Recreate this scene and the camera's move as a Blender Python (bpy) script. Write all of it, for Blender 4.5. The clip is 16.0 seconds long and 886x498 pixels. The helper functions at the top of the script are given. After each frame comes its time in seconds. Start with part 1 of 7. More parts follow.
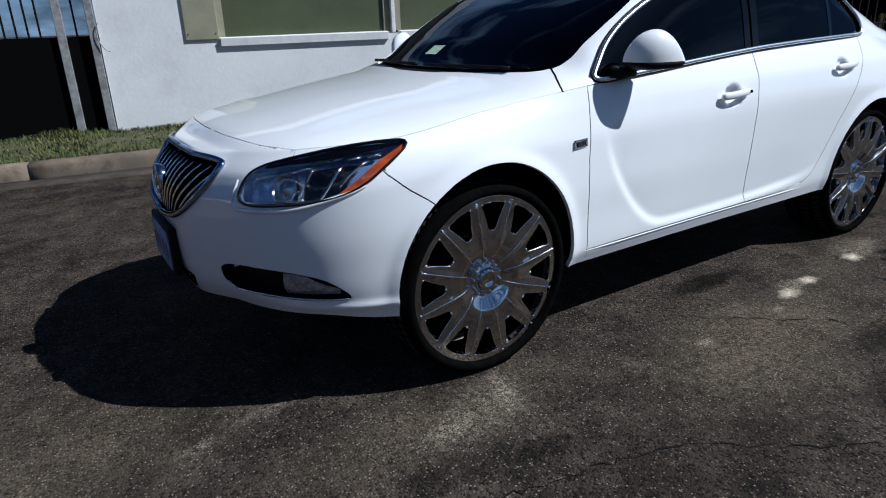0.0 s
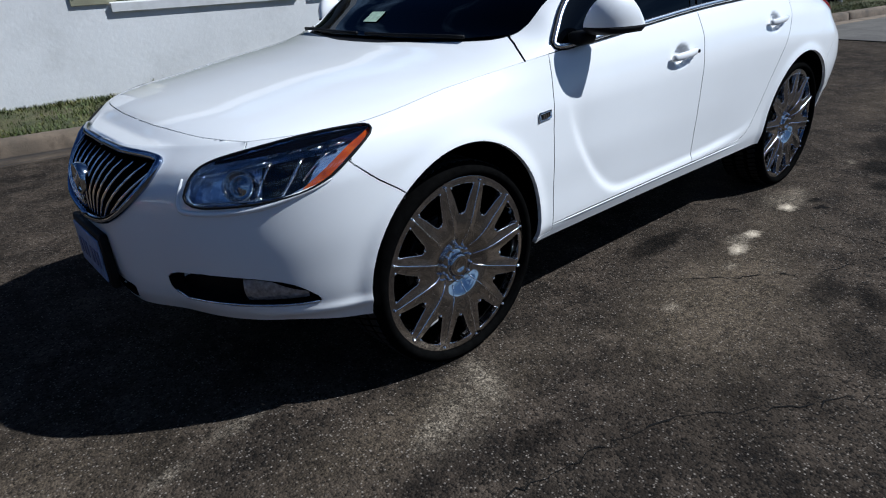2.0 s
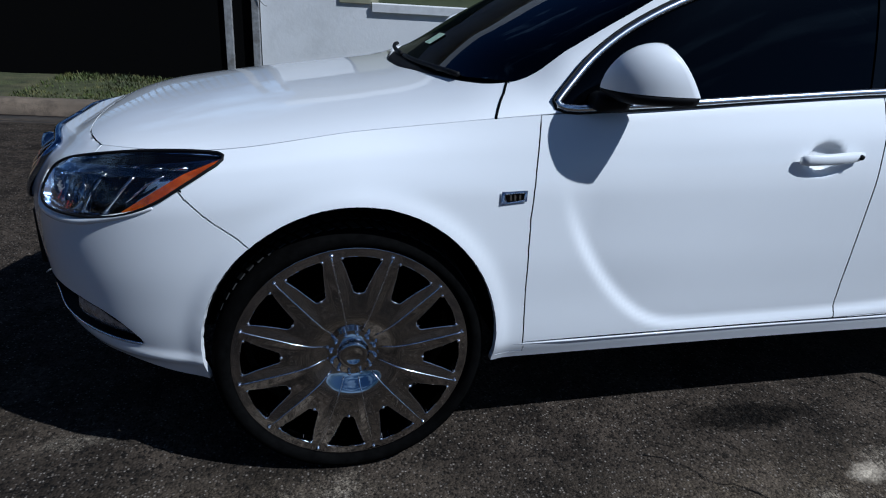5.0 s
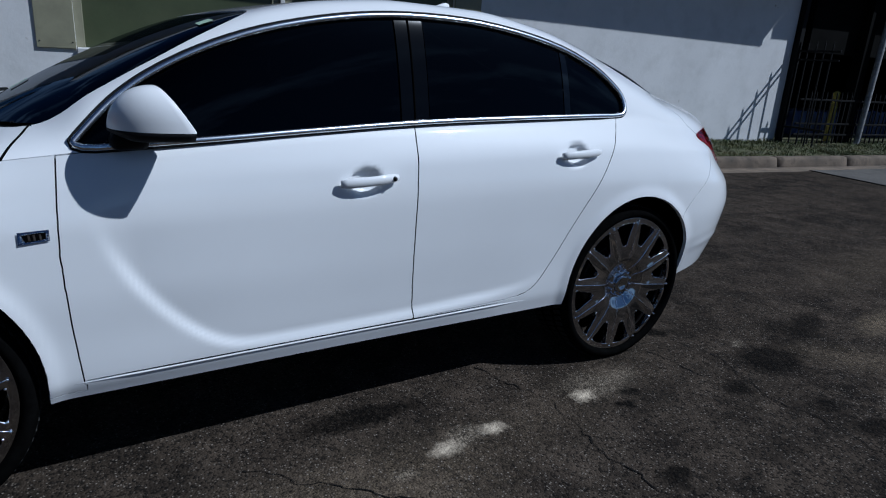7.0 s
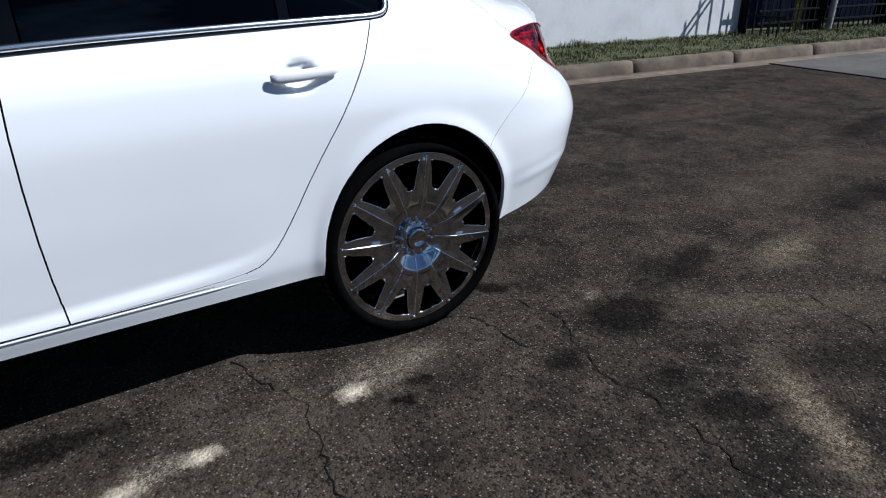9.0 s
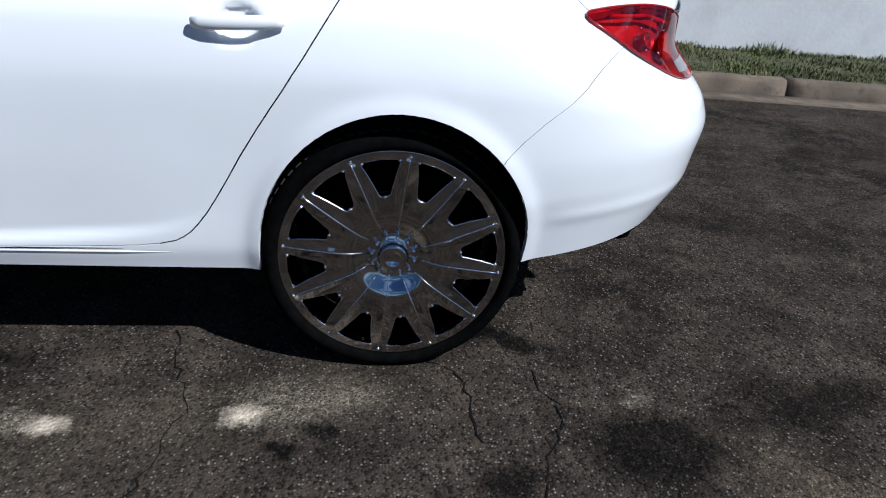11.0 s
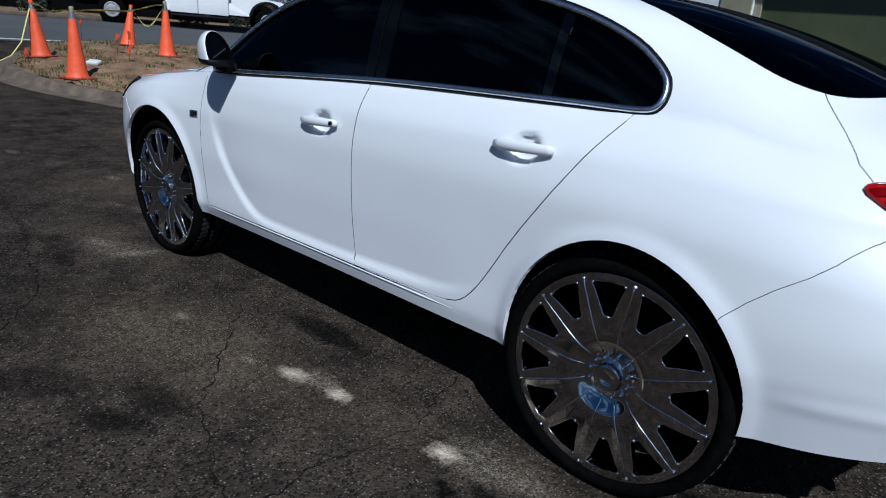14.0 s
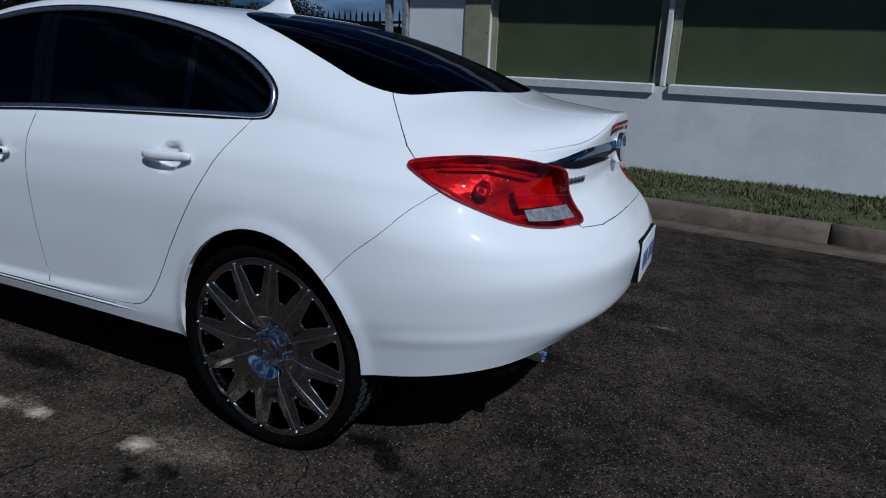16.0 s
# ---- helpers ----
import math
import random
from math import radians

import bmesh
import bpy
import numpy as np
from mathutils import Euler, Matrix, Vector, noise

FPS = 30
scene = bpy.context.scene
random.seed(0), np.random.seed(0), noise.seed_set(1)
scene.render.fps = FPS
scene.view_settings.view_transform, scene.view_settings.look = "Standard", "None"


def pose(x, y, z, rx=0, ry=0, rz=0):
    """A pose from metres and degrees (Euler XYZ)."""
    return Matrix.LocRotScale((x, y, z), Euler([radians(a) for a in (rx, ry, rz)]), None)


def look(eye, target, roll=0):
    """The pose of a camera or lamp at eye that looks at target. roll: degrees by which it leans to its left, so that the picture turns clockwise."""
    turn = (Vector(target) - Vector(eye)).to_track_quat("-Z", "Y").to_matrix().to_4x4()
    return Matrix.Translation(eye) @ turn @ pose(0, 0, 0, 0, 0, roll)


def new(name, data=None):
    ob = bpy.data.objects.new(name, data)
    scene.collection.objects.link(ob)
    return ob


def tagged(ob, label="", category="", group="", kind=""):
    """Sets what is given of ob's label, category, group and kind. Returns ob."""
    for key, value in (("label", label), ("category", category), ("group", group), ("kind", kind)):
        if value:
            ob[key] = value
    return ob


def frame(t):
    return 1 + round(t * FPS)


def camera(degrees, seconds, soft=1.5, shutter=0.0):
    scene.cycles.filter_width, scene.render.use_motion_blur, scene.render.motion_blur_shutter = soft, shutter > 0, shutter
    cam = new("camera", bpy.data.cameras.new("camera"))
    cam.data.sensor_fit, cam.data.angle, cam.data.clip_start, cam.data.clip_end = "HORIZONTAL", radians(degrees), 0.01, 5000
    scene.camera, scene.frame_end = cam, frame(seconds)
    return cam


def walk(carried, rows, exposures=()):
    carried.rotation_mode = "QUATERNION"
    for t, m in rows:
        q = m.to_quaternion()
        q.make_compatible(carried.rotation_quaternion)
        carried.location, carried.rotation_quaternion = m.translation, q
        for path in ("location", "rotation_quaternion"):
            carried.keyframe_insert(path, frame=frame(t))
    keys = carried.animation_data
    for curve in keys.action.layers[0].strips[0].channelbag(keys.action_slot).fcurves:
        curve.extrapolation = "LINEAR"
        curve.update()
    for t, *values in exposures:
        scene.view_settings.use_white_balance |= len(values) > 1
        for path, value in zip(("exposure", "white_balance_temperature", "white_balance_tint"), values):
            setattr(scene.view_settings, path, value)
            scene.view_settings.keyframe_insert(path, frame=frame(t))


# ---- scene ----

cam = camera(69.8, 16.0, soft=1.1)
PATH = [
    (0, (-1.333, -2.643, 1.303), (-0.325, -1.052, 0.629), -2.0),
    (0.5, (-1.476, -2.431, 1.319), (-0.227, -1.029, 0.631), 2.1),
    (1, (-1.598, -2.318, 1.369), (-0.301, -0.976, 0.65), -2.4),
    (1.5, (-1.574, -2.334, 1.361), (-0.347, -0.964, 0.576), -4.1),
    (2, (-1.382, -2.401, 1.355), (-0.201, -1.002, 0.55), -3.2),
    (2.5, (-1.178, -2.445, 1.356), (-0.231, -0.842, 0.623), -3.4),
    (3, (-0.962, -2.352, 1.343), (-0.047, -0.77, 0.53), 0.7),
    (3.2, (-0.871, -2.301, 1.36), (0.098, -0.853, 0.378), 4.0),
    (5.3, (-0.044, -2.436, 1.323), (0.382, -0.612, 0.623), 3.4),
    (5.5, (0.034, -2.461, 1.361), (0.544, -0.65, 0.682), 3.2),
    (6, (0.271, -2.555, 1.359), (1.008, -0.783, 0.797), 6.5),
    (6.5, (0.39, -2.672, 1.375), (1.263, -0.949, 0.86), 3.7),
    (7, (0.472, -2.817, 1.37), (1.498, -1.202, 0.788), 3.6),
    (7.5, (0.681, -2.908, 1.369), (1.725, -1.315, 0.757), -0.8),
    (8, (1.006, -2.935, 1.343), (2.089, -1.394, 0.67), -0.6),
    (8.5, (1.313, -2.854, 1.31), (2.364, -1.296, 0.624), -0.6),
    (9, (1.651, -2.743, 1.289), (2.634, -1.197, 0.487), -1.2),
    (9.2, (1.765, -2.742, 1.276), (2.702, -1.188, 0.437), 0.5),
    (11.3, (2.799, -2.478, 1.237), (2.863, -0.688, 0.345), 3.3),
    (11.5, (2.858, -2.475, 1.251), (2.827, -0.629, 0.482), 3.0),
    (12, (2.97, -2.389, 1.303), (2.786, -0.486, 0.717), 4.0),
    (12.5, (3.029, -2.356, 1.311), (2.42, -0.561, 0.672), 2.4),
    (13, (3.155, -2.345, 1.339), (2.053, -0.817, 0.669), 3.7),
    (13.5, (3.255, -2.432, 1.328), (2.025, -0.975, 0.723), 5.3),
    (14, (3.434, -2.502, 1.317), (2.221, -1.046, 0.679), 4.9),
    (14.5, (3.654, -2.56, 1.322), (2.495, -1.063, 0.677), 3.2),
    (15, (3.903, -2.544, 1.322), (2.822, -0.972, 0.722), 3.8),
    (15.2, (3.981, -2.525, 1.351), (2.98, -0.917, 0.71), 5.0),
    (15.5, (4.085, -2.515, 1.343), (3.171, -0.849, 0.719), 4.9),
    (16, (4.134, -2.435, 1.353), (3.329, -0.693, 0.79), 2.2),
]
EXPOSURES = [(0.0, 0.20, 5540, 8),
             (1.5, 0.35, 5640, 8),
             (2.5, 0.10, 5490, 8),
             (3.0, 0.10, 5490, 8),
             (5.5, -0.47, 5160, 8),
             (6.0, -0.63, 5120, 8),
             (7.0, -0.55, 5190, 8),
             (7.5, -0.50, 5240, 8),
             (8.0, -0.10, 5490, 8),
             (9.0, 0.20, 5600, 9),
             (11.3, 0.20, 5560, 9),
             (12.0, -0.65, 5140, 8),
             (12.5, -0.82, 5080, 8),
             (13.5, -0.46, 5230, 8),
             (14.5, -0.25, 5340, 8),
             (15.0, -0.50, 5340, 8),
             (15.5, -0.60, 5340, 8),
             (16.0, -0.85, 5270, 8)]
walk(cam, [(t, look(eye, target, roll)) for t, eye, target, roll in PATH], EXPOSURES)

# ---- sky and sun ----
SUN = Vector((0.74, -0.60, 1.0)).normalized()
world = bpy.data.worlds.new("sky")
scene.world = world
world.use_nodes = True
wn, wl = world.node_tree.nodes, world.node_tree.links
wn.clear()
sky = wn.new("ShaderNodeTexSky")
sky.sky_type, sky.sun_disc = "NISHITA", False
sky.sun_elevation = math.asin(SUN.z)
sky.sun_rotation = math.atan2(SUN.x, SUN.y)
sky.air_density, sky.dust_density, sky.ozone_density = 0.9, 1.6, 5.0
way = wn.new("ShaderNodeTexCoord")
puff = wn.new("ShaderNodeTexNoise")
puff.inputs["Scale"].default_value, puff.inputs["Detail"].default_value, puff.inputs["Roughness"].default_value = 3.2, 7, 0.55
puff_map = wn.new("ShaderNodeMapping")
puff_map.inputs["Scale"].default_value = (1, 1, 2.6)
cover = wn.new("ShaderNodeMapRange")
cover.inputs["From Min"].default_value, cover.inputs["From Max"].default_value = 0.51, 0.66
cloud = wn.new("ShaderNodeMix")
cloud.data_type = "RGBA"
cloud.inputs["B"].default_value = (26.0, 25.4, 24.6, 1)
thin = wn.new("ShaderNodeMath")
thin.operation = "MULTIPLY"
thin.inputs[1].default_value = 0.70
back = wn.new("ShaderNodeBackground")
back.inputs["Strength"].default_value = 0.024
out = wn.new("ShaderNodeOutputWorld")
wl.new(way.outputs["Generated"], puff_map.inputs["Vector"])
wl.new(puff_map.outputs["Vector"], puff.inputs["Vector"])
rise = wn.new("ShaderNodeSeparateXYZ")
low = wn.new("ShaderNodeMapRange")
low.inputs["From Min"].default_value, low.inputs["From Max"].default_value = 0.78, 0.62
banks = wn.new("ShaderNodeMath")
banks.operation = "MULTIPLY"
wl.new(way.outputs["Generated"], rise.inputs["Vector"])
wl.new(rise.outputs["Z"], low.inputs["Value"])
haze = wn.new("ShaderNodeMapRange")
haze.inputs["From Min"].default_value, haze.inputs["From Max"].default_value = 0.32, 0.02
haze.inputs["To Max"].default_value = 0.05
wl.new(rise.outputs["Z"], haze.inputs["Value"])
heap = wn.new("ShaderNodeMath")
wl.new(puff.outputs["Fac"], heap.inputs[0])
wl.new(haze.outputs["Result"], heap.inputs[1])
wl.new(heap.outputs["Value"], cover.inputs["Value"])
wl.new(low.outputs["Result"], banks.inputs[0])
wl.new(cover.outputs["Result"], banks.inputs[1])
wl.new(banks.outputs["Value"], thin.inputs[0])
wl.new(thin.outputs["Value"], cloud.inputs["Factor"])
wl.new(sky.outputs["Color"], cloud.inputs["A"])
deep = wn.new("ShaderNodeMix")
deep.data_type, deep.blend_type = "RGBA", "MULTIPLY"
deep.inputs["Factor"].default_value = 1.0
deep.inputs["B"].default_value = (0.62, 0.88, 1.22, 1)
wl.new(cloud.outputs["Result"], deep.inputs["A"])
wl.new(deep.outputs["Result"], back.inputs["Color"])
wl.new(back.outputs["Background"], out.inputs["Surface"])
sun_data = bpy.data.lights.new("sun", "SUN")
sun_data.energy, sun_data.angle, sun_data.color = 5.0, radians(0.55), (1.0, 0.955, 0.885)
sun = new("sun", sun_data)
sun.matrix_world = look((0, 0, 0), -SUN)


# ---- materials ----
def material(name, colour, rough=0.5, metal=0.0, bump=0.0, bump_scale=200.0, vary=0.0, vary_scale=6.0, stain=None, stain_scale=1.2,
             stain_amount=0.0, coat=0.0, spec=0.5, rough_vary=0.0, random_vary=0.0, speck=None, speck_scale=300.0, speck_at=0.62):
    """A painted, mineral or plastic surface: base colour with grain and patches at two scales, and fine relief."""
    m = bpy.data.materials.new(name)
    m.use_nodes = True
    n, l = m.node_tree.nodes, m.node_tree.links
    b = n["Principled BSDF"]
    b.inputs["Roughness"].default_value, b.inputs["Metallic"].default_value = rough, metal
    b.inputs["Coat Weight"].default_value, b.inputs["Coat Roughness"].default_value = coat, 0.03
    b.inputs["Specular IOR Level"].default_value = spec
    coord = n.new("ShaderNodeTexCoord").outputs["Object"]
    colour_out = None

    def noise_of(scale, detail=4.0, roughness=0.6):
        t = n.new("ShaderNodeTexNoise")
        t.inputs["Scale"].default_value, t.inputs["Detail"].default_value, t.inputs["Roughness"].default_value = scale, detail, roughness
        l.new(coord, t.inputs["Vector"])
        return t.outputs["Fac"]

    def ranged(value, lo, hi, a, c):
        r = n.new("ShaderNodeMapRange")
        for key, v in (("From Min", lo), ("From Max", hi), ("To Min", a), ("To Max", c)):
            r.inputs[key].default_value = v
        l.new(value, r.inputs["Value"])
        return r.outputs["Result"]

    def mixed(fac, a, c, kind="MIX"):
        x = n.new("ShaderNodeMix")
        x.data_type, x.blend_type = "RGBA", kind
        for key, v in (("Factor", fac), ("A", a), ("B", c)):
            if isinstance(v, (tuple, float, int)):
                x.inputs[key].default_value = (*v[:3], 1) if isinstance(v, tuple) else v
            else:
                l.new(v, x.inputs[key])
        return x.outputs["Result"]

    base = tuple(colour)
    if vary:
        dark, light = tuple(c * (1 - vary) for c in base), tuple(min(1, c * (1 + vary)) for c in base)
        colour_out = mixed(ranged(noise_of(vary_scale), 0.3, 0.7, 0, 1), dark, light)
    if stain is not None:
        colour_out = mixed(ranged(noise_of(stain_scale, 6, 0.65), 0.48, 0.68, 0, stain_amount), colour_out or base, tuple(stain))
    if speck is not None:
        colour_out = mixed(ranged(noise_of(speck_scale, 2, 0.5), speck_at, speck_at + 0.06, 0, 1), colour_out or base, tuple(speck))
    if random_vary:
        info = n.new("ShaderNodeObjectInfo").outputs["Random"]
        k = ranged(info, 0, 1, 1 - random_vary, 1 + random_vary)
        grey = n.new("ShaderNodeCombineColor")
        for key in ("Red", "Green", "Blue"):
            l.new(k, grey.inputs[key])
        colour_out = mixed(1.0, colour_out or base, grey.outputs["Color"], "MULTIPLY")
    if colour_out is None:
        b.inputs["Base Color"].default_value = (*base, 1)
    else:
        l.new(colour_out, b.inputs["Base Color"])
    if rough_vary:
        l.new(ranged(noise_of(vary_scale * 2.3), 0.3, 0.7, max(0, rough - rough_vary), min(1, rough + rough_vary)), b.inputs["Roughness"])
    if bump:
        bp = n.new("ShaderNodeBump")
        bp.inputs["Strength"].default_value, bp.inputs["Distance"].default_value = 1.0, bump
        l.new(noise_of(bump_scale, 5, 0.6), bp.inputs["Height"])
        l.new(bp.outputs["Normal"], b.inputs["Normal"])
    return m


def tinted_glass(name, through_colour, gloss_colour=(1, 1, 1), ior=1.5):
    """A thin pane: darkened see-through, with the gloss of glass by its angle."""
    m = bpy.data.materials.new(name)
    m.use_nodes = True
    n, l = m.node_tree.nodes, m.node_tree.links
    n.clear()
    t, g = n.new("ShaderNodeBsdfTransparent"), n.new("ShaderNodeBsdfGlossy")
    t.inputs["Color"].default_value, g.inputs["Color"].default_value = (*through_colour, 1), (*gloss_colour, 1)
    g.inputs["Roughness"].default_value = 0.015
    fr, mx, o = n.new("ShaderNodeFresnel"), n.new("ShaderNodeMixShader"), n.new("ShaderNodeOutputMaterial")
    fr.inputs["IOR"].default_value = ior
    l.new(fr.outputs["Fac"], mx.inputs["Fac"])
    l.new(t.outputs["BSDF"], mx.inputs[1])
    l.new(g.outputs["BSDF"], mx.inputs[2])
    l.new(mx.outputs["Shader"], o.inputs["Surface"])
    return m


PAINT = material("white_paint", (0.82, 0.83, 0.84), rough=0.38, coat=1.0, spec=0.12, vary=0.012, vary_scale=3)
BLACK = material("black_plastic", (0.006, 0.006, 0.007), rough=0.55, spec=0.12, bump=0.0004, bump_scale=400)
PIANO = material("gloss_black", (0.0015, 0.0015, 0.002), rough=0.05, spec=0.4)
PILLAR_GLOSS = material("pillar_gloss", (0.002, 0.002, 0.0025), rough=0.12, spec=0.22)
VOID = material("black_felt", (0.004, 0.004, 0.004), rough=0.95, spec=0.0)
CHROME = material("chrome", (0.86, 0.87, 0.89), rough=0.03, metal=1.0)
WHEEL_CHROME = material("wheel_chrome", (0.48, 0.47, 0.475), rough=0.05, metal=1.0, vary=0.03, vary_scale=14, bump=0.0002, bump_scale=7)
# metal of the rivets and of the beads added as glints
BRIGHT = material("polished_rivet", (0.92, 0.93, 0.95), rough=0.16, metal=1.0)
RIDGE = material("chrome_ridge", (0.72, 0.73, 0.76), rough=0.13, metal=1.0)
# plain chrome with the blue of the reflected sky put into its colour
BAR_CHROME = material("dark_blue_chrome", (0.26, 0.31, 0.42), rough=0.07, metal=1.0, vary=0.08, vary_scale=9)
TRIM_CHROME = material("window_trim_chrome", (0.80, 0.83, 0.88), rough=0.26, metal=1.0)
DARK_CHROME = material("smoked_chrome", (0.55, 0.56, 0.58), rough=0.07, metal=1.0)
# lighter than the sidewall rubber: sun on the tread put into its colour
SUNLIT_RUBBER = material("tread_rubber", (0.022, 0.022, 0.022), rough=0.8, spec=0.2, vary=0.35, vary_scale=50)
RUBBER = material("tyre_rubber", (0.0035, 0.0035, 0.0035), rough=0.95, spec=0.0, vary=0.3, vary_scale=40, bump=0.0006, bump_scale=500)
STEEL = material("brake_steel", (0.06, 0.06, 0.065), rough=0.45, metal=1.0)
GLASS = tinted_glass("tinted_glass", (0.0015, 0.0018, 0.002), (0.36, 0.38, 0.41))
SCREEN = tinted_glass("windscreen_glass", (0.03, 0.034, 0.034), (0.42, 0.45, 0.50))
LENS = tinted_glass("clear_lens", (0.95, 0.96, 0.97))
AMBER = material("amber_plastic", (0.30, 0.045, 0.004), rough=0.15, vary=0.6, vary_scale=11, stain=(0.62, 0.17, 0.012), stain_scale=9, stain_amount=0.7, coat=1.0)
RED_LENS = material("red_lens", (0.42, 0.007, 0.010), rough=0.10, coat=1.0, vary=0.35, vary_scale=18)
DARK_RED = material("dark_red_lens", (0.30, 0.006, 0.009), rough=0.10, coat=1.0)
WHITE_LENS = material("pale_lens", (0.34, 0.34, 0.36), rough=0.12, metal=0.4, coat=1.0, vary=0.45, vary_scale=60, bump=0.004, bump_scale=60)
REFLECTOR = material("silver_reflector", (0.75, 0.77, 0.80), rough=0.16, metal=1.0, vary=0.1, vary_scale=40)
# silver housing; the sky blue that the lens reflects is put into its colour
LAMP_SKY_TINT = material("lamp_grey", (0.34, 0.47, 0.70), rough=0.22, metal=0.75, vary=0.25, vary_scale=14)
RED_GLASS = tinted_glass("red_glass", (0.82, 0.03, 0.028))
LAMP_RED = material("red_reflector", (0.46, 0.13, 0.11), rough=0.22, metal=0.35, vary=0.5, vary_scale=12, bump=0.005, bump_scale=16)
STICKER = material("sticker", (0.45, 0.60, 0.45), rough=0.5, vary=0.3, vary_scale=60)
SEAT = material("dark_seat_cloth", (0.012, 0.012, 0.013), rough=0.9)
PLATE = material("plate_white", (0.70, 0.72, 0.74), rough=0.4, vary=0.06, vary_scale=30)
PLATE_DARK = material("plate_blue", (0.20, 0.28, 0.46), rough=0.4, vary=0.3, vary_scale=25)
PLATE_INK = material("plate_ink", (0.10, 0.13, 0.25), rough=0.4)


def mark_mask(n, l, coord, x, y, rx, ry, turn, soft=0.6):
    """A ragged spot of the ground: 1 within it, 0 outside."""
    m = n.new("ShaderNodeMapping")
    m.vector_type = "TEXTURE"
    m.inputs["Location"].default_value = (x, y, 0)
    m.inputs["Rotation"].default_value = (0, 0, radians(turn))
    m.inputs["Scale"].default_value = (rx, ry, 1)
    l.new(coord, m.inputs["Vector"])
    d = n.new("ShaderNodeVectorMath")
    d.operation = "LENGTH"
    l.new(m.outputs["Vector"], d.inputs[0])
    r = n.new("ShaderNodeMapRange")
    for key, v in (("From Min", 1.0 + soft), ("From Max", 1.0 - soft), ("To Min", 0.0), ("To Max", 1.0)):
        r.inputs[key].default_value = v
    l.new(d.outputs["Value"], r.inputs["Value"])
    return r.outputs["Result"]


# spots: x, y, half-length, half-width, turn, strength; pale and tan marks lighten the ground, oil is dark
PALE_MARKS = ((2.335, -1.09, 0.036, 0.026, 10, 1.0), (2.42, -1.05, 0.07, 0.05, 20, 0.26), (2.52, -1.045, 0.12, 0.06, 12, 0.26), (2.64, -1.02, 0.06, 0.03, 15, 0.26), (2.37, -0.97, 0.10, 0.04, 20, 0.18),
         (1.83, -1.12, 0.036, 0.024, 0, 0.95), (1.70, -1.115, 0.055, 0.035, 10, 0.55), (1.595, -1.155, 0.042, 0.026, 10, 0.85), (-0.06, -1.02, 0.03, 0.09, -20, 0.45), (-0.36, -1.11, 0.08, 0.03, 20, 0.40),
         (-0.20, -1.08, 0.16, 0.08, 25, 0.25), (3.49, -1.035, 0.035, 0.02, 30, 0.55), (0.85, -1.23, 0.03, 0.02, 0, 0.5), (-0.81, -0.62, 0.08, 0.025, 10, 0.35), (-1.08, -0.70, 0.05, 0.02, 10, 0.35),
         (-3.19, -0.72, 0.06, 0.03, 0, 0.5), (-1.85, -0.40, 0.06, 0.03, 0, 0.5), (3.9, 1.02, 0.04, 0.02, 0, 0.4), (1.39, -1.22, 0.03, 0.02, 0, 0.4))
TAN_MARKS = ((4.63, -1.24, 0.20, 0.07, 10, 1.0), (3.53, -1.94, 0.17, 0.055, 59, 1.0), (3.41, -2.12, 0.13, 0.045, 59, 0.9), (4.00, -1.50, 0.32, 0.10, -40, 0.45), (4.97, -1.49, 0.2, 0.1, 10, 0.45), (0.95, -1.40, 0.42, 0.24, 5, 0.42), (1.40, -1.25, 0.5, 0.15, 5, 0.28), (-0.34, -1.04, 0.45, 0.12, 0, 0.35), (2.45, -1.02, 0.36, 0.12, 12, 0.22), (-1.5, -0.5, 0.5, 0.3, 30, 0.30), (-3.2, 0.9, 0.8, 0.3, 20, 0.4), (5.8, -0.6, 0.6, 0.2, 10, 0.3))
OIL = ((3.48, -1.24, 0.17, 0.12, 10, 0.9), (4.12, -1.06, 0.22, 0.07, 20, 0.7), (3.86, -1.05, 0.20, 0.08, 30, 0.5), (3.05, -1.345, 0.07, 0.055, 0, 0.85), (3.26, -1.63, 0.06, 0.04, 0, 0.7), (3.32, -1.86, 0.12, 0.06, -20, 0.75), (2.46, -1.22, 0.045, 0.032, 0, 0.95), (2.56, -1.145, 0.040, 0.032, 0, 0.95), (3.13, -0.72, 0.12, 0.04, -25, 0.95), (3.04, -0.68, 0.06, 0.03, 10, 0.9), (1.38, -0.83, 0.22, 0.06, 0, 0.9), (1.43, -1.62, 0.13, 0.06, 15, 0.65), (1.47, -1.79, 0.10, 0.05, 30, 0.6), (1.04, -1.90, 0.16, 0.09, 30, 0.6), (2.25, -1.65, 0.06, 0.05, 0, 0.8), (-0.16, -1.36, 0.10, 0.04, 0, 0.6), (3.40, 0.35, 0.10, 0.05, 0, 0.7), (4.4, 0.3, 0.3, 0.1, -20, 0.5), (5.76, -1.05, 0.35, 0.10, 10, 0.6), (7.58, -0.17, 0.5, 0.12, 10, 0.6), (6.3, 1.6, 0.7, 0.15, 5, 0.4), (3.9, -1.95, 0.25, 0.10, -30, 0.5), (0.3, -1.7, 0.4, 0.15, -30, 0.35))


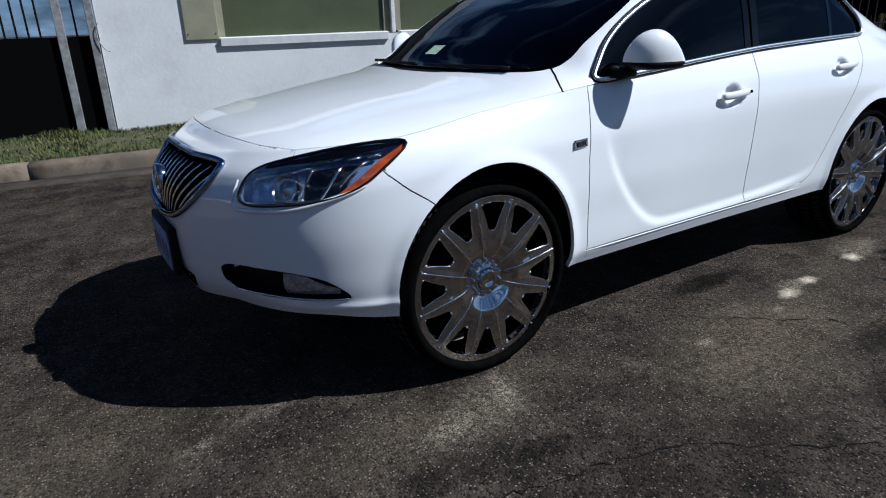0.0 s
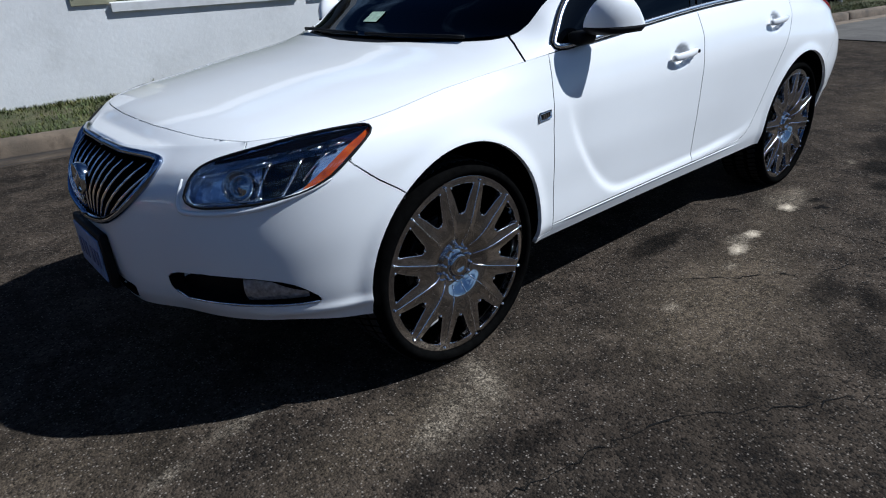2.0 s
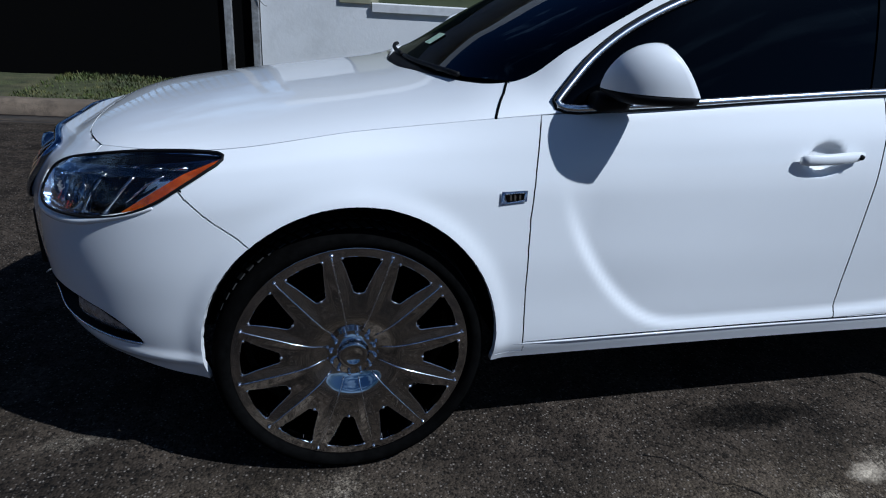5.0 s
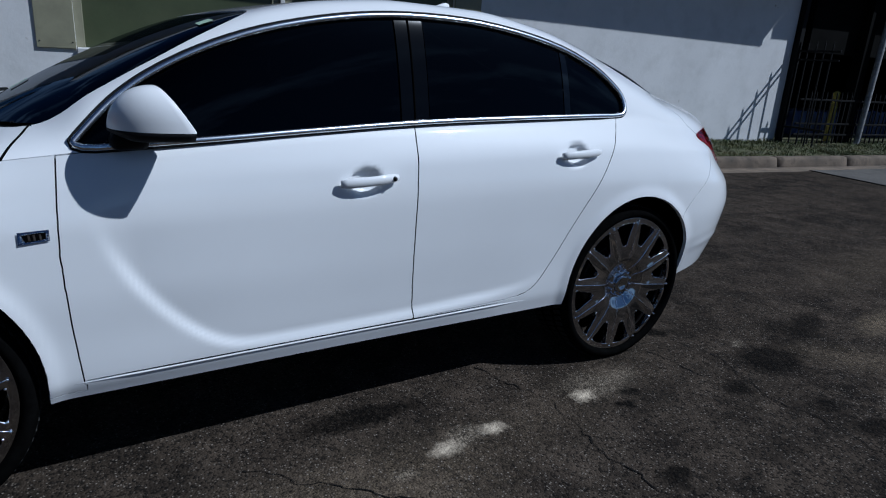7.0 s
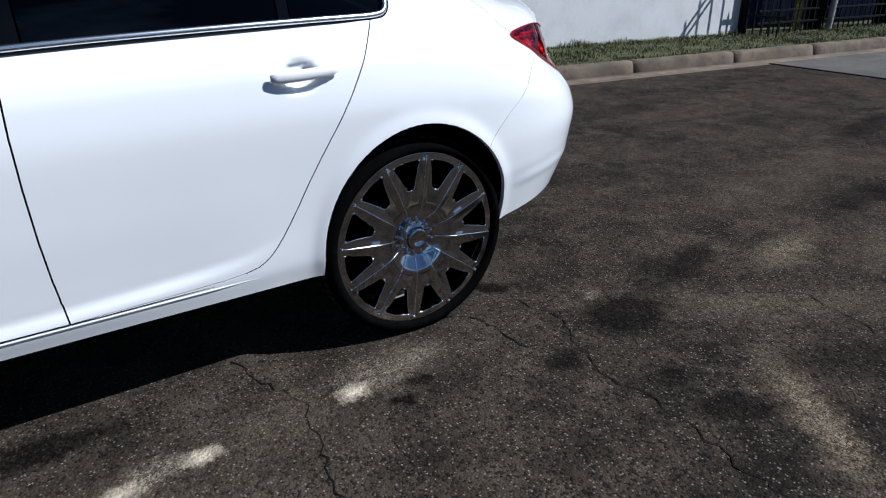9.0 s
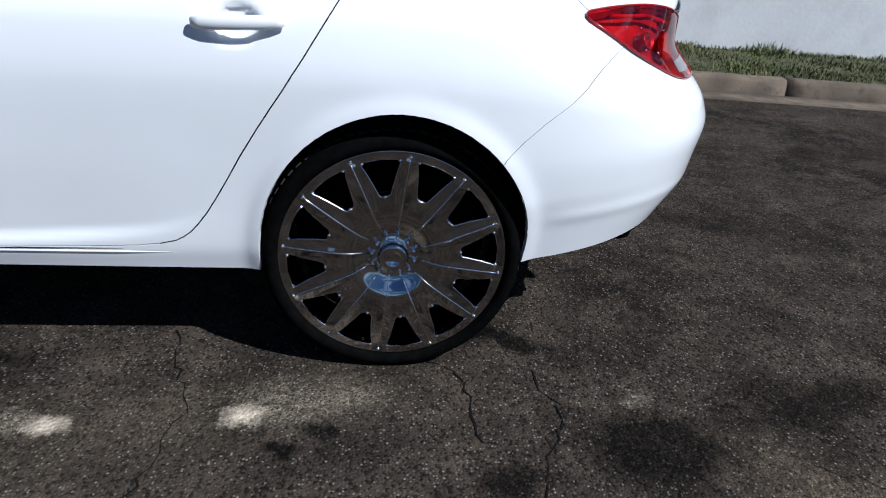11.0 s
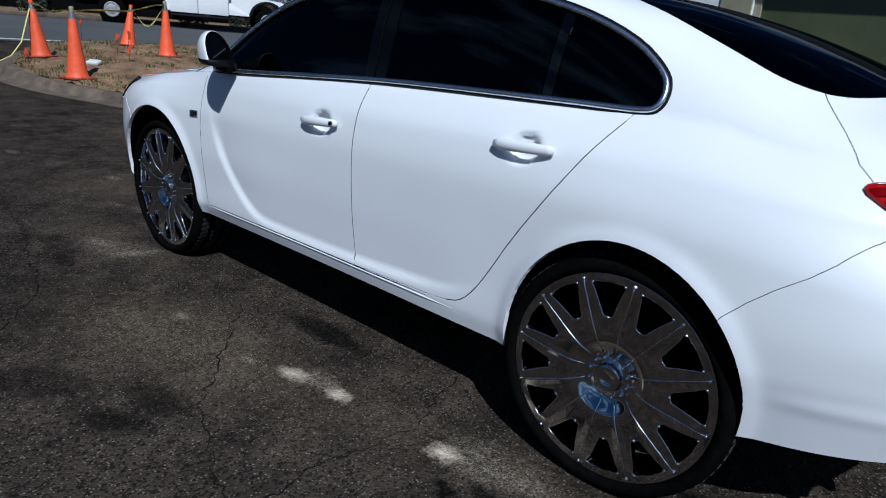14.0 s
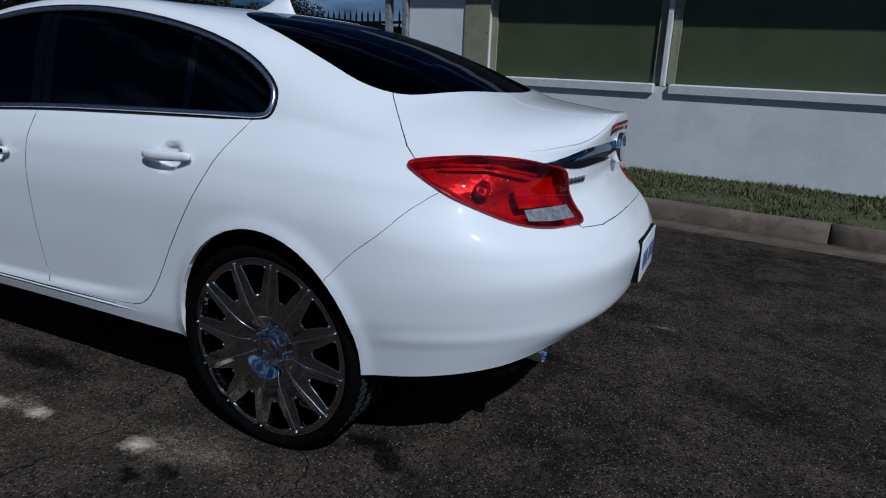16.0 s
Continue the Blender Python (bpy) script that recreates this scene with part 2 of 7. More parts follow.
def asphalt():
    m = bpy.data.materials.new("asphalt")
    m.use_nodes = True
    n, l = m.node_tree.nodes, m.node_tree.links
    b = n["Principled BSDF"]
    coord = n.new("ShaderNodeTexCoord").outputs["Object"]

    def noise_of(scale, detail=4.0, rough=0.6):
        t = n.new("ShaderNodeTexNoise")
        t.inputs["Scale"].default_value, t.inputs["Detail"].default_value, t.inputs["Roughness"].default_value = scale, detail, rough
        l.new(coord, t.inputs["Vector"])
        return t

    def ranged(value, lo, hi, a=0.0, c=1.0):
        r = n.new("ShaderNodeMapRange")
        for key, v in (("From Min", lo), ("From Max", hi), ("To Min", a), ("To Max", c)):
            r.inputs[key].default_value = v
        l.new(value, r.inputs["Value"])
        return r.outputs["Result"]

    def mixed(fac, a, c):
        x = n.new("ShaderNodeMix")
        x.data_type = "RGBA"
        for key, v in (("Factor", fac), ("A", a), ("B", c)):
            if isinstance(v, tuple):
                x.inputs[key].default_value = (*v, 1)
            else:
                l.new(v, x.inputs[key])
        return x.outputs["Result"]

    def times(a, c):
        x = n.new("ShaderNodeMath")
        x.operation, x.use_clamp = "MULTIPLY", True
        for k, v in enumerate((a, c)):
            if isinstance(v, float):
                x.inputs[k].default_value = v
            else:
                l.new(v, x.inputs[k])
        return x.outputs["Value"]

    # stones of the surfacing
    stones = n.new("ShaderNodeTexVoronoi")
    stones.inputs["Scale"].default_value = 120
    l.new(coord, stones.inputs["Vector"])
    split = n.new("ShaderNodeSeparateColor")
    l.new(stones.outputs["Color"], split.inputs["Color"])
    col = mixed(ranged(noise_of(1.3, 6, 0.7).outputs["Fac"], 0.40, 0.62), (0.019, 0.0155, 0.0128), (0.053, 0.042, 0.0325))
    col = mixed(ranged(noise_of(4.5, 6, 0.7).outputs["Fac"], 0.46, 0.70, 0, 0.8), col, (0.092, 0.072, 0.055))
    col = mixed(ranged(noise_of(26, 6, 0.75).outputs["Fac"], 0.50, 0.68, 0, 0.6), col, (0.006, 0.0056, 0.0054))
    pale = times(ranged(split.outputs["Red"], 0.74, 0.98), ranged(stones.outputs["Distance"], 0.55, 0.15))
    col = mixed(times(pale, 0.9), col, (0.25, 0.22, 0.19))
    dark = ranged(split.outputs["Green"], 0.72, 0.80, 0, 0.75)
    col = mixed(dark, col, (0.006, 0.006, 0.006))
    # spots, with their coordinates made ragged
    warp = n.new("ShaderNodeVectorMath")
    warp.operation = "MULTIPLY_ADD"
    l.new(noise_of(9, 5, 0.7).outputs["Color"], warp.inputs[0])
    warp.inputs[1].default_value = (0.16, 0.16, 0.0)
    shift = n.new("ShaderNodeVectorMath")
    shift.inputs[1].default_value = (-0.08, -0.08, 0)
    l.new(coord, shift.inputs[0])
    l.new(shift.outputs["Vector"], warp.inputs[2])
    ragged = warp.outputs["Vector"]
    close = n.new("ShaderNodeVectorMath")
    close.operation = "MULTIPLY_ADD"
    l.new(noise_of(28, 5, 0.75).outputs["Color"], close.inputs[0])
    close.inputs[1].default_value = (0.10, 0.10, 0.0)
    back_by = n.new("ShaderNodeVectorMath")
    back_by.inputs[1].default_value = (-0.05, -0.05, 0)
    l.new(coord, back_by.inputs[0])
    l.new(back_by.outputs["Vector"], close.inputs[2])
    nearly = close.outputs["Vector"]
    grain = ranged(noise_of(110, 4, 0.8).outputs["Fac"], 0.40, 0.58)
    smear = ranged(noise_of(34, 6, 0.8).outputs["Fac"], 0.42, 0.60, 0.15, 1.0)
    solid = ranged(noise_of(70, 3, 0.7).outputs["Fac"], 0.30, 0.55, 0.55, 1.0)
    for marks, colour, soft, place in ((TAN_MARKS, (0.30, 0.235, 0.160), 0.75, ragged), (OIL, (0.003, 0.003, 0.003), 0.28, ragged), (PALE_MARKS, (0.62, 0.53, 0.41), 0.8, nearly)):
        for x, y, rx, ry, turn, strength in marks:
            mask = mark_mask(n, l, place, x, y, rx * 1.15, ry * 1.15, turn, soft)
            col = mixed(times(times(mask, strength), times(grain, smear) if marks is TAN_MARKS or (marks is PALE_MARKS and strength < 0.8) else solid), col, colour)
    l.new(col, b.inputs["Base Color"])
    l.new(ranged(noise_of(7).outputs["Fac"], 0.3, 0.7, 0.72, 0.95), b.inputs["Roughness"])
    b.inputs["Specular IOR Level"].default_value = 0.03
    add = n.new("ShaderNodeMath")
    l.new(stones.outputs["Distance"], add.inputs[0])
    l.new(noise_of(38, 5, 0.7).outputs["Fac"], add.inputs[1])
    bp = n.new("ShaderNodeBump")
    bp.invert = True
    bp.inputs["Strength"].default_value, bp.inputs["Distance"].default_value = 0.8, 0.005
    l.new(add.outputs["Value"], bp.inputs["Height"])
    l.new(bp.outputs["Normal"], b.inputs["Normal"])
    return m


ASPHALT = asphalt()
TAR = material("tar", (0.006, 0.006, 0.006), rough=0.9, spec=0.1)
CONCRETE = material("kerb_concrete", (0.140, 0.106, 0.075), rough=0.9, vary=0.45, vary_scale=8, stain=(0.040, 0.033, 0.025), stain_scale=4.0, stain_amount=0.85, bump=0.004, bump_scale=70, random_vary=0.12)
APRON = material("old_concrete", (0.09, 0.083, 0.075), rough=0.9, vary=0.25, vary_scale=2.5, stain=(0.04, 0.037, 0.034), stain_scale=1.2, stain_amount=0.6, bump=0.003, bump_scale=80)
STUCCO = material("painted_block_wall", (0.70, 0.70, 0.70), rough=0.8, vary=0.05, vary_scale=1.4, stain=(0.52, 0.52, 0.51), stain_scale=2.3, stain_amount=0.45, bump=0.002, bump_scale=22, speck=(0.42, 0.40, 0.37), speck_scale=7, speck_at=0.76)
BOARD = material("olive_window_board", (0.064, 0.078, 0.036), rough=0.45, vary=0.14, vary_scale=2.5, stain=(0.09, 0.095, 0.05), stain_scale=1.4, stain_amount=0.5, bump=0.0015, bump_scale=18)
PALE_BOARD = material("pale_olive_board", (0.27, 0.26, 0.175), rough=0.6, vary=0.10, vary_scale=5, stain=(0.18, 0.17, 0.12), stain_scale=3, stain_amount=0.5, bump=0.001, bump_scale=60)
TRIM_WHITE = material("white_trim", (0.70, 0.70, 0.70), rough=0.55, vary=0.07, vary_scale=9, stain=(0.45, 0.44, 0.42), stain_scale=6, stain_amount=0.35, bump=0.0008, bump_scale=110)
GALV = material("galvanised_post", (0.30, 0.30, 0.30), rough=0.6, metal=0.3, vary=0.3, vary_scale=14, stain=(0.10, 0.085, 0.07), stain_scale=9, stain_amount=0.6, bump=0.0008, bump_scale=70)
BLACK_IRON = material("black_iron", (0.005, 0.005, 0.0055), rough=0.7, spec=0.12, vary=0.3, vary_scale=30)
# near-black: shade under the shelter and in the distance put into the colour
SHADE_BLACK = material("shaded_timber", (0.004, 0.004, 0.0038), rough=0.95, spec=0.05, vary=0.4, vary_scale=2)
SOIL = material("soil", (0.20, 0.118, 0.058), rough=0.95, vary=0.55, vary_scale=4.5, stain=(0.42, 0.27, 0.145), stain_scale=1.1, stain_amount=0.75, bump=0.03, bump_scale=16, speck=(0.05, 0.04, 0.03), speck_scale=30, speck_at=0.60)
GRASS = material("grass_blades", (0.050, 0.068, 0.013), rough=0.7, vary=0.6, vary_scale=2.3, stain=(0.17, 0.14, 0.04), stain_scale=5.0, stain_amount=0.85)
VERGE_SOIL = material("turf", (0.050, 0.055, 0.018), rough=0.95, vary=0.5, vary_scale=5, stain=(0.13, 0.10, 0.055), stain_scale=1.8, stain_amount=0.55, bump=0.02, bump_scale=30)
LEAF = material("dark_foliage", (0.013, 0.018, 0.008), rough=0.7, vary=0.5, vary_scale=2)
ORANGE = material("cone_orange", (0.80, 0.105, 0.03), rough=0.55, vary=0.10, vary_scale=7, stain=(0.42, 0.06, 0.02), stain_scale=6, stain_amount=0.5, random_vary=0.1)
CONE_FOOT = material("cone_foot", (0.30, 0.05, 0.02), rough=0.8, vary=0.3, vary_scale=12)
TAPE = material("caution_tape", (0.66, 0.60, 0.20), rough=0.4, vary=0.12, vary_scale=14)
GREY_TAPE = material("grey_tape", (0.13, 0.13, 0.14), rough=0.4, vary=0.25, vary_scale=40)
YELLOW_PAINT = material("yellow_paint", (0.42, 0.33, 0.05), rough=0.6, vary=0.2, vary_scale=10)
BLUE_PANEL = material("blue_sheet", (0.03, 0.05, 0.14), rough=0.5, vary=0.4, vary_scale=3)
ROAD = material("worn_road", (0.075, 0.078, 0.080), rough=0.85, vary=0.15, vary_scale=0.7, stain=(0.055, 0.055, 0.056), stain_scale=0.25, stain_amount=0.8, bump=0.003, bump_scale=90)
LINE_PAINT = material("road_line_paint", (0.55, 0.55, 0.53), rough=0.7, vary=0.25, vary_scale=8)
TRUCK_PAINT = material("truck_white", (0.78, 0.78, 0.78), rough=0.35, coat=0.6, vary=0.03, vary_scale=2)


# ---- mesh helpers ----
def finish(name, bm, mat, parent=None, label="", flat=False, mats=()):
    data = bpy.data.meshes.new(name)
    if not flat:
        for f in bm.faces:
            f.smooth = True
    bm.to_mesh(data)
    bm.free()
    for k in (mat, *mats):
        data.materials.append(k)
    ob = new(name, data)
    if parent is not None:
        ob.parent = parent
    if label:
        ob["label"] = label
    return ob


def part(name, bm, mat, parent, label="", flat=False, mats=()):
    """One mesh under a thing or under a part."""
    return finish(name, bm, mat, parent, label, flat, mats)


def empty(name, m=None):
    ob = new(name)
    if m is not None:
        ob.matrix_world = m
    return ob


def box(bm, size, at, turn=None, bevel=0.0, segments=2):
    """A box with eased edges."""
    m = Matrix.Translation(at) @ (turn or Matrix()) @ Matrix.Diagonal((*size, 1))
    got = bmesh.ops.create_cube(bm, size=1, matrix=m)
    if bevel:
        edges = list({e for v in got["verts"] for e in v.link_edges})
        bmesh.ops.bevel(bm, geom=edges, offset=bevel, segments=segments, affect="EDGES", profile=0.5)
    return bm


def lathe(bm, profile, axis=(0, 0, 0), n=48, m=None):
    """Turns a profile of (radius, along) about the y axis."""
    m = m or Matrix()
    rings = [[bm.verts.new(m @ Vector((r * math.cos(k * math.tau / n), h, r * math.sin(k * math.tau / n)))) for k in range(n)] for r, h in profile]
    for a, b in zip(rings, rings[1:]):
        for k in range(n):
            bm.faces.new((a[k], a[(k + 1) % n], b[(k + 1) % n], b[k]))
    return rings


def tube(bm, points, radius, n=8, flat=1.0, cap=True):
    """A round bar along points. flat: its height over its width."""
    points = [Vector(p) for p in points]
    rings, up = [], Vector((0, 0, 1))
    for k, p in enumerate(points):
        t = (points[min(k + 1, len(points) - 1)] - points[max(k - 1, 0)]).normalized()
        s = t.cross(up)
        s = s.normalized() if s.length > 1e-3 else Vector((1, 0, 0))
        u = s.cross(t)
        r = radius[k] if isinstance(radius, (list, tuple)) else radius
        rings.append([bm.verts.new(p + r * (math.cos(q * math.tau / n) * s + flat * math.sin(q * math.tau / n) * u)) for q in range(n)])
    for a, b in zip(rings, rings[1:]):
        for q in range(n):
            bm.faces.new((a[q], a[(q + 1) % n], b[(q + 1) % n], b[q]))
    if cap:
        bm.faces.new(rings[0][::-1])
        bm.faces.new(rings[-1])
    return bm


def inside(p, poly):
    x, y = p
    hit = False
    for (x0, y0), (x1, y1) in zip(poly, poly[1:] + poly[:1]):
        if (y0 > y) != (y1 > y) and x < (x1 - x0) * (y - y0) / (y1 - y0) + x0:
            hit = not hit
    return hit


def dense(poly, step, closed=False):
    out = []
    pts = list(poly) + ([poly[0]] if closed else [])
    for (x0, y0), (x1, y1) in zip(pts, pts[1:]):
        n = max(1, int(math.hypot(x1 - x0, y1 - y0) / step))
        out += [(x0 + (x1 - x0) * k / n, y0 + (y1 - y0) * k / n) for k in range(n)]
    return out if closed else out + [pts[-1]]


def rounded(poly, closed=True, step=0.03, times=2):
    """Corner cutting, for soft outlines."""
    pts = list(poly)
    for _ in range(times):
        new_pts = []
        pairs = list(zip(pts, pts[1:] + pts[:1])) if closed else list(zip(pts, pts[1:]))
        for (x0, y0), (x1, y1) in pairs:
            new_pts += [(0.75 * x0 + 0.25 * x1, 0.75 * y0 + 0.25 * y1), (0.25 * x0 + 0.75 * x1, 0.25 * y0 + 0.75 * y1)]
        pts = new_pts if closed else [pts[0]] + new_pts + [pts[-1]]
    return pts


def cut_line(bm, pts, closed=False):
    """Scores a flat sheet along a line, so that its faces can be parted there."""
    pts = list(pts) + ([pts[0]] if closed else [])
    x0, x1 = min(p[0] for p in pts) - 0.05, max(p[0] for p in pts) + 0.05
    y0, y1 = min(p[1] for p in pts) - 0.05, max(p[1] for p in pts) + 0.05
    for p, q in zip(pts, pts[1:]):
        a0, a1, b0, b1 = min(p[0], q[0]) - 1e-4, max(p[0], q[0]) + 1e-4, min(p[1], q[1]) - 1e-4, max(p[1], q[1]) + 1e-4
        if math.hypot(q[0] - p[0], q[1] - p[1]) < 1e-6:
            continue
        faces = []
        for f in bm.faces:
            c = f.verts[0].co
            if not (x0 < c.x < x1 and y0 < c.y < y1) or abs(c.x - p[0]) > 0.4 or abs(c.y - p[1]) > 0.4:
                continue
            xs, ys = [v.co.x for v in f.verts], [v.co.y for v in f.verts]
            if min(xs) <= a1 and max(xs) >= a0 and min(ys) <= b1 and max(ys) >= b0:
                faces.append(f)
        if not faces:
            continue
        edges = {e for f in faces for e in f.edges}
        verts = {v for f in faces for v in f.verts}
        bmesh.ops.bisect_plane(bm, geom=[*faces, *edges, *verts], dist=2e-5, plane_co=(*p, 0), plane_no=(-(q[1] - p[1]), q[0] - p[0], 0))
    near_by = [v for v in bm.verts if x0 < v.co.x < x1 and y0 < v.co.y < y1]
    bmesh.ops.remove_doubles(bm, verts=near_by, dist=0.0016)


def grid_sheet(columns, rows, low, high):
    bm = bmesh.new()
    grid = []
    for u in columns:
        a, b = low(u), high(u)
        grid.append([bm.verts.new((u, a + (b - a) * k / rows, 0)) for k in range(rows + 1)])
    for a, b in zip(grid, grid[1:]):
        for k in range(rows):
            bm.faces.new((a[k], b[k], b[k + 1], a[k + 1]))
    return bm


CENTRE = Vector((1.4, 0, 0.55))


def panel(name, pieces, mat, parent, label="", sides=(-1, 1), gap=0.0017, lip=0.016, lift=0.0, centre=CENTRE):
    """A body panel: pieces are (faces of a flat sheet, its mapping to x, half-width, z). Its rim is drawn in by the gap and turned inwards."""
    bm = bmesh.new()
    for faces, mapping in pieces:
        for side in sides:
            made = {}
            for f in faces:
                ring = []
                for v in f.verts:
                    if v not in made:
                        x, w, z = mapping(v.co.x, v.co.y)
                        made[v] = bm.verts.new((x, side * w, z))
                    ring.append(made[v])
                try:
                    bm.faces.new(ring if side < 0 else ring[::-1])
                except ValueError:
                    pass
    bmesh.ops.remove_doubles(bm, verts=bm.verts, dist=0.0004)
    bmesh.ops.dissolve_degenerate(bm, dist=0.0002, edges=bm.edges)
    bm.normal_update()
    total = sum((f.normal.dot(f.calc_center_median() - centre) * f.calc_area() for f in bm.faces), 0.0)
    if total < 0:
        bmesh.ops.reverse_faces(bm, faces=bm.faces)
        bm.normal_update()
    # fold slivers along the rim into it
    on_rim = {v for e in bm.edges if len(e.link_faces) == 1 for v in e.verts}
    target = {}
    for v in on_rim:
        for e in v.link_edges:
            o = e.other_vert(v)
            if o not in on_rim and o not in target and e.calc_length() < 0.0055:
                target[o] = v
    if target:
        bmesh.ops.weld_verts(bm, targetmap=target)
        bmesh.ops.dissolve_degenerate(bm, dist=0.0003, edges=bm.edges)
        bm.normal_update()
    rim = [e for e in bm.edges if len(e.link_faces) == 1]
    move = {}
    for e in rim:
        f = e.link_faces[0]
        d = (e.verts[1].co - e.verts[0].co).cross(f.normal)
        if d.length < 1e-9:
            continue
        if d.dot(f.calc_center_median() - e.verts[0].co) < 0:
            d = -d
        for v in e.verts:
            move[v] = move.get(v, Vector()) + d.normalized() * e.calc_length()
    normals = {v: v.normal.copy() for v in bm.verts}
    first = {v: v.co.copy() for v in move}
    def inward(v):
        if abs(v.co.y) < 0.008 and (v.co.x < -0.6 or v.co.x > 3.6):
            return Vector((1 if v.co.x < 0 else -1, 0, -0.1))
        return -normals[v]
    if lift:
        for v in bm.verts:
            v.co -= inward(v) * lift
    for v, d in move.items():
        if d.length > 1e-4 and not (abs(v.co.y) < 0.008 and (v.co.x < -0.6 or v.co.x > 3.6)):
            v.co += d.normalized() * gap
    low = {v: bm.verts.new(v.co + inward(v) * lip if lip > 0 else first[v]) for v in move} if lip else {}
    for e in rim:
        a, b = e.verts
        if a in low and b in low:
            f = e.link_faces[0]
            order = [l.vert for l in f.loops]
            k = order.index(a)
            if order[(k + 1) % len(order)] is b:
                a, b = b, a
            try:
                bm.faces.new((a, b, low[b], low[a]))
            except ValueError:
                continue
            e.smooth = False
    for f in bm.faces:
        f.smooth = True
    return part(name, bm, mat, parent, label)


# ---- body surface of the saloon: rows of waterlines, nose to tail ----
def pchip(xs, ys):
    """A smooth curve through knots that makes no waves between them."""
    xs, ys = np.array(xs, float), np.array(ys, float)
    h = np.diff(xs)
    d = np.diff(ys) / h
    m = np.zeros(len(xs))
    m[0], m[-1] = d[0], d[-1]
    for k in range(1, len(xs) - 1):
        if d[k - 1] * d[k] > 0:
            w1, w2 = 2 * h[k] + h[k - 1], h[k] + 2 * h[k - 1]
            m[k] = (w1 + w2) / (w1 / d[k - 1] + w2 / d[k])

    def curve(x):
        x = np.clip(np.asarray(x, float), xs[0], xs[-1])
        k = np.clip(np.searchsorted(xs, x) - 1, 0, len(xs) - 2)
        t = (x - xs[k]) / h[k]
        return (ys[k] * (1 + 2 * t) * (1 - t) ** 2 + m[k] * h[k] * t * (1 - t) ** 2
                + ys[k + 1] * t * t * (3 - 2 * t) + m[k + 1] * h[k] * t * t * (t - 1))
    return curve


def smooth(t):
    t = min(max(t, 0.0), 1.0)
    return t * t * (3 - 2 * t)


A_STATION = (-1.45, -1.0, -0.7, -0.4, 0.0, 0.5, 1.5, 2.2, 2.75, 3.15, 3.6, 3.95, 4.32)
ROW_Z = [pchip(A_STATION, z) for z in (
    (0.335, 0.365, 0.362, 0.33, 0.335, 0.333, 0.333, 0.333, 0.335, 0.37, 0.432, 0.505, 0.535),
    (0.41, 0.425, 0.42, 0.41, 0.41, 0.40, 0.40, 0.41, 0.42, 0.50, 0.54, 0.56, 0.585),
    (0.51, 0.515, 0.52, 0.53, 0.54, 0.53, 0.53, 0.53, 0.53, 0.585, 0.635, 0.65, 0.66),
    (0.63, 0.63, 0.64, 0.67, 0.70, 0.68, 0.68, 0.69, 0.69, 0.71, 0.72, 0.73, 0.73),
    (0.73, 0.74, 0.76, 0.80, 0.85, 0.84, 0.85, 0.86, 0.86, 0.84, 0.80, 0.80, 0.80),
    (0.81, 0.835, 0.865, 0.90, 0.945, 0.96, 0.985, 1.00, 1.01, 1.00, 0.98, 0.98, 1.0),
    (0.885, 0.905, 0.93, 0.947, 1.00, 1.056, 1.125, 1.145, 1.157, 1.115, 1.095, 1.105, 1.185))]
W_STATION = (0.0, 0.5, 1.5, 2.2, 2.9)
ROW_W = [pchip(W_STATION, w) for w in (
    (0.86, 0.85, 0.842, 0.845, 0.845), (0.885, 0.876, 0.862, 0.862, 0.875), (0.90, 0.884, 0.868, 0.868, 0.895),
    (0.908, 0.892, 0.876, 0.876, 0.905), (0.903, 0.890, 0.880, 0.882, 0.90), (0.872, 0.872, 0.866, 0.864, 0.858),
    (0.815, 0.846, 0.806, 0.784, 0.742))]
NOSE = (-0.87, -0.90, -0.915, -0.92, -0.912, -0.875, -0.80)
TAIL = (3.79, 3.835, 3.85, 3.86, 3.835, 3.695, 3.718)
TAIL_P = (3.0, 3.0, 3.0, 3.0, 3.0, 2.7, 2.6)
XC, XD = 0.0, 2.9


def corner_table(reach, width, p, q):
    phi = np.linspace(0, np.pi / 2, 4001)
    x, w = reach * np.sin(phi) ** (2 / p), width * np.cos(phi) ** (2 / q)
    arc = np.r_[0, np.cumsum(np.hypot(np.diff(x), np.diff(w)))]
    return phi, arc


PHI_F, ARC_F = corner_table(0.92, 0.905, 3.2, 2.5)
PHI_R, ARC_R = corner_table(0.955, 0.90, 3.0, 2.4)
A_NOSE, A_TAIL = XC - ARC_F[-1], XD + ARC_R[-1]


def rows_at(a):
    """x, half-width and height of the seven waterlines at the girth a (equal to x along the flank)."""
    out = np.zeros((7, 3))
    for r in range(7):
        if a < XC:
            phi = np.interp(XC - a, ARC_F, PHI_F)
            out[r] = XC + (NOSE[r] - XC) * np.sin(phi) ** (2 / 3.2), ROW_W[r](XC) * np.cos(phi) ** (2 / 2.5), 0
        elif a > XD:
            phi = np.interp(a - XD, ARC_R, PHI_R)
            out[r] = XD + (TAIL[r] - XD) * np.sin(phi) ** (2 / TAIL_P[r]), ROW_W[r](XD) * np.cos(phi) ** (2 / 2.4), 0
        else:
            out[r] = a, ROW_W[r](a), 0
        out[r, 0] -= 0.042 * smooth((-1.05 - a) / 0.28)
        out[r, 2] = ROW_Z[r](a)
    return out


_rows = {}


def flank(a, z):
    """The point of the flank at girth a and height z: x, half-width, z."""
    key = round(float(a), 5)
    if key not in _rows:
        p = rows_at(key)
        _rows[key] = pchip(p[:, 2], p[:, 0]), pchip(p[:, 2], p[:, 1]), p[0, 2], p[-1, 2]
    fx, fw, lo, hi = _rows[key]
    return float(fx(z)), float(fw(z)), float(min(max(z, lo), hi))


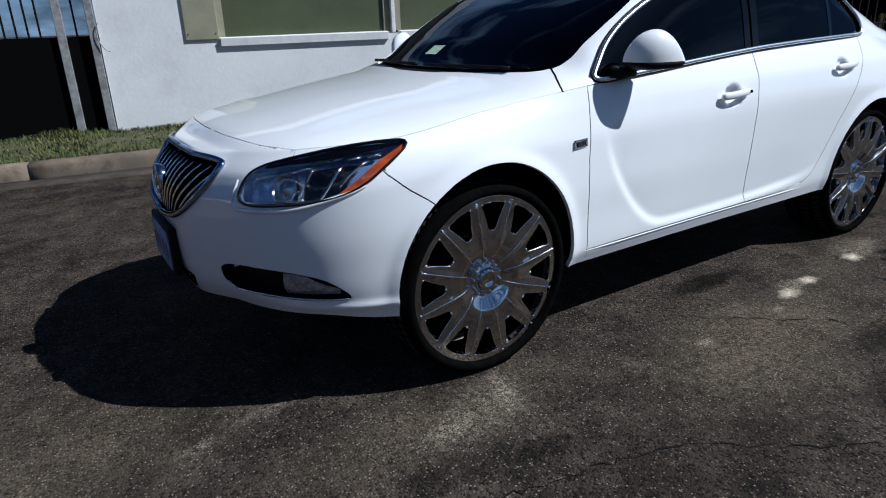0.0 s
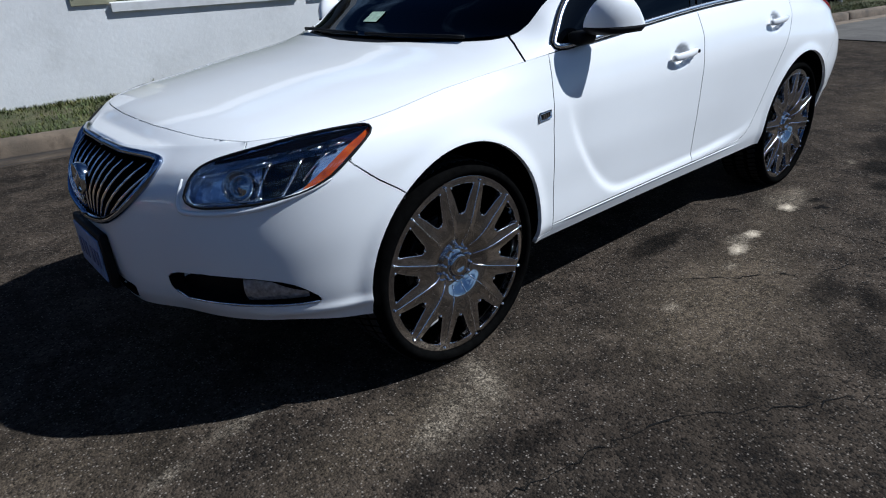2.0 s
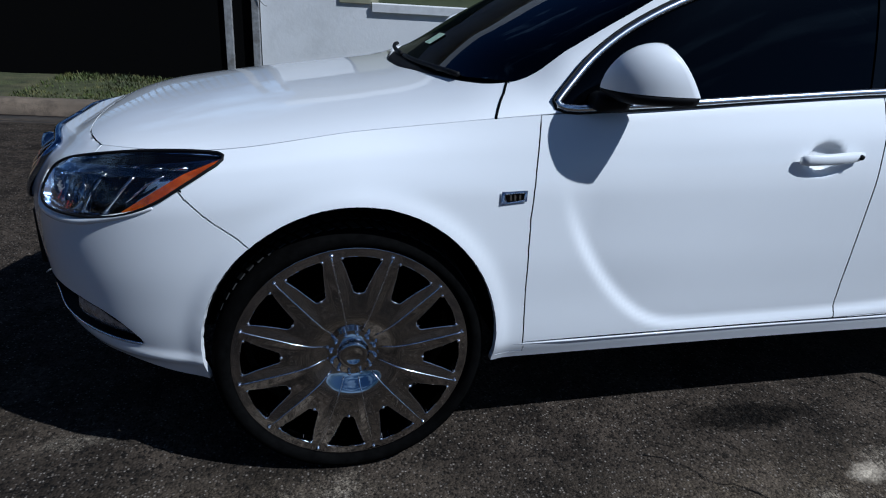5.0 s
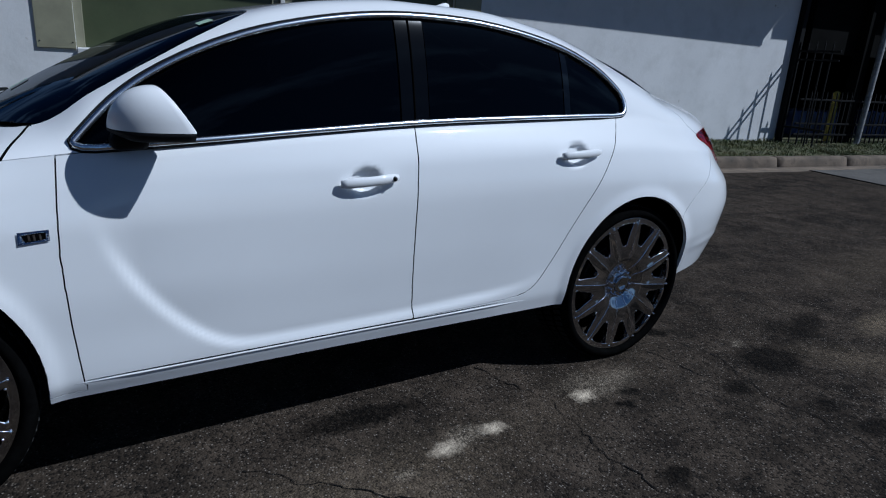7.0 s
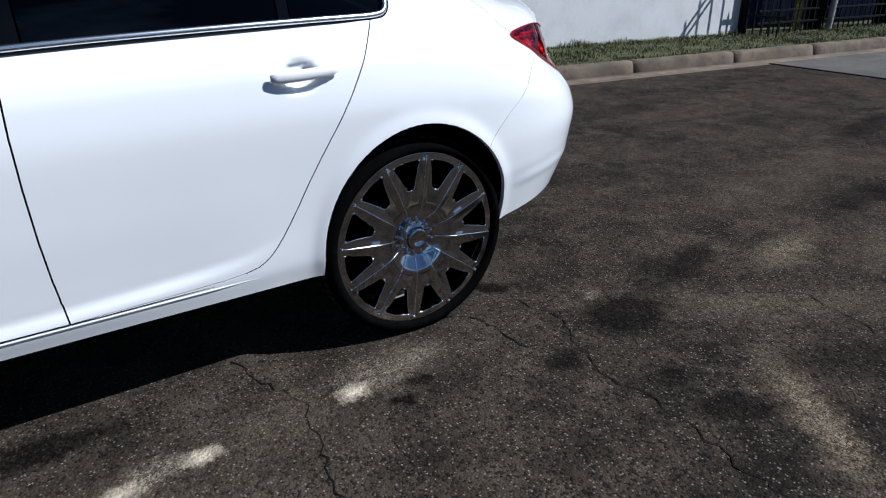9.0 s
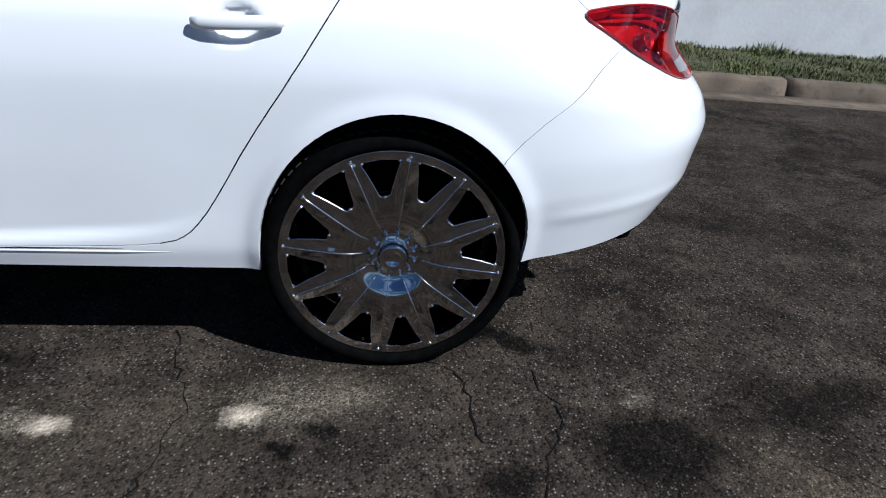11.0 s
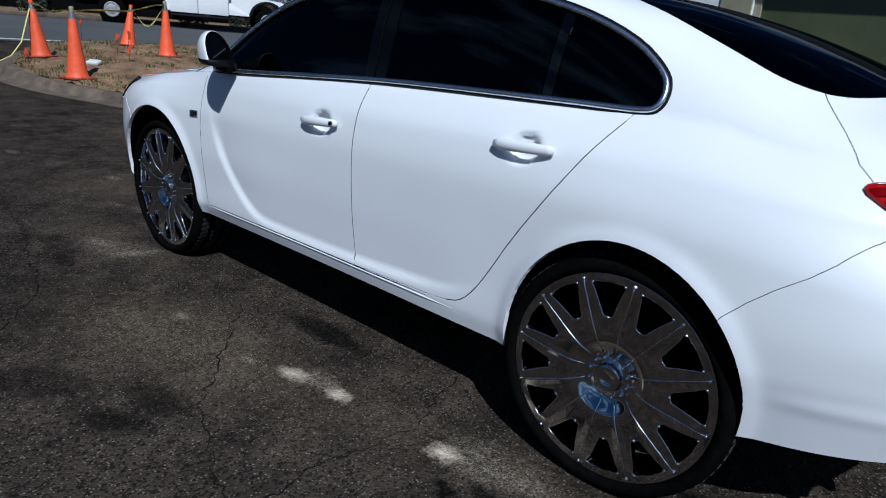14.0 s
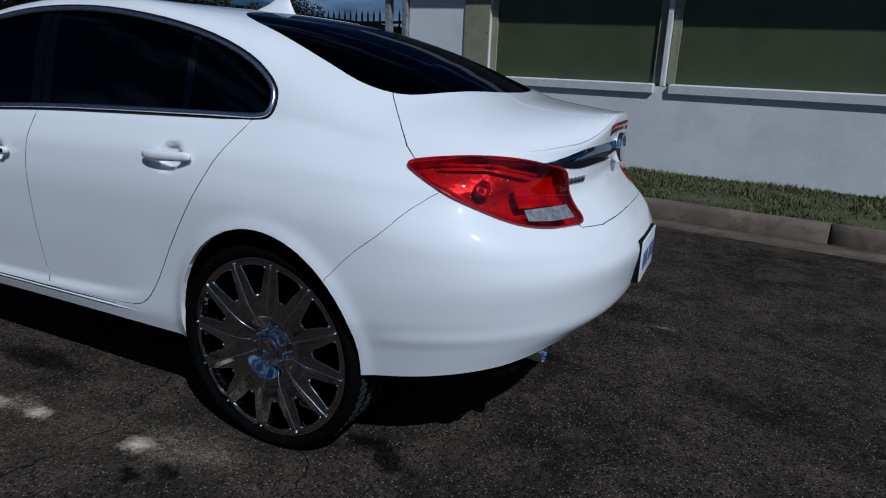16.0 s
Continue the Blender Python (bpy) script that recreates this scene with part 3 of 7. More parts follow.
# upper body: sections from the belt over the roof to the middle
X_TOP = (-0.80, -0.7, -0.5, -0.2, 0.1, 0.25, 0.5, 0.8, 1.05, 1.3, 1.6, 1.9, 2.2, 2.5, 2.8, 3.05, 3.17, 3.4, 3.6, 3.718)
Z_TOP = pchip(X_TOP, (0.885, 0.94, 0.985, 1.035, 1.075, 1.10, 1.235, 1.385, 1.475, 1.525, 1.548, 1.548, 1.537, 1.503, 1.438, 1.358, 1.312, 1.233, 1.208, 1.200))
X_RAIL = (-0.8, 0.3, 0.44, 0.6, 0.73, 0.91, 1.1, 1.36, 1.62, 1.93, 2.3, 2.54, 2.75, 3.0, 3.25, 3.7)
Y_RAIL = pchip(X_RAIL, (0.76, 0.76, 0.765, 0.745, 0.73, 0.71, 0.695, 0.68, 0.672, 0.668, 0.66, 0.65, 0.64, 0.64, 0.66, 0.6))
Z_RAIL = pchip(X_RAIL, (0.9, 1.05, 1.09, 1.20, 1.285, 1.39, 1.462, 1.517, 1.54, 1.535, 1.475, 1.40, 1.315, 1.225, 1.14, 1.12))


KNOT = (0, 0, 0, 0, 0.25, 0.5, 0.75, 1, 1, 1, 1)


def spline7(s):
    """Weights of seven control points of a clamped cubic spline at s."""
    s = min(max(s, 0.0), 1.0 - 1e-9)
    n = [1.0 if KNOT[i] <= s < KNOT[i + 1] else 0.0 for i in range(10)]
    for k in range(1, 4):
        n = [(0 if KNOT[i + k] == KNOT[i] else (s - KNOT[i]) / (KNOT[i + k] - KNOT[i]) * n[i])
             + (0 if KNOT[i + k + 1] == KNOT[i + 1] else (KNOT[i + k + 1] - s) / (KNOT[i + k + 1] - KNOT[i + 1]) * n[i + 1])
             for i in range(10 - k)]
    return n


BELT_A = np.r_[A_NOSE + (0 - A_NOSE) * (1 - np.cos(np.linspace(0, np.pi / 2, 500))), np.linspace(0.01, 2.9, 400), XD + (A_TAIL - XD) * np.sin(np.linspace(0.005, np.pi / 2, 500))]
BELT_P = np.array([rows_at(a)[6] for a in BELT_A])


def belt(x):
    return float(np.interp(x, BELT_P[:, 0], BELT_P[:, 1])), float(np.interp(x, BELT_P[:, 0], BELT_P[:, 2]))


_secs = {}


def upper(x, s):
    """The point of the upper body at x; s goes from the belt (0) to the middle (1): x, half-width, z."""
    key = round(float(x), 5)
    if key not in _secs:
        yb, zb = belt(key)
        zc, yr, zr = max(float(Z_TOP(key)), zb), min(float(Y_RAIL(key)), yb * 0.97), float(Z_RAIL(key))
        d = zc - zb
        flat = np.array([(1, 0), (0.94, 0.26), (0.82, 0.52), (0.60, 0.80), (0.38, 0.95), (0.18, 1), (0, 1)]) * (yb, d) + (0, zb)
        b, c = np.array((yb, zb)), np.array((yr, zr))
        cab = np.array([b, b + (c - b) * 0.38 + (0.020, 0), b + (c - b) * 0.86 + (0.022, 0), c + (-0.012, 0.018), (0.76 * yr, zr + 0.80 * (zc - zr)), (0.34 * yr, zc), (0, zc)])
        g = smooth((key - 0.28) / 0.3) * smooth((3.42 - key) / 0.50)
        _secs[key] = flat * (1 - g) + cab * g
    y, z = np.array(spline7(s)) @ _secs[key]
    return key, float(y), float(z)


# ---- ground, road, wall, kerb ----
def ground_z(x, y):
    """The yard is level and climbs gently towards the road ahead of the car."""
    return 0.82 * smooth((-3.5 - x) / 17.0)


STREET = Matrix.Rotation(-math.atan(0.14), 4, "Z")
WALL_N, KERB_N, GUTTER_N = 5.92, 4.27, 3.88
SILL_Z, WIN_TOP, VERGE_Z = 1.21, 2.42, 0.15


def street_part(name, bm, mat, parent=None, label="", flat=False):
    bm.transform(STREET)
    return finish(name, bm, mat, parent, label, flat)


def sheet_over(name, xs, ys, mat, lift, label, category):
    bm = bmesh.new()
    grid = [[bm.verts.new((x, y, ground_z(x, y) + lift)) for y in ys] for x in xs]
    for a, b in zip(grid, grid[1:]):
        for k in range(len(ys) - 1):
            bm.faces.new((a[k], b[k], b[k + 1], a[k + 1]))
    return tagged(finish(name, bm, mat), label, category, kind="structure")


def ground():
    xs = sorted({*[-1500, -700, -300, -150, -80, -50], *np.arange(-36, -4, 1).tolist(), *np.arange(-4, 17, 1.0).tolist(), 20, 30, 60, 150, 400, 1500})
    ys = sorted({-1500, -500, -150, -50, -20, *np.arange(-10, 15, 2.5).tolist(), 20, 30, 60, 150, 500, 1500})
    sheet_over("ground", xs, ys, ASPHALT, 0.0, "dark worn asphalt yard with pale marks, oil stains and tan patches", "ground")
    sheet_over("road", np.linspace(-19.6, -12.6, 8), (-60, -20, 0, 10, 30, 80), ROAD, 0.008, "worn grey road beyond the yard", "road")
    sheet_over("road_line", (-12.95, -12.8), (-60, -20, 0, 10, 30, 80), LINE_PAINT, 0.012, "faded white line along the road edge", "road line")
    # cracks: thin open joints with ragged sides
    bm = bmesh.new()
    rnd = random.Random(7)
    for line in ([(2.05, -0.66), (2.11, -0.86), (2.17, -1.07), (2.14, -1.30), (2.10, -1.44), (2.15, -1.8), (2.25, -2.3)],
                 [(3.16, -0.84), (3.25, -1.08), (3.10, -1.44), (3.12, -1.72), (3.11, -1.87), (3.08, -2.02), (3.08, -2.6)],
                 [(3.9, -1.30), (4.24, -1.56), (4.18, -1.75), (4.11, -1.91), (4.3, -2.4)], [(2.75, -0.72), (2.98, -0.95), (3.0, -1.2)],
                 [(0.9, -0.95), (1.6, -1.55), (2.1, -1.75)], [(-1.9, -1.2), (-0.9, -1.35), (0.2, -1.6), (1.0, -2.2)], [(4.8, 0.4), (6.2, 1.0), (7.4, 0.8), (9.0, 1.6)]):
        pts = [Vector((x + rnd.uniform(-0.018, 0.018), y + rnd.uniform(-0.018, 0.018), 0.003)) for x, y in dense(line, 0.035)]
        prev = None
        for k, p in enumerate(pts):
            t = pts[min(k + 1, len(pts) - 1)] - pts[max(k - 1, 0)]
            side = Vector((-t.y, t.x, 0)).normalized() * max(0.0012, 0.0042 * rnd.random() ** 1.5)
            pair = bm.verts.new(p + side), bm.verts.new(p - side)
            if prev:
                bm.faces.new((prev[0], prev[1], pair[1], pair[0]))
            prev = pair
    tagged(finish("ground_cracks", bm, TAR, flat=True), "thin dark cracks in the asphalt", "crack", kind="stuff")


def wall_north():
    p0, p1, thick, high = -1.28, 11.54, 0.24, 3.1
    w0, w1 = 0.04, 4.73
    bm = bmesh.new()
    for a, b, z0, z1 in ((p0, p1, -0.2, SILL_Z - 0.03), (p0, w0, SILL_Z - 0.03, WIN_TOP), (w1, p1, SILL_Z - 0.03, WIN_TOP), (p0, p1, WIN_TOP, high)):
        box(bm, (b - a, thick, z1 - z0), ((a + b) / 2, WALL_N + thick / 2, (z0 + z1) / 2))
    wall = tagged(street_part("wall_north", bm, STUCCO, flat=True), "white painted block wall of a low building", "wall", kind="structure")
    # the rest of the building: end walls and roof with a deep eave
    bm = bmesh.new()
    for p in (p0 + 0.12, p1 - 0.12):
        box(bm, (0.24, 8.0, 3.3), (p, WALL_N + 0.24 + 4.0, 1.45))
    box(bm, (p1 - p0, 0.24, 3.3), ((p0 + p1) / 2, WALL_N + 8.36, 1.45))
    tagged(street_part("wall_ends", bm, STUCCO, flat=True), "white end and back walls", "wall", kind="structure")
    bm = bmesh.new()
    box(bm, (p1 - p0 + 0.3, 9.2, 0.20), ((p0 + p1) / 2, WALL_N + 4.13, high + 0.10), None, 0.02)
    box(bm, (p1 - p0 + 0.34, 0.03, 0.26), ((p0 + p1) / 2, WALL_N - 0.485, high + 0.09), None, 0.006)
    for v in bm.verts:
        if v.co.y < WALL_N:
            v.co.y += 0.02 - 0.115 * (v.co.x - p0) / (p1 - p0)
    tagged(street_part("roof", bm, TRIM_WHITE, flat=True), "flat roof with a projecting eave", "roof", kind="structure")
    for k, (a, b) in enumerate(((w0, 2.335), (2.405, w1))):
        win = empty("window_%d" % (k + 1))
        tagged(win, "olive boarded window with a white sill", "window", kind="structure")
        bm = bmesh.new()
        box(bm, (b - a, 0.02, WIN_TOP - SILL_Z + 0.03), ((a + b) / 2, WALL_N + 0.09, (WIN_TOP + SILL_Z - 0.03) / 2))
        street_part("board", bm, BOARD, win, "olive window board", True)
        for p in (a + 0.045, b - 0.045):
            bm = bmesh.new()
            box(bm, (0.09, 0.03, WIN_TOP - SILL_Z), (p, WALL_N + 0.062, (WIN_TOP + SILL_Z) / 2), None, 0.004)
            street_part("jamb", bm, PALE_BOARD, win, "pale olive jamb", True)
        bm = bmesh.new()
        s0, s1 = (0.05, 2.28) if k == 0 else (2.453, 4.765)
        box(bm, (s1 - s0, 0.12, 0.105), ((s0 + s1) / 2, WALL_N + 0.018, SILL_Z - 0.055), Matrix.Rotation(radians(4), 4, "X"), 0.008)
        street_part("window_sill", bm, TRIM_WHITE, win, "projecting white sill", True)
    bm = bmesh.new()
    box(bm, (0.055, 0.10, WIN_TOP - SILL_Z + 0.05), (2.37, WALL_N + 0.045, (WIN_TOP + SILL_Z) / 2), None, 0.006)
    tagged(street_part("mullion", bm, TRIM_WHITE, flat=True), "white post between the two windows", "mullion", kind="structure")
    for p, w in ((-0.15, 0.385), (4.935, 0.41)):
        bm = bmesh.new()
        box(bm, (w, 0.022, WIN_TOP - 1.19), (p, WALL_N - 0.013, (WIN_TOP + 1.19) / 2), None, 0.004)
        panel_ob = tagged(street_part("shutter_panel", bm, PALE_BOARD, flat=True), "pale olive board screwed beside the window", "panel", group="boards beside the windows")
        for q in (-0.42, 0.42):
            for z in (1.26, 1.75, 2.25):
                b2 = bmesh.new()
                bmesh.ops.create_uvsphere(b2, u_segments=8, v_segments=5, radius=0.008, matrix=Matrix.Translation((p + q * w, WALL_N - 0.025, z)))
                street_part("screw", b2, BLACK_IRON, panel_ob)


def kerb():
    bm = bmesh.new()
    box(bm, (22, 0.30, 0.12), (6.6, GUTTER_N + 0.25, -0.052))
    gutter = tagged(street_part("gutter", bm, CONCRETE), "stained concrete gutter", "gutter", kind="structure")
    bm = bmesh.new()
    box(bm, (22.0, 0.05, 0.10), (6.6, GUTTER_N + 0.075, -0.046), Matrix.Rotation(radians(3), 4, "X"))
    street_part("gutter_lip", bm, CONCRETE, gutter)
    root = empty("kerb")
    tagged(root, "row of worn concrete kerb stones", "kerb", kind="structure")
    # stones with open joints
    joints = [-4.4, -2.05, 0.15, 2.6, 4.35, 6.1, 7.9, 9.7, 11.35, 13.2, 15.2, 17.2]
    for a, b in zip(joints, joints[1:]):
        bm = bmesh.new()
        n = 10
        prof = [(0.17, -0.12), (0.17, VERGE_Z), (0.155, VERGE_Z + 0.008), (0.05, VERGE_Z + 0.006), (0.022, VERGE_Z - 0.006), (0.006, VERGE_Z - 0.035), (-0.012, 0.02), (-0.02, -0.12)]
        rings = []
        for k in range(n + 1):
            p = a + 0.006 + (b - a - 0.012) * k / n
            rings.append([bm.verts.new((p, KERB_N + y + 0.004 * noise.noise((p * 2, y * 9, 0)), z + 0.004 * noise.noise((p * 3, y * 7, 5)))) for y, z in prof])
        for r, s in zip(rings, rings[1:]):
            for k in range(len(prof) - 1):
                bm.faces.new((r[k], r[k + 1], s[k + 1], s[k]))
        bm.faces.new(rings[0])
        bm.faces.new(rings[-1][::-1])
        bmesh.ops.recalc_face_normals(bm, faces=bm.faces)
        street_part("kerb_stone", bm, CONCRETE, root)
    # old slab with a tarred joint in front of the gate
    bm = bmesh.new()
    box(bm, (9.4, 3.6, 0.05), (14.80, GUTTER_N - 1.72, -0.019))
    tagged(street_part("apron", bm, APRON, flat=True), "old grey concrete slab before the gate", "pavement", kind="structure")
    bm = bmesh.new()
    box(bm, (0.05, 3.62, 0.012), (10.08, GUTTER_N - 1.72, 0.004))
    tagged(street_part("slab_joint", bm, TAR, flat=True), "black tarred joint of the slab", "joint", kind="structure")


def verge():
    bm = bmesh.new()
    rnd = random.Random(3)
    ps, ns = np.linspace(-4.4, 17.4, 120), np.linspace(KERB_N + 0.165, WALL_N + 0.0, 9)
    ns2 = np.r_[ns, 6.6, 9.0, 14.0]
    grid = [[bm.verts.new((p, q, VERGE_Z - 0.012 + (0.05 * smooth((q - KERB_N - 0.2) / 1.2) + 0.02 * noise.noise((p * 1.5, q * 2, 1))) * (1 if q < 6.5 else 0.5))) for q in ns2] for p in ps]
    for a, b in zip(grid, grid[1:]):
        for k in range(len(ns2) - 1):
            bm.faces.new((a[k], b[k], b[k + 1], a[k + 1]))
    tagged(street_part("verge", bm, VERGE_SOIL), "strip of weedy soil along the wall", "verge", kind="structure")
    verts, faces = [], []

    def blade_at(p, q, z, h, lean, w):
        t = rnd.uniform(0, math.tau)
        dx, dy = math.cos(t), math.sin(t)
        c = STREET @ Vector((p, q, z))
        k = len(verts)
        ox, oy = -dy * w, dx * w
        verts.extend([(c.x - ox, c.y - oy, c.z), (c.x + ox, c.y + oy, c.z), (c.x + ox * 0.7 + dx * lean * 0.4, c.y + oy * 0.7 + dy * lean * 0.4, c.z + h * 0.6),
                      (c.x - ox * 0.7 + dx * lean * 0.4, c.y - oy * 0.7 + dy * lean * 0.4, c.z + h * 0.6), (c.x + dx * lean, c.y + dy * lean, c.z + h)])
        faces.extend([(k, k + 1, k + 2, k + 3), (k + 3, k + 2, k + 4)])
    for _ in range(62000):
        p = rnd.uniform(-3.6, 17.0)
        q = KERB_N + 0.17 + (WALL_N - KERB_N - 0.18 if p < 11.5 else 1.3) * rnd.random()
        near = smooth((q - WALL_N + 0.42) / 0.35)
        thick = min(1.0, max(0.0, 0.5 + 0.9 * noise.noise((p * 1.4, q * 2.4, 2))))
        if rnd.random() > 0.12 + 0.88 * thick + 0.4 * near:
            continue
        z = VERGE_Z - 0.015 + 0.05 * smooth((q - KERB_N - 0.2) / 1.2)
        h = rnd.uniform(0.02, 0.055) * (0.6 + 0.6 * thick) + near * rnd.uniform(0.0, 0.14) * (0.12 + max(0.0, noise.noise((p * 1.3, 4, 4))) * 2.2)
        blade_at(p, q, z, h, h * rnd.uniform(0.2, 1.1), rnd.uniform(0.003, 0.008))
    data = bpy.data.meshes.new("grass")
    data.from_pydata(verts, [], faces)
    data.materials.append(GRASS)
    tagged(new("grass", data), "patchy green and straw-coloured grass and weeds", "grass", kind="stuff")


ground()
wall_north()
kerb()
verge()

# ---- the car: outlines on the flank (girth, height) and on the upper body (x, place across) ----
HUB_Z, HUB_F, HUB_R, HUB_W = 0.376, 0.0, 2.745, 0.865
ARCHES = ((0.0, 0.40, 0.402, 0.432), (2.755, 0.39, 0.386, 0.424))


def arch_line(k, grow=0.0):
    cx, cz, rx, rz = ARCHES[k]
    pts = [(cx - (rx + grow) * math.cos(t), cz + (rz + grow) * math.sin(t)) for t in np.linspace(0, math.pi, 41)]
    return [(cx - rx - grow - 0.012, 0.10)] + pts + [(cx + rx + grow - 0.004, 0.10)]


BLADE = [(0.545, 0.93), (0.578, 0.826), (0.622, 0.735), (0.677, 0.650), (0.742, 0.570), (0.812, 0.502), (0.885, 0.452), (0.965, 0.428), (1.15, 0.424), (1.5, 0.426), (1.86, 0.442), (2.1, 0.463), (2.2, 0.50)]
BLADE_D = [Vector((*p, 0)) for p in rounded(BLADE, closed=False, times=3)]


def blade(a, z):
    """The sculpted hollow along the doors, which ends in a soft ridge below."""
    if not 0.5 < a < 2.4:
        return 0.0
    p = Vector((a, z, 0))
    k = min(range(len(BLADE_D)), key=lambda i: (BLADE_D[i] - p).length_squared)
    best = None
    for i in (max(k - 1, 0), min(k, len(BLADE_D) - 2)):
        u = BLADE_D[i + 1] - BLADE_D[i]
        foot = BLADE_D[i] + u * min(max((p - BLADE_D[i]).dot(u) / u.length_squared, 0.0), 1.0)
        off = p - foot
        if best is None or off.length < abs(best):
            best = off.length * (1 if u.x * off.y - u.y * off.x > 0 else -1)
    d = best
    fade = smooth((a - 0.52) / 0.15) * smooth((2.32 - a) / 0.5) * smooth((0.98 - z) / 0.25)
    return -0.014 * fade * smooth((d + 0.026) / 0.038) * math.exp(-max(d, 0) / 0.17)


HANDLES = ((1.382, 0.944), (2.352, 1.006))
_skin = {}


def skin(a, z):
    key = (round(a, 5), round(z, 5))
    if key not in _skin:
        x, w, zz = flank(a, z)
        for cx, cz, rx, rz in ARCHES:
            e = math.hypot((a - cx) / rx, (zz - cz) / rz)
            if 0.8 < e < 1.35 and zz > 0.3:
                w += 0.011 * math.exp(-(((e - 1.0) * 0.40 / 0.030) ** 2))
        w += blade(a, zz)
        if 0.5 < a < 2.7:
            # rolled shoulder under the windows
            under = 0.034 - (float(ROW_Z[6](a)) - zz)
            if under > 0:
                w -= 0.010 * (under / 0.034) ** 2 * smooth((a - 0.56) / 0.1) * smooth((2.62 - a) / 0.1)
        for cx, cz in HANDLES:
            e = math.hypot((a - cx) / 0.055, (zz - cz) / 0.043)
            if e < 1.15:
                w -= 0.027 * smooth((1.15 - e) / 0.40)
        if a > 3.0:
            # ledge over the lower rear bumper
            w += 0.004 * math.exp(-((zz - float(ROW_Z[1](a)) - 0.012) / 0.022) ** 2) * smooth((a - 3.1) / 0.2) * smooth((4.3 - a) / 0.4)
        if a > 3.35:
            # shelf below the tail lamps
            line = float(np.interp(a, (3.35, 3.55, 3.60, 3.70, 3.94, 4.26, 4.45), (1.0, 0.915, 0.880, 0.848, 0.847, 0.852, 0.855)))
            d = zz - line
            rise = 0.002 * smooth((a - 3.40) / 0.2) * math.exp(-(d / (0.05 if d > 0 else 0.11)) ** 2)
            turn = smooth((a - 3.2) / 1.0)
            w += rise * (1 - turn) * min(1.0, w / 0.2)
            x += rise * turn
        if a < -0.35:
            # lip along the foot of the front bumper, and the shelf under the lamps
            w += 0.010 * math.exp(-((zz - 0.395) / 0.016) ** 2) * smooth((-0.35 - a) / 0.1) * smooth((a + 0.9) / 0.3)
        _skin[key] = x, max(w, 0.0), zz
    return _skin[key]


BELT_X = BELT_P[:, 0]


def girth(x):
    """The girth at which the belt line reaches x."""
    return float(np.interp(x, BELT_X, BELT_A))


def over(a, s):
    x = float(np.interp(a, BELT_A, BELT_X))
    return upper(x, s)


def at_z(x, z):
    """The place across at which the upper body is z high, at x."""
    lo, hi = 0.0, 0.75
    for _ in range(30):
        mid = (lo + hi) / 2
        lo, hi = (mid, hi) if upper(x, mid)[2] < z else (lo, mid)
    return girth(x), lo


def at_y(x, y):
    lo, hi = 0.0, 1.0
    for _ in range(30):
        mid = (lo + hi) / 2
        lo, hi = (mid, hi) if upper(x, mid)[1] > y else (lo, mid)
    return girth(x), lo


HEADLIGHT = rounded([(-0.955, 0.752), (-0.935, 0.835), (-0.885, 0.875), (-0.745, 0.907), (-0.60, 0.931), (-0.45, 0.9425), (-0.318, 0.9415), (-0.405, 0.884), (-0.50, 0.818), (-0.60, 0.783), (-0.75, 0.764)], times=2)
SEAM_A = [(0.486, 1.08), (0.474, 0.922), (0.468, 0.779), (0.477, 0.577), (0.492, 0.392)]
SEAM_B = [(1.603, 1.17), (1.592, 1.060), (1.585, 0.94), (1.582, 0.80), (1.583, 0.66), (1.588, 0.536), (1.600, 0.397)]
SEAM_C = [(2.662, 1.18), (2.652, 1.155), (2.58, 1.047), (2.49, 0.906), (2.36, 0.716), (2.28, 0.578), (2.225, 0.495), (2.18, 0.445), (2.13, 0.420), (2.02, 0.407), (1.60, 0.397)]
DOOR_FOOT = [(0.492, 0.392), (0.96, 0.395), (1.60, 0.397)]
SEAM_F = [(-0.44, 0.868), (-0.42, 0.851), (-0.345, 0.792), (-0.289, 0.755), (-0.254, 0.728), (-0.20, 0.690)]
SEAM_R = [(3.58, 1.045), (3.52, 1.008), (3.472, 0.982), (3.424, 0.958), (3.375, 0.937), (3.327, 0.916), (3.279, 0.893), (3.231, 0.868), (3.183, 0.838), (3.135, 0.803), (3.086, 0.759), (3.038, 0.707), (2.99, 0.643)]
TAIL_LAMP = rounded([(3.318, 1.063), (3.436, 1.078), (3.58, 1.085), (3.70, 1.078), (3.79, 1.066), (3.885, 1.050), (3.935, 1.040), (3.966, 1.020), (3.990, 0.975), (3.992, 0.93), (3.986, 0.876), (3.90, 0.877), (3.80, 0.879), (3.70, 0.896), (3.60, 0.942), (3.50, 0.985), (3.416, 1.020)], times=2)
LID_FOOT = [(3.90, 0.91), (3.955, 0.866), (4.06, 0.860), (4.25, 0.868), (4.6, 0.874)]
FOG = rounded([(-1.085, 0.53), (-0.83, 0.540), (-0.67, 0.517), (-0.60, 0.476), (-0.555, 0.430), (-0.63, 0.428), (-0.85, 0.434), (-1.03, 0.430), (-1.09, 0.46)], times=2)
GRILLE = rounded([(-1.60, 0.872), (-1.30, 0.877), (-1.10, 0.871), (-1.085, 0.855), (-1.115, 0.80), (-1.23, 0.70), (-1.34, 0.655), (-1.60, 0.632)], times=2)
INTAKE = rounded([(-1.60, 0.435), (-1.30, 0.437), (-1.27, 0.425), (-1.33, 0.350), (-1.60, 0.346)], times=1)
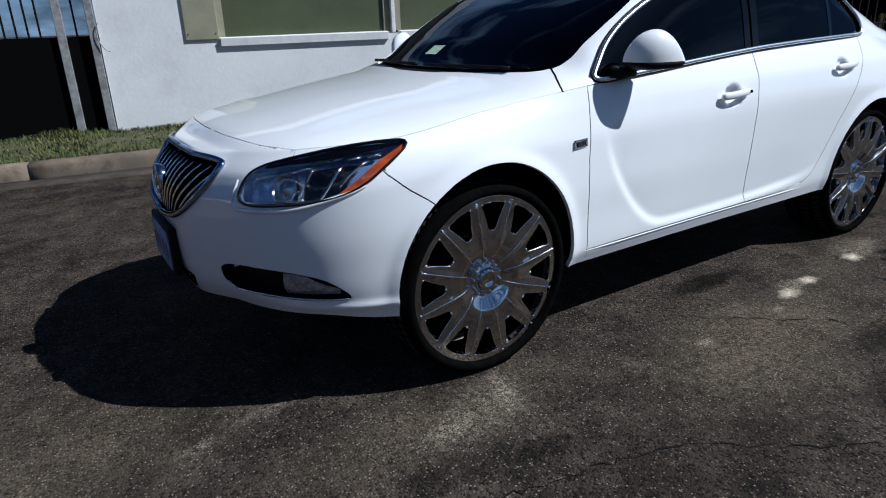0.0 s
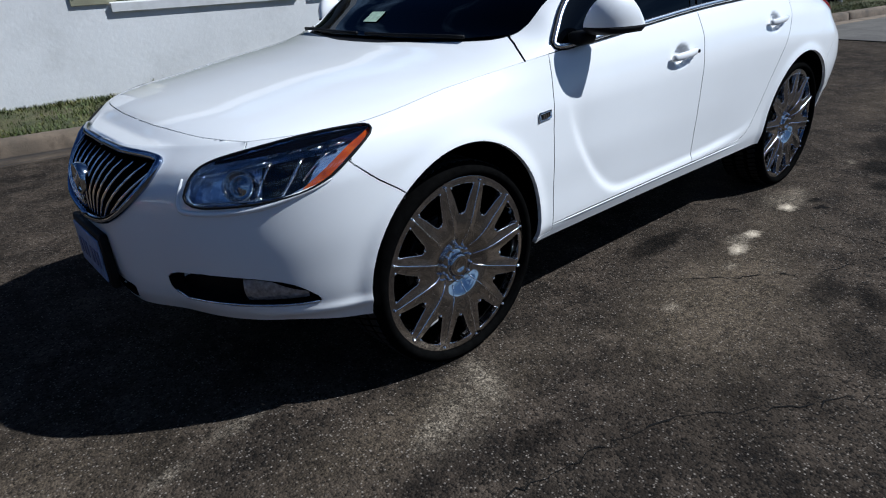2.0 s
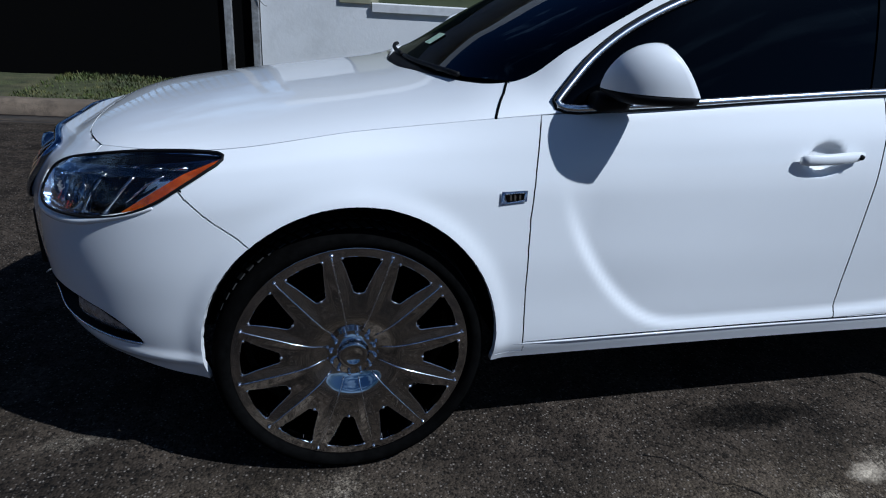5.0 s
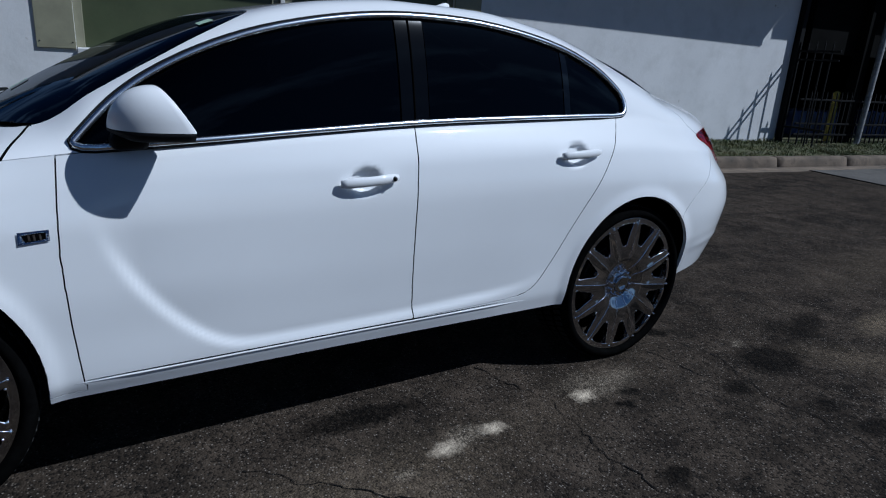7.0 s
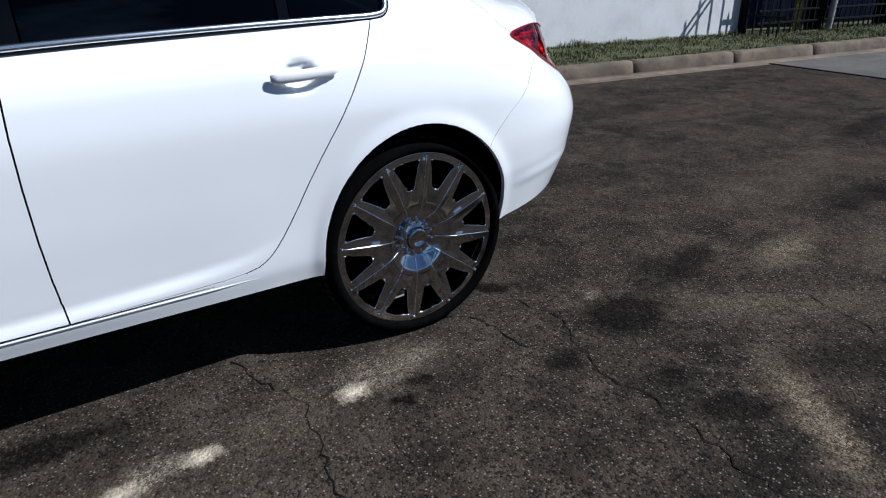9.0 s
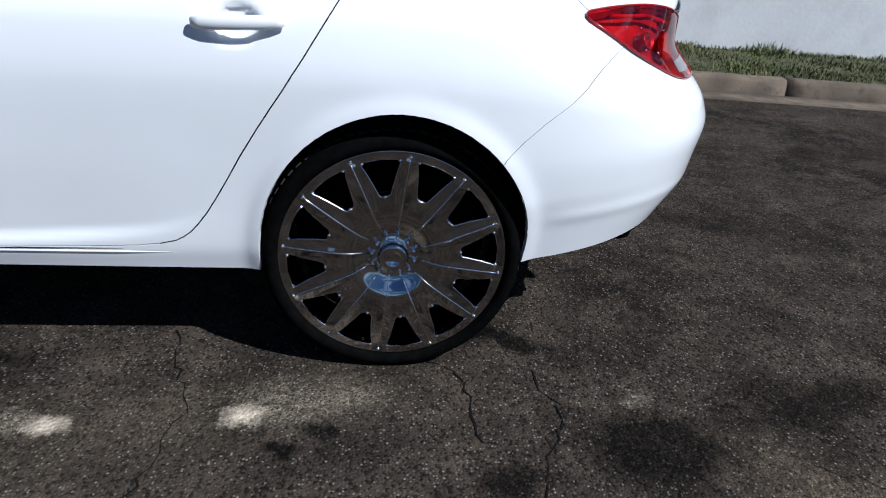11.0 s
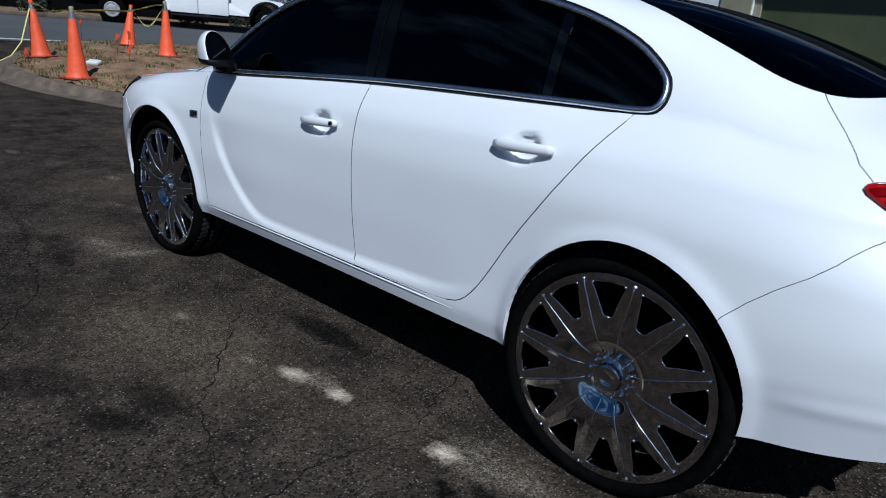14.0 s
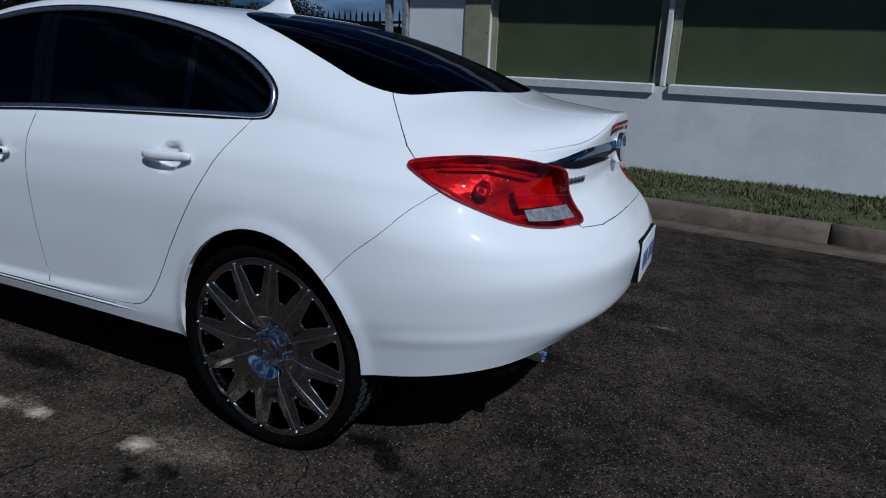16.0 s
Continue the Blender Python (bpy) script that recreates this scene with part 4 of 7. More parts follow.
# upper body, as (x, place across)
OPENING = rounded([(0.212, 1.0), (0.218, 0.90)] + [(x, at_y(x, y)[1]) for x, y in ((0.248, 0.27), (0.280, 0.42), (0.320, 0.562), (0.375, 0.663), (0.44, 0.706), (0.50, 0.720), (0.56, 0.720), (0.62, 0.722), (0.70, 0.719))]
                  + [(0.80, 0.44), (0.91, 0.45), (1.03, 0.52), (1.075, 0.62), (1.055, 0.8), (1.045, 1.0)], closed=False, times=2)
COWL_LINE = [p for p in OPENING if p[0] < 0.432]
GLASS_FOOT = [(0.277, 1.05), (0.283, 0.85), (0.300, 0.65), (0.350, 0.46), (0.40, 0.40), (0.47, 0.36)]
HOOD_LINE = rounded([(-0.728, 1.0), (-0.725, 0.75), (-0.711, 0.42), (-0.690, 0.18), (-0.655, 0.06), (-0.622, 0.0), (-0.615, -0.03)], False, times=1)
FENDER_TOP = [(0.356, -0.03), (0.362, 0.0), (0.388, 0.12), (0.41, 0.22), COWL_LINE[-1]]
BACKLIGHT = rounded([(2.31, 1.0), (2.325, 0.85), (2.365, 0.735), (2.46, 0.668), (2.60, 0.632), (2.76, 0.596), (2.92, 0.554), (3.045, 0.525), (3.12, 0.552), (3.19, 0.63), (3.26, 0.75), (3.31, 0.88), (3.325, 1.0)], closed=False, times=2)
LID_LINE = [(3.066, 0.532), (3.096, 0.42), (3.132, 0.27), (3.170, 0.12), (3.205, 0.0), (3.213, -0.03)]
ROOF_LINE = [(1.06, 0.60), (1.3, 0.60), (1.8, 0.60), (2.2, 0.62), (2.36, 0.73)]
DLO_XZ = rounded([(0.512, 1.066), (0.56, 1.118), (0.64, 1.198), (0.75, 1.275), (0.905, 1.353), (1.10, 1.421), (1.38, 1.478), (1.64, 1.500), (1.96, 1.494), (2.33, 1.436), (2.57, 1.352), (2.695, 1.262), (2.716, 1.214), (2.706, 1.170), (2.665, 1.159), (2.55, 1.158), (2.45, 1.157), (2.07, 1.150), (1.61, 1.136), (1.0, 1.096), (0.7, 1.078)], times=2)


def to_over(xs):
    return [(girth(x), s) for x, s in xs]


def build_car():
    car = empty("car")
    tagged(car, "pearl white four-door saloon on oversized chrome wheels, parked on the asphalt", "car")
    cols_f = list(np.r_[np.linspace(A_NOSE, -0.95, 22)[:-1], np.linspace(-0.95, -0.25, 44)[:-1]])
    cols = [round(float(a), 5) for a in np.r_[cols_f, np.linspace(-0.25, 3.2, 250)[:-1], np.linspace(3.2, A_TAIL, 66)]]
    cols[0], cols[-1] = A_NOSE, A_TAIL
    side = grid_sheet(cols, 60, lambda a: float(ROW_Z[0](a)), lambda a: float(ROW_Z[6](a)))
    for line, closed in ((arch_line(0), False), (arch_line(1), False), (HEADLIGHT, True), (TAIL_LAMP, True), (FOG, True), (GRILLE, True), (INTAKE, True),
                         (SEAM_A, False), (SEAM_B, False), (rounded(SEAM_C, False, times=1), False), (DOOR_FOOT, False), (SEAM_F, False), (SEAM_R, False), (LID_FOOT, False), ([(girth(3.205) - 0.012, 1.130), (girth(3.205), 1.1056), (3.345, 1.080), (3.375, 1.058)], False), ([(girth(-0.622), 0.905), (girth(-0.622), 1.1)], False)):
        cut_line(side, dense(line, 0.04, closed) if closed else dense(line, 0.04), closed)
    arch0, arch1 = arch_line(0), arch_line(1)
    seam_c = rounded(SEAM_C, False, times=1)
    front_door = SEAM_A + DOOR_FOOT[1:] + SEAM_B[::-1]
    rear_door = SEAM_B + [p for p in seam_c[::-1]][1:]
    bumper_f = [(-1.8, 0.1), (-0.2, 0.1), (-0.20, 0.690), (-0.254, 0.728), (-0.289, 0.755), (-0.345, 0.792), (-0.42, 0.851), (-0.44, 0.868), (girth(-0.622), 0.905), (girth(-0.622), 1.1), (-1.8, 1.1)]
    bumper_r = SEAM_R[::-1] + [(3.8, 0.96), (3.90, 0.91), (3.955, 0.866), (4.06, 0.860), (4.25, 0.868), (4.8, 0.874), (4.8, 0.1), (2.98, 0.1)]
    lid_side = [(girth(3.205) - 0.012, 1.2), (girth(3.205) - 0.012, 1.130), (girth(3.205), 1.1056), (3.345, 1.080), (3.375, 1.058), (3.58, 1.05), (3.8, 0.96), (3.90, 0.91), (3.955, 0.866), (4.06, 0.860), (4.25, 0.868), (4.8, 0.874), (4.8, 1.3), (girth(3.205) - 0.012, 1.3)]
    fender_p = [(girth(-0.622), 1.1), (girth(-0.622), 0.905), (-0.44, 0.868), (-0.42, 0.851), (-0.345, 0.792), (-0.289, 0.755), (-0.254, 0.728), (-0.20, 0.690), (-0.18, 0.5), (0.1, 0.1), (0.36, 0.1), (0.40, 0.356), (0.492, 0.356), (0.492, 0.392), (0.477, 0.577), (0.468, 0.779), (0.474, 0.922), (0.486, 1.08)]
    groups = {}
    for f in side.faces:
        c = f.calc_center_median()
        p = (c.x, c.y)
        if inside(p, arch0) or inside(p, arch1):
            key = "hole"
        elif inside(p, HEADLIGHT):
            key = "headlight"
        elif inside(p, TAIL_LAMP):
            key = "tail_lamp"
        elif inside(p, FOG):
            key = "fog"
        elif inside(p, GRILLE):
            key = "grille"
        elif inside(p, INTAKE):
            key = "intake"
        elif inside(p, front_door):
            key = "front_door"
        elif inside(p, rear_door):
            key = "rear_door"
        elif inside(p, lid_side):
            key = "lid"
        elif inside(p, bumper_r):
            key = "rear_bumper"
        elif inside(p, bumper_f):
            key = "front_bumper"
        elif inside(p, fender_p):
            key = "fender"
        else:
            key = "body_side"
        groups.setdefault(key, []).append(f)
    # upper body
    top = grid_sheet(cols, 40, lambda a: 0.0, lambda a: 1.0)
    dlo = [at_z(x, z) for x, z in dense(DLO_XZ, 0.05, True)]
    lines = {k: to_over(v) for k, v in (("screen", OPENING), ("cowl", COWL_LINE), ("foot", GLASS_FOOT), ("hood", HOOD_LINE), ("fender", FENDER_TOP), ("backlight", BACKLIGHT), ("lid", LID_LINE), ("roof", ROOF_LINE))}
    pillar_b = [[at_z(x, z) for z in np.linspace(1.12, 1.52, 9)] for x in (1.548, 1.665)]
    bar_c = [[at_z(x, z) for z in np.linspace(1.13, 1.47, 9)] for x in (2.335, 2.372)]
    for key in ("screen", "foot", "hood", "fender", "backlight", "lid", "roof"):
        cut_line(top, dense(lines[key], 0.05))
    cut_line(top, dlo, True)
    for line in pillar_b + bar_c:
        cut_line(top, line)
    screen = lines["screen"] + [(girth(1.045), 1.2), (girth(0.277), 1.2)]
    hood_front = [(-9, 1.2)] + [(girth(-0.725), 1.2)] + lines["hood"] + [(lines["hood"][-1][0], -0.2), (-9, -0.2)]
    hood_p = [(girth(-0.725), 1.2)] + lines["hood"] + [(lines["hood"][-1][0], -0.2), (girth(0.356), -0.2)] + lines["fender"] + lines["cowl"][::-1] + [(girth(0.215), 1.2)]
    cowl_p = [(girth(0.1), 1.2)] + [(girth(0.1), 0.2)] + lines["foot"][::-1] + [(girth(0.277), 1.2)]
    back_p = lines["backlight"] + [(girth(3.325), 1.2), (girth(2.31), 1.2)]
    lid_p = [(girth(3.0), 1.2), (girth(3.0), 0.75)] + lines["lid"] + [(lines["lid"][-1][0], -0.2), (9, -0.2), (9, 1.2)]
    roof_p = [(girth(1.0), 1.2), (girth(1.0), 0.60)] + lines["roof"] + [(girth(2.36), 1.2)]
    ups = {}
    for f in top.faces:
        c = f.calc_center_median()
        p = (c.x, c.y)
        x = float(np.interp(c.x, BELT_A, BELT_X))
        if inside(p, screen):
            key = "cowl" if inside(p, cowl_p) else "screen"
        elif inside(p, back_p):
            key = "backlight"
        elif inside(p, dlo):
            key = "front_window" if x < 1.548 else "pillar" if x < 1.665 else "rear_window" if x < 2.335 else "bar" if x < 2.372 else "quarter_window"
        elif inside(p, hood_front):
            key = "front_bumper"
        elif inside(p, hood_p):
            key = "hood"
        elif inside(p, lid_p):
            key = "lid"
        elif inside(p, roof_p):
            key = "roof"
        else:
            key = "body_side"
        ups.setdefault(key, []).append(f)

    panel("front_bumper", [(groups["front_bumper"], skin), (ups["front_bumper"], over)], PAINT, car, "white painted bumper cover", gap=0.0030)
    hood = panel("hood", [(ups["hood"], over)], PAINT, car, gap=0.001)
    panel("roof", [(ups["roof"], over)], PAINT, car, gap=0.0004)
    lid = panel("trunk_lid", [(groups["lid"], skin), (ups["lid"], over)], PAINT, car, "white trunk lid with raised lip", gap=0.0024)
    rear_bumper = panel("rear_bumper", [(groups["rear_bumper"], skin)], PAINT, car, "white bumper with a scuff", gap=0.0008)
    panel("windscreen", [(ups["screen"], over)], SCREEN, car, "dark glass windscreen", gap=0.004, lip=0.004, lift=-0.003)
    panel("cowl", [(ups["cowl"], over)], BLACK, car, "black plastic cowl", lift=-0.012)
    panel("rear_glass", [(ups["backlight"], over)], GLASS, car, "dark tinted rear glass", gap=0.004, lip=0.004, lift=-0.002)
    doors = {}
    for s in (-1, 1):
        one = (s,)
        panel("front_fender", [(groups["fender"], skin)], PAINT, car, sides=one)
        panel("body_side", [(groups["body_side"], skin), (ups["body_side"], over)], PAINT, car, "white pillars, sill and rear quarter in one", sides=one, gap=0.0012)
        fd = doors["front", s] = panel("front_door", [(groups["front_door"], skin)], PAINT, car, sides=one, gap=0.0024)
        rd = doors["rear", s] = panel("rear_door", [(groups["rear_door"], skin)], PAINT, car, sides=one, gap=0.0024)
        panel("window", [(ups["front_window"], over)], GLASS, fd, "dark tinted window", sides=one, gap=0.003, lip=0.004, lift=-0.006)
        panel("pillar_cover", [(ups["pillar"], over)], PILLAR_GLOSS, fd, "gloss black pillar cover", sides=one, gap=0.002, lift=-0.003)
        panel("window", [(ups["rear_window"], over)], GLASS, rd, "dark tinted window", sides=one, gap=0.003, lip=0.004, lift=-0.006)
        panel("window_bar", [(ups["bar"], over)], PIANO, rd, "black divider", sides=one, gap=0.001, lift=-0.004)
        panel("quarter_window", [(ups["quarter_window"], over)], GLASS, rd, "dark tinted window", sides=one, gap=0.003, lip=0.004, lift=-0.006)
    # dark shell behind the seams
    shell = [(f for k, v in groups.items() if k not in ("hole", "grille", "intake", "fog", "headlight", "tail_lamp") for f in v)]
    def clear(f):
        return A_NOSE + 0.10 < f.calc_center_median().x < A_TAIL - 0.10
    panel("inner_body", [([f for f in shell[0] if clear(f)], skin), ([f for k in ("hood", "front_bumper", "lid", "body_side", "roof", "cowl") for f in ups[k] if clear(f)], over)], VOID, car, "black inner body", lift=-0.024, gap=0.0, lip=0.0)
    car_fittings(car, groups, ups, doors, lid, rear_bumper, hood, dlo)
    for s in (-1, 1):
        for x in (HUB_F, HUB_R):
            wheel(car, x, s)
    side.free()
    top.free()
    return car


def over3(a, s, side, lift=0.0):
    x, w, z = over(a, s)
    x1, w1, z1 = over(a, min(s + 0.02, 1))
    t = Vector((0, w1 - w, z1 - z))
    n = Vector((0, t.z, -t.y)).normalized() if t.length > 1e-6 else Vector((0, 0, 1))
    return Vector((x, side * (w + n.y * lift), z + n.z * lift))


def skin3(a, z, side, lift=0.0):
    x, w, zz = skin(a, z)
    xa, wa, _ = skin(a + 0.01, z)
    xb, wb, zb = skin(a, z + 0.01)
    n = Vector((xa - x, wa - w, 0)).cross(Vector((xb - x, wb - w, zb - zz)))
    n = n.normalized() if n.length > 1e-9 else Vector((0, 1, 0))
    if n.dot(Vector((0.4 * (x - 1.4), w, 0))) < 0:
        n = -n
    p = Vector((x, w, zz)) + n * lift
    return Vector((p.x, side * p.y, p.z))


def ribbon(bm, points, width_dir, width, thick):
    """A strip of rectangular section along points; width_dir(k) gives the way across."""
    rings = []
    for k, p in enumerate(points):
        t = (points[min(k + 1, len(points) - 1)] - points[max(k - 1, 0)]).normalized()
        u = width_dir(k).normalized()
        n = t.cross(u).normalized()
        rings.append([bm.verts.new(p + u * a * width / 2 + n * b * thick / 2) for a, b in ((-1, -0.6), (-0.8, 1), (0.8, 1), (1, -0.6))])
    for a, b in zip(rings, rings[1:]):
        for q in range(4):
            bm.faces.new((a[q], a[(q + 1) % 4], b[(q + 1) % 4], b[q]))
    bm.faces.new(rings[0][::-1])
    bm.faces.new(rings[-1])
    bmesh.ops.recalc_face_normals(bm, faces=bm.faces)


def car_fittings(car, groups, ups, doors, lid, rear_bumper, hood, dlo):
    # bright trim round the side windows
    for s in (-1, 1):
        pts = [over3(a, q, s, 0.004) for a, q in dlo + dlo[:1]]
        bm = bmesh.new()
        tube(bm, pts, 0.0100, n=8, flat=1.0, cap=False)
        part("window_trim", bm, TRIM_CHROME, car, "bright chrome strip round the side windows")
        mid = sum(pts, Vector()) / len(pts)
        seal = []
        for k, p in enumerate(pts):
            t = pts[(k + 1) % (len(pts) - 1)] - pts[(k - 1) % (len(pts) - 1)]
            out_dir = t.cross(Vector((0, s, 0.25))).normalized()
            seal.append(p + out_dir * (0.0115 if out_dir.dot(p - mid) > 0 else -0.0115) - Vector((0, s * 0.002, 0)))
        bm = bmesh.new()
        tube(bm, seal, 0.0045, n=6, cap=False)
        part("window_seal", bm, BLACK, car, "thin black rubber seal")
    # black strips in the door joints, for the seals and the shade of the gap
    for s in (-1, 1):
        for line in (SEAM_A, SEAM_B, rounded(SEAM_C, False, times=1)[:-4]):
            pts = [skin3(a, z, s, -0.0022) for a, z in dense(line, 0.02) if z < float(ROW_Z[6](a)) - 0.003]
            bm = bmesh.new()
            tube(bm, pts, 0.0024, n=6)
            part("door_seal", bm, VOID, car, "black strip for door seal and gap shade")
        bm = bmesh.new()
        tube(bm, [over3(*at_z(1.604, z), s, -0.001) for z in np.linspace(1.145, 1.49, 12)], 0.0032, n=6)
        part("pillar_joint", bm, VOID, car, "black joint between the pillar covers")
        bm = bmesh.new()
        tube(bm, [over3(a, q, s, -0.001) for a, q in dense(to_over(FENDER_TOP[1:]), 0.02)], 0.0042, n=6)
        part("hood_joint", bm, VOID, car, "dark joint between hood and pillar")
    # sill: a dark joint under the doors, over a rounded ridge
    for s in (-1, 1):
        bm = bmesh.new()
        tube(bm, [skin3(a, 0.3885, s, -0.0008) for a in np.linspace(0.46, 2.16, 50)], [0.0006 + 0.0034 * min(1.0, min(k, 49 - k) / 5) for k in range(50)], n=8)
        part("sill_ridge", bm, PAINT, car, "white sill ridge")
        bm = bmesh.new()
        tube(bm, [skin3(a, 0.3965 + 0.003 * smooth((a - 1.6) / 0.4), s, 0.0004) for a in np.linspace(0.50, 2.0, 50)], [0.0003 + 0.0013 * min(1.0, min(k, 49 - k) / 8) for k in range(50)], n=6)
        part("sill_joint", bm, VOID, car, "dark joint over the sill")
    # under-floor, arch liners, cabin
    bm = bmesh.new()
    box(bm, (4.3, 1.25, 0.06), (1.42, 0, 0.40), bevel=0.02)
    box(bm, (1.85, 1.62, 0.05), (1.38, 0, 0.365), bevel=0.02)
    part("underbody", bm, VOID, car, "black underbody")
    for s in (-1, 1):
        for k, (cx, cz, rx, rz) in enumerate(ARCHES):
            bm = bmesh.new()
            ts = np.linspace(0.0, math.pi, 30)
            rings = [[bm.verts.new((cx - (rx + 0.012) * math.cos(t), s * (flank(cx - (rx + 0.012) * math.cos(t), cz + (rz + 0.012) * math.sin(t))[1] - 0.018 if y is None else y), cz + (rz + 0.012) * math.sin(t))) for t in ts] for y in (None, 0.78, 0.56)]
            for a, b in zip(rings, rings[1:]):
                for q in range(len(ts) - 1):
                    bm.faces.new((a[q], a[q + 1], b[q + 1], b[q]))
            bm.faces.new(rings[-1])
            part("arch_liner", bm, VOID, car, "black wheel-arch liner")
    for x, s in ((1.15, -1), (1.15, 1)):
        seat_thing(car, x, s * 0.37)
    bm = bmesh.new()
    box(bm, (0.16, 1.2, 0.52), (2.42, 0, 0.93), Matrix.Rotation(radians(14), 4, "Y"), 0.05)
    box(bm, (0.5, 1.25, 0.14), (2.12, 0, 0.68), None, 0.05)
    for y in (-0.38, 0.38):
        box(bm, (0.09, 0.25, 0.14), (2.49, y, 1.245), None, 0.035)
    part("rear_bench", bm, SEAT, car, "dark rear bench")
    bm = bmesh.new()
    box(bm, (0.42, 1.3, 0.20), (0.52, 0, 0.99), None, 0.07)
    part("dashboard", bm, SEAT, car, "dark dashboard")
    bm = bmesh.new()
    lathe(bm, [(0.185 + 0.014 * math.cos(t), 0.014 * math.sin(t)) for t in np.linspace(0, math.tau, 9)], n=32, m=Matrix.Translation((0.80, -0.37, 1.03)) @ Matrix.Rotation(radians(-65), 4, "Z") @ Matrix.Rotation(radians(-25), 4, "X"))
    part("steering_wheel", bm, SEAT, car, "black steering wheel")
    head_lamps(car, groups)
    tail_lamps(car, groups, lid)
    front_end(car, groups)
    mirrors_handles(car, doors)
    rear_end(car, lid, rear_bumper)
    # stickers inside the screen
    for x0, y0, side, hx, hy in ((0.40, 0.10, 1, 0.030, 0.050), (0.935, 0.585, -1, 0.022, 0.035)):
        bm = bmesh.new()
        rows = [[bm.verts.new(over3(girth(x), at_y(x, y)[1], side, 0.0015)) for y in np.linspace(y0 - hy, y0 + hy, 5)] for x in np.linspace(x0 - hx, x0 + hx, 4)]
        for p, q in zip(rows, rows[1:]):
            for k in range(4):
                bm.faces.new((p[k], p[k + 1], q[k + 1], q[k]))
        part("sticker", bm, STICKER, car, "small pale green sticker on the screen")
    # wipers and roof fin
    for y0, y1 in ((-0.55, -0.02), (0.05, 0.60)):
        bm = bmesh.new()
        tube(bm, [over3(girth(0.262 + 0.10 * (abs(y) / 0.66) ** 2.4), at_y(0.27, abs(y))[1], -1 if y < 0 else 1, 0.016) for y in np.linspace(y0, y1, 9)], 0.008, n=6)
        part("wiper", bm, BLACK, car, "black wiper blade")
    bm = bmesh.new()
    rings = []
    for x in np.linspace(2.02, 2.235, 16):
        top_h = float(np.interp(x, (2.02, 2.08, 2.14, 2.185, 2.205, 2.22, 2.235), (0.004, 0.028, 0.060, 0.078, 0.076, 0.040, 0.006)))
        half_w = 0.030 * math.sin(math.pi * min(max((x - 2.0) / 0.26, 0.05), 0.95)) ** 0.6
        ring = []
        for q in np.linspace(0, math.pi, 13):
            h = math.sin(q)
            ring.append(bm.verts.new((x, half_w * math.cos(q) * (1 - 0.72 * h ** 1.5 * min(1.0, top_h / 0.04)), float(Z_TOP(x)) - 0.006 + (top_h + 0.006) * h)))
        rings.append(ring)
    for a, b in zip(rings, rings[1:]):
        for q in range(12):
            bm.faces.new((a[q], a[q + 1], b[q + 1], b[q]))
    bm.faces.new(rings[0])
    bm.faces.new(rings[-1])
    bmesh.ops.recalc_face_normals(bm, faces=bm.faces)
    part("roof_fin", bm, PAINT, car, "white shark-fin aerial")


def seat_thing(car, x, y):
    bm = bmesh.new()
    box(bm, (0.50, 0.50, 0.14), (x, y, 0.68), None, 0.05)
    box(bm, (0.13, 0.48, 0.56), (x + 0.30, y, 0.95), Matrix.Rotation(radians(16), 4, "Y"), 0.05)
    box(bm, (0.09, 0.26, 0.17), (x + 0.40, y, 1.30), Matrix.Rotation(radians(10), 4, "Y"), 0.04)
    part("front_seat", bm, SEAT, car, "dark front seat")


def patch_bowl(groups_key, groups, depth, side, name, mat, parent, label=""):
    """A hollow behind an opening of the skin."""
    return panel(name, [(groups[groups_key], skin)], mat, parent, label, sides=(side,), lift=-depth, gap=0.001, lip=-depth)


def skin_patch(bm, low, high, side, lift, n=16, m=5):
    """A patch on the skin between two lines of equal share."""
    def along(line, t):
        k = min(int(t * (len(line) - 1)), len(line) - 2)
        u = t * (len(line) - 1) - k
        return line[k][0] * (1 - u) + line[k + 1][0] * u, line[k][1] * (1 - u) + line[k + 1][1] * u
    rows = []
    for t in np.linspace(0, 1, n):
        (a, z), (c, d) = along(low, t), along(high, t)
        rows.append([bm.verts.new(skin3(a + (c - a) * v, z + (d - z) * v, side, lift)) for v in np.linspace(0, 1, m)])
    for p, q in zip(rows, rows[1:]):
        for k in range(m - 1):
            bm.faces.new((p[k], p[k + 1], q[k + 1], q[k]) if side < 0 else (p[k], q[k], q[k + 1], p[k + 1]))
    return bm


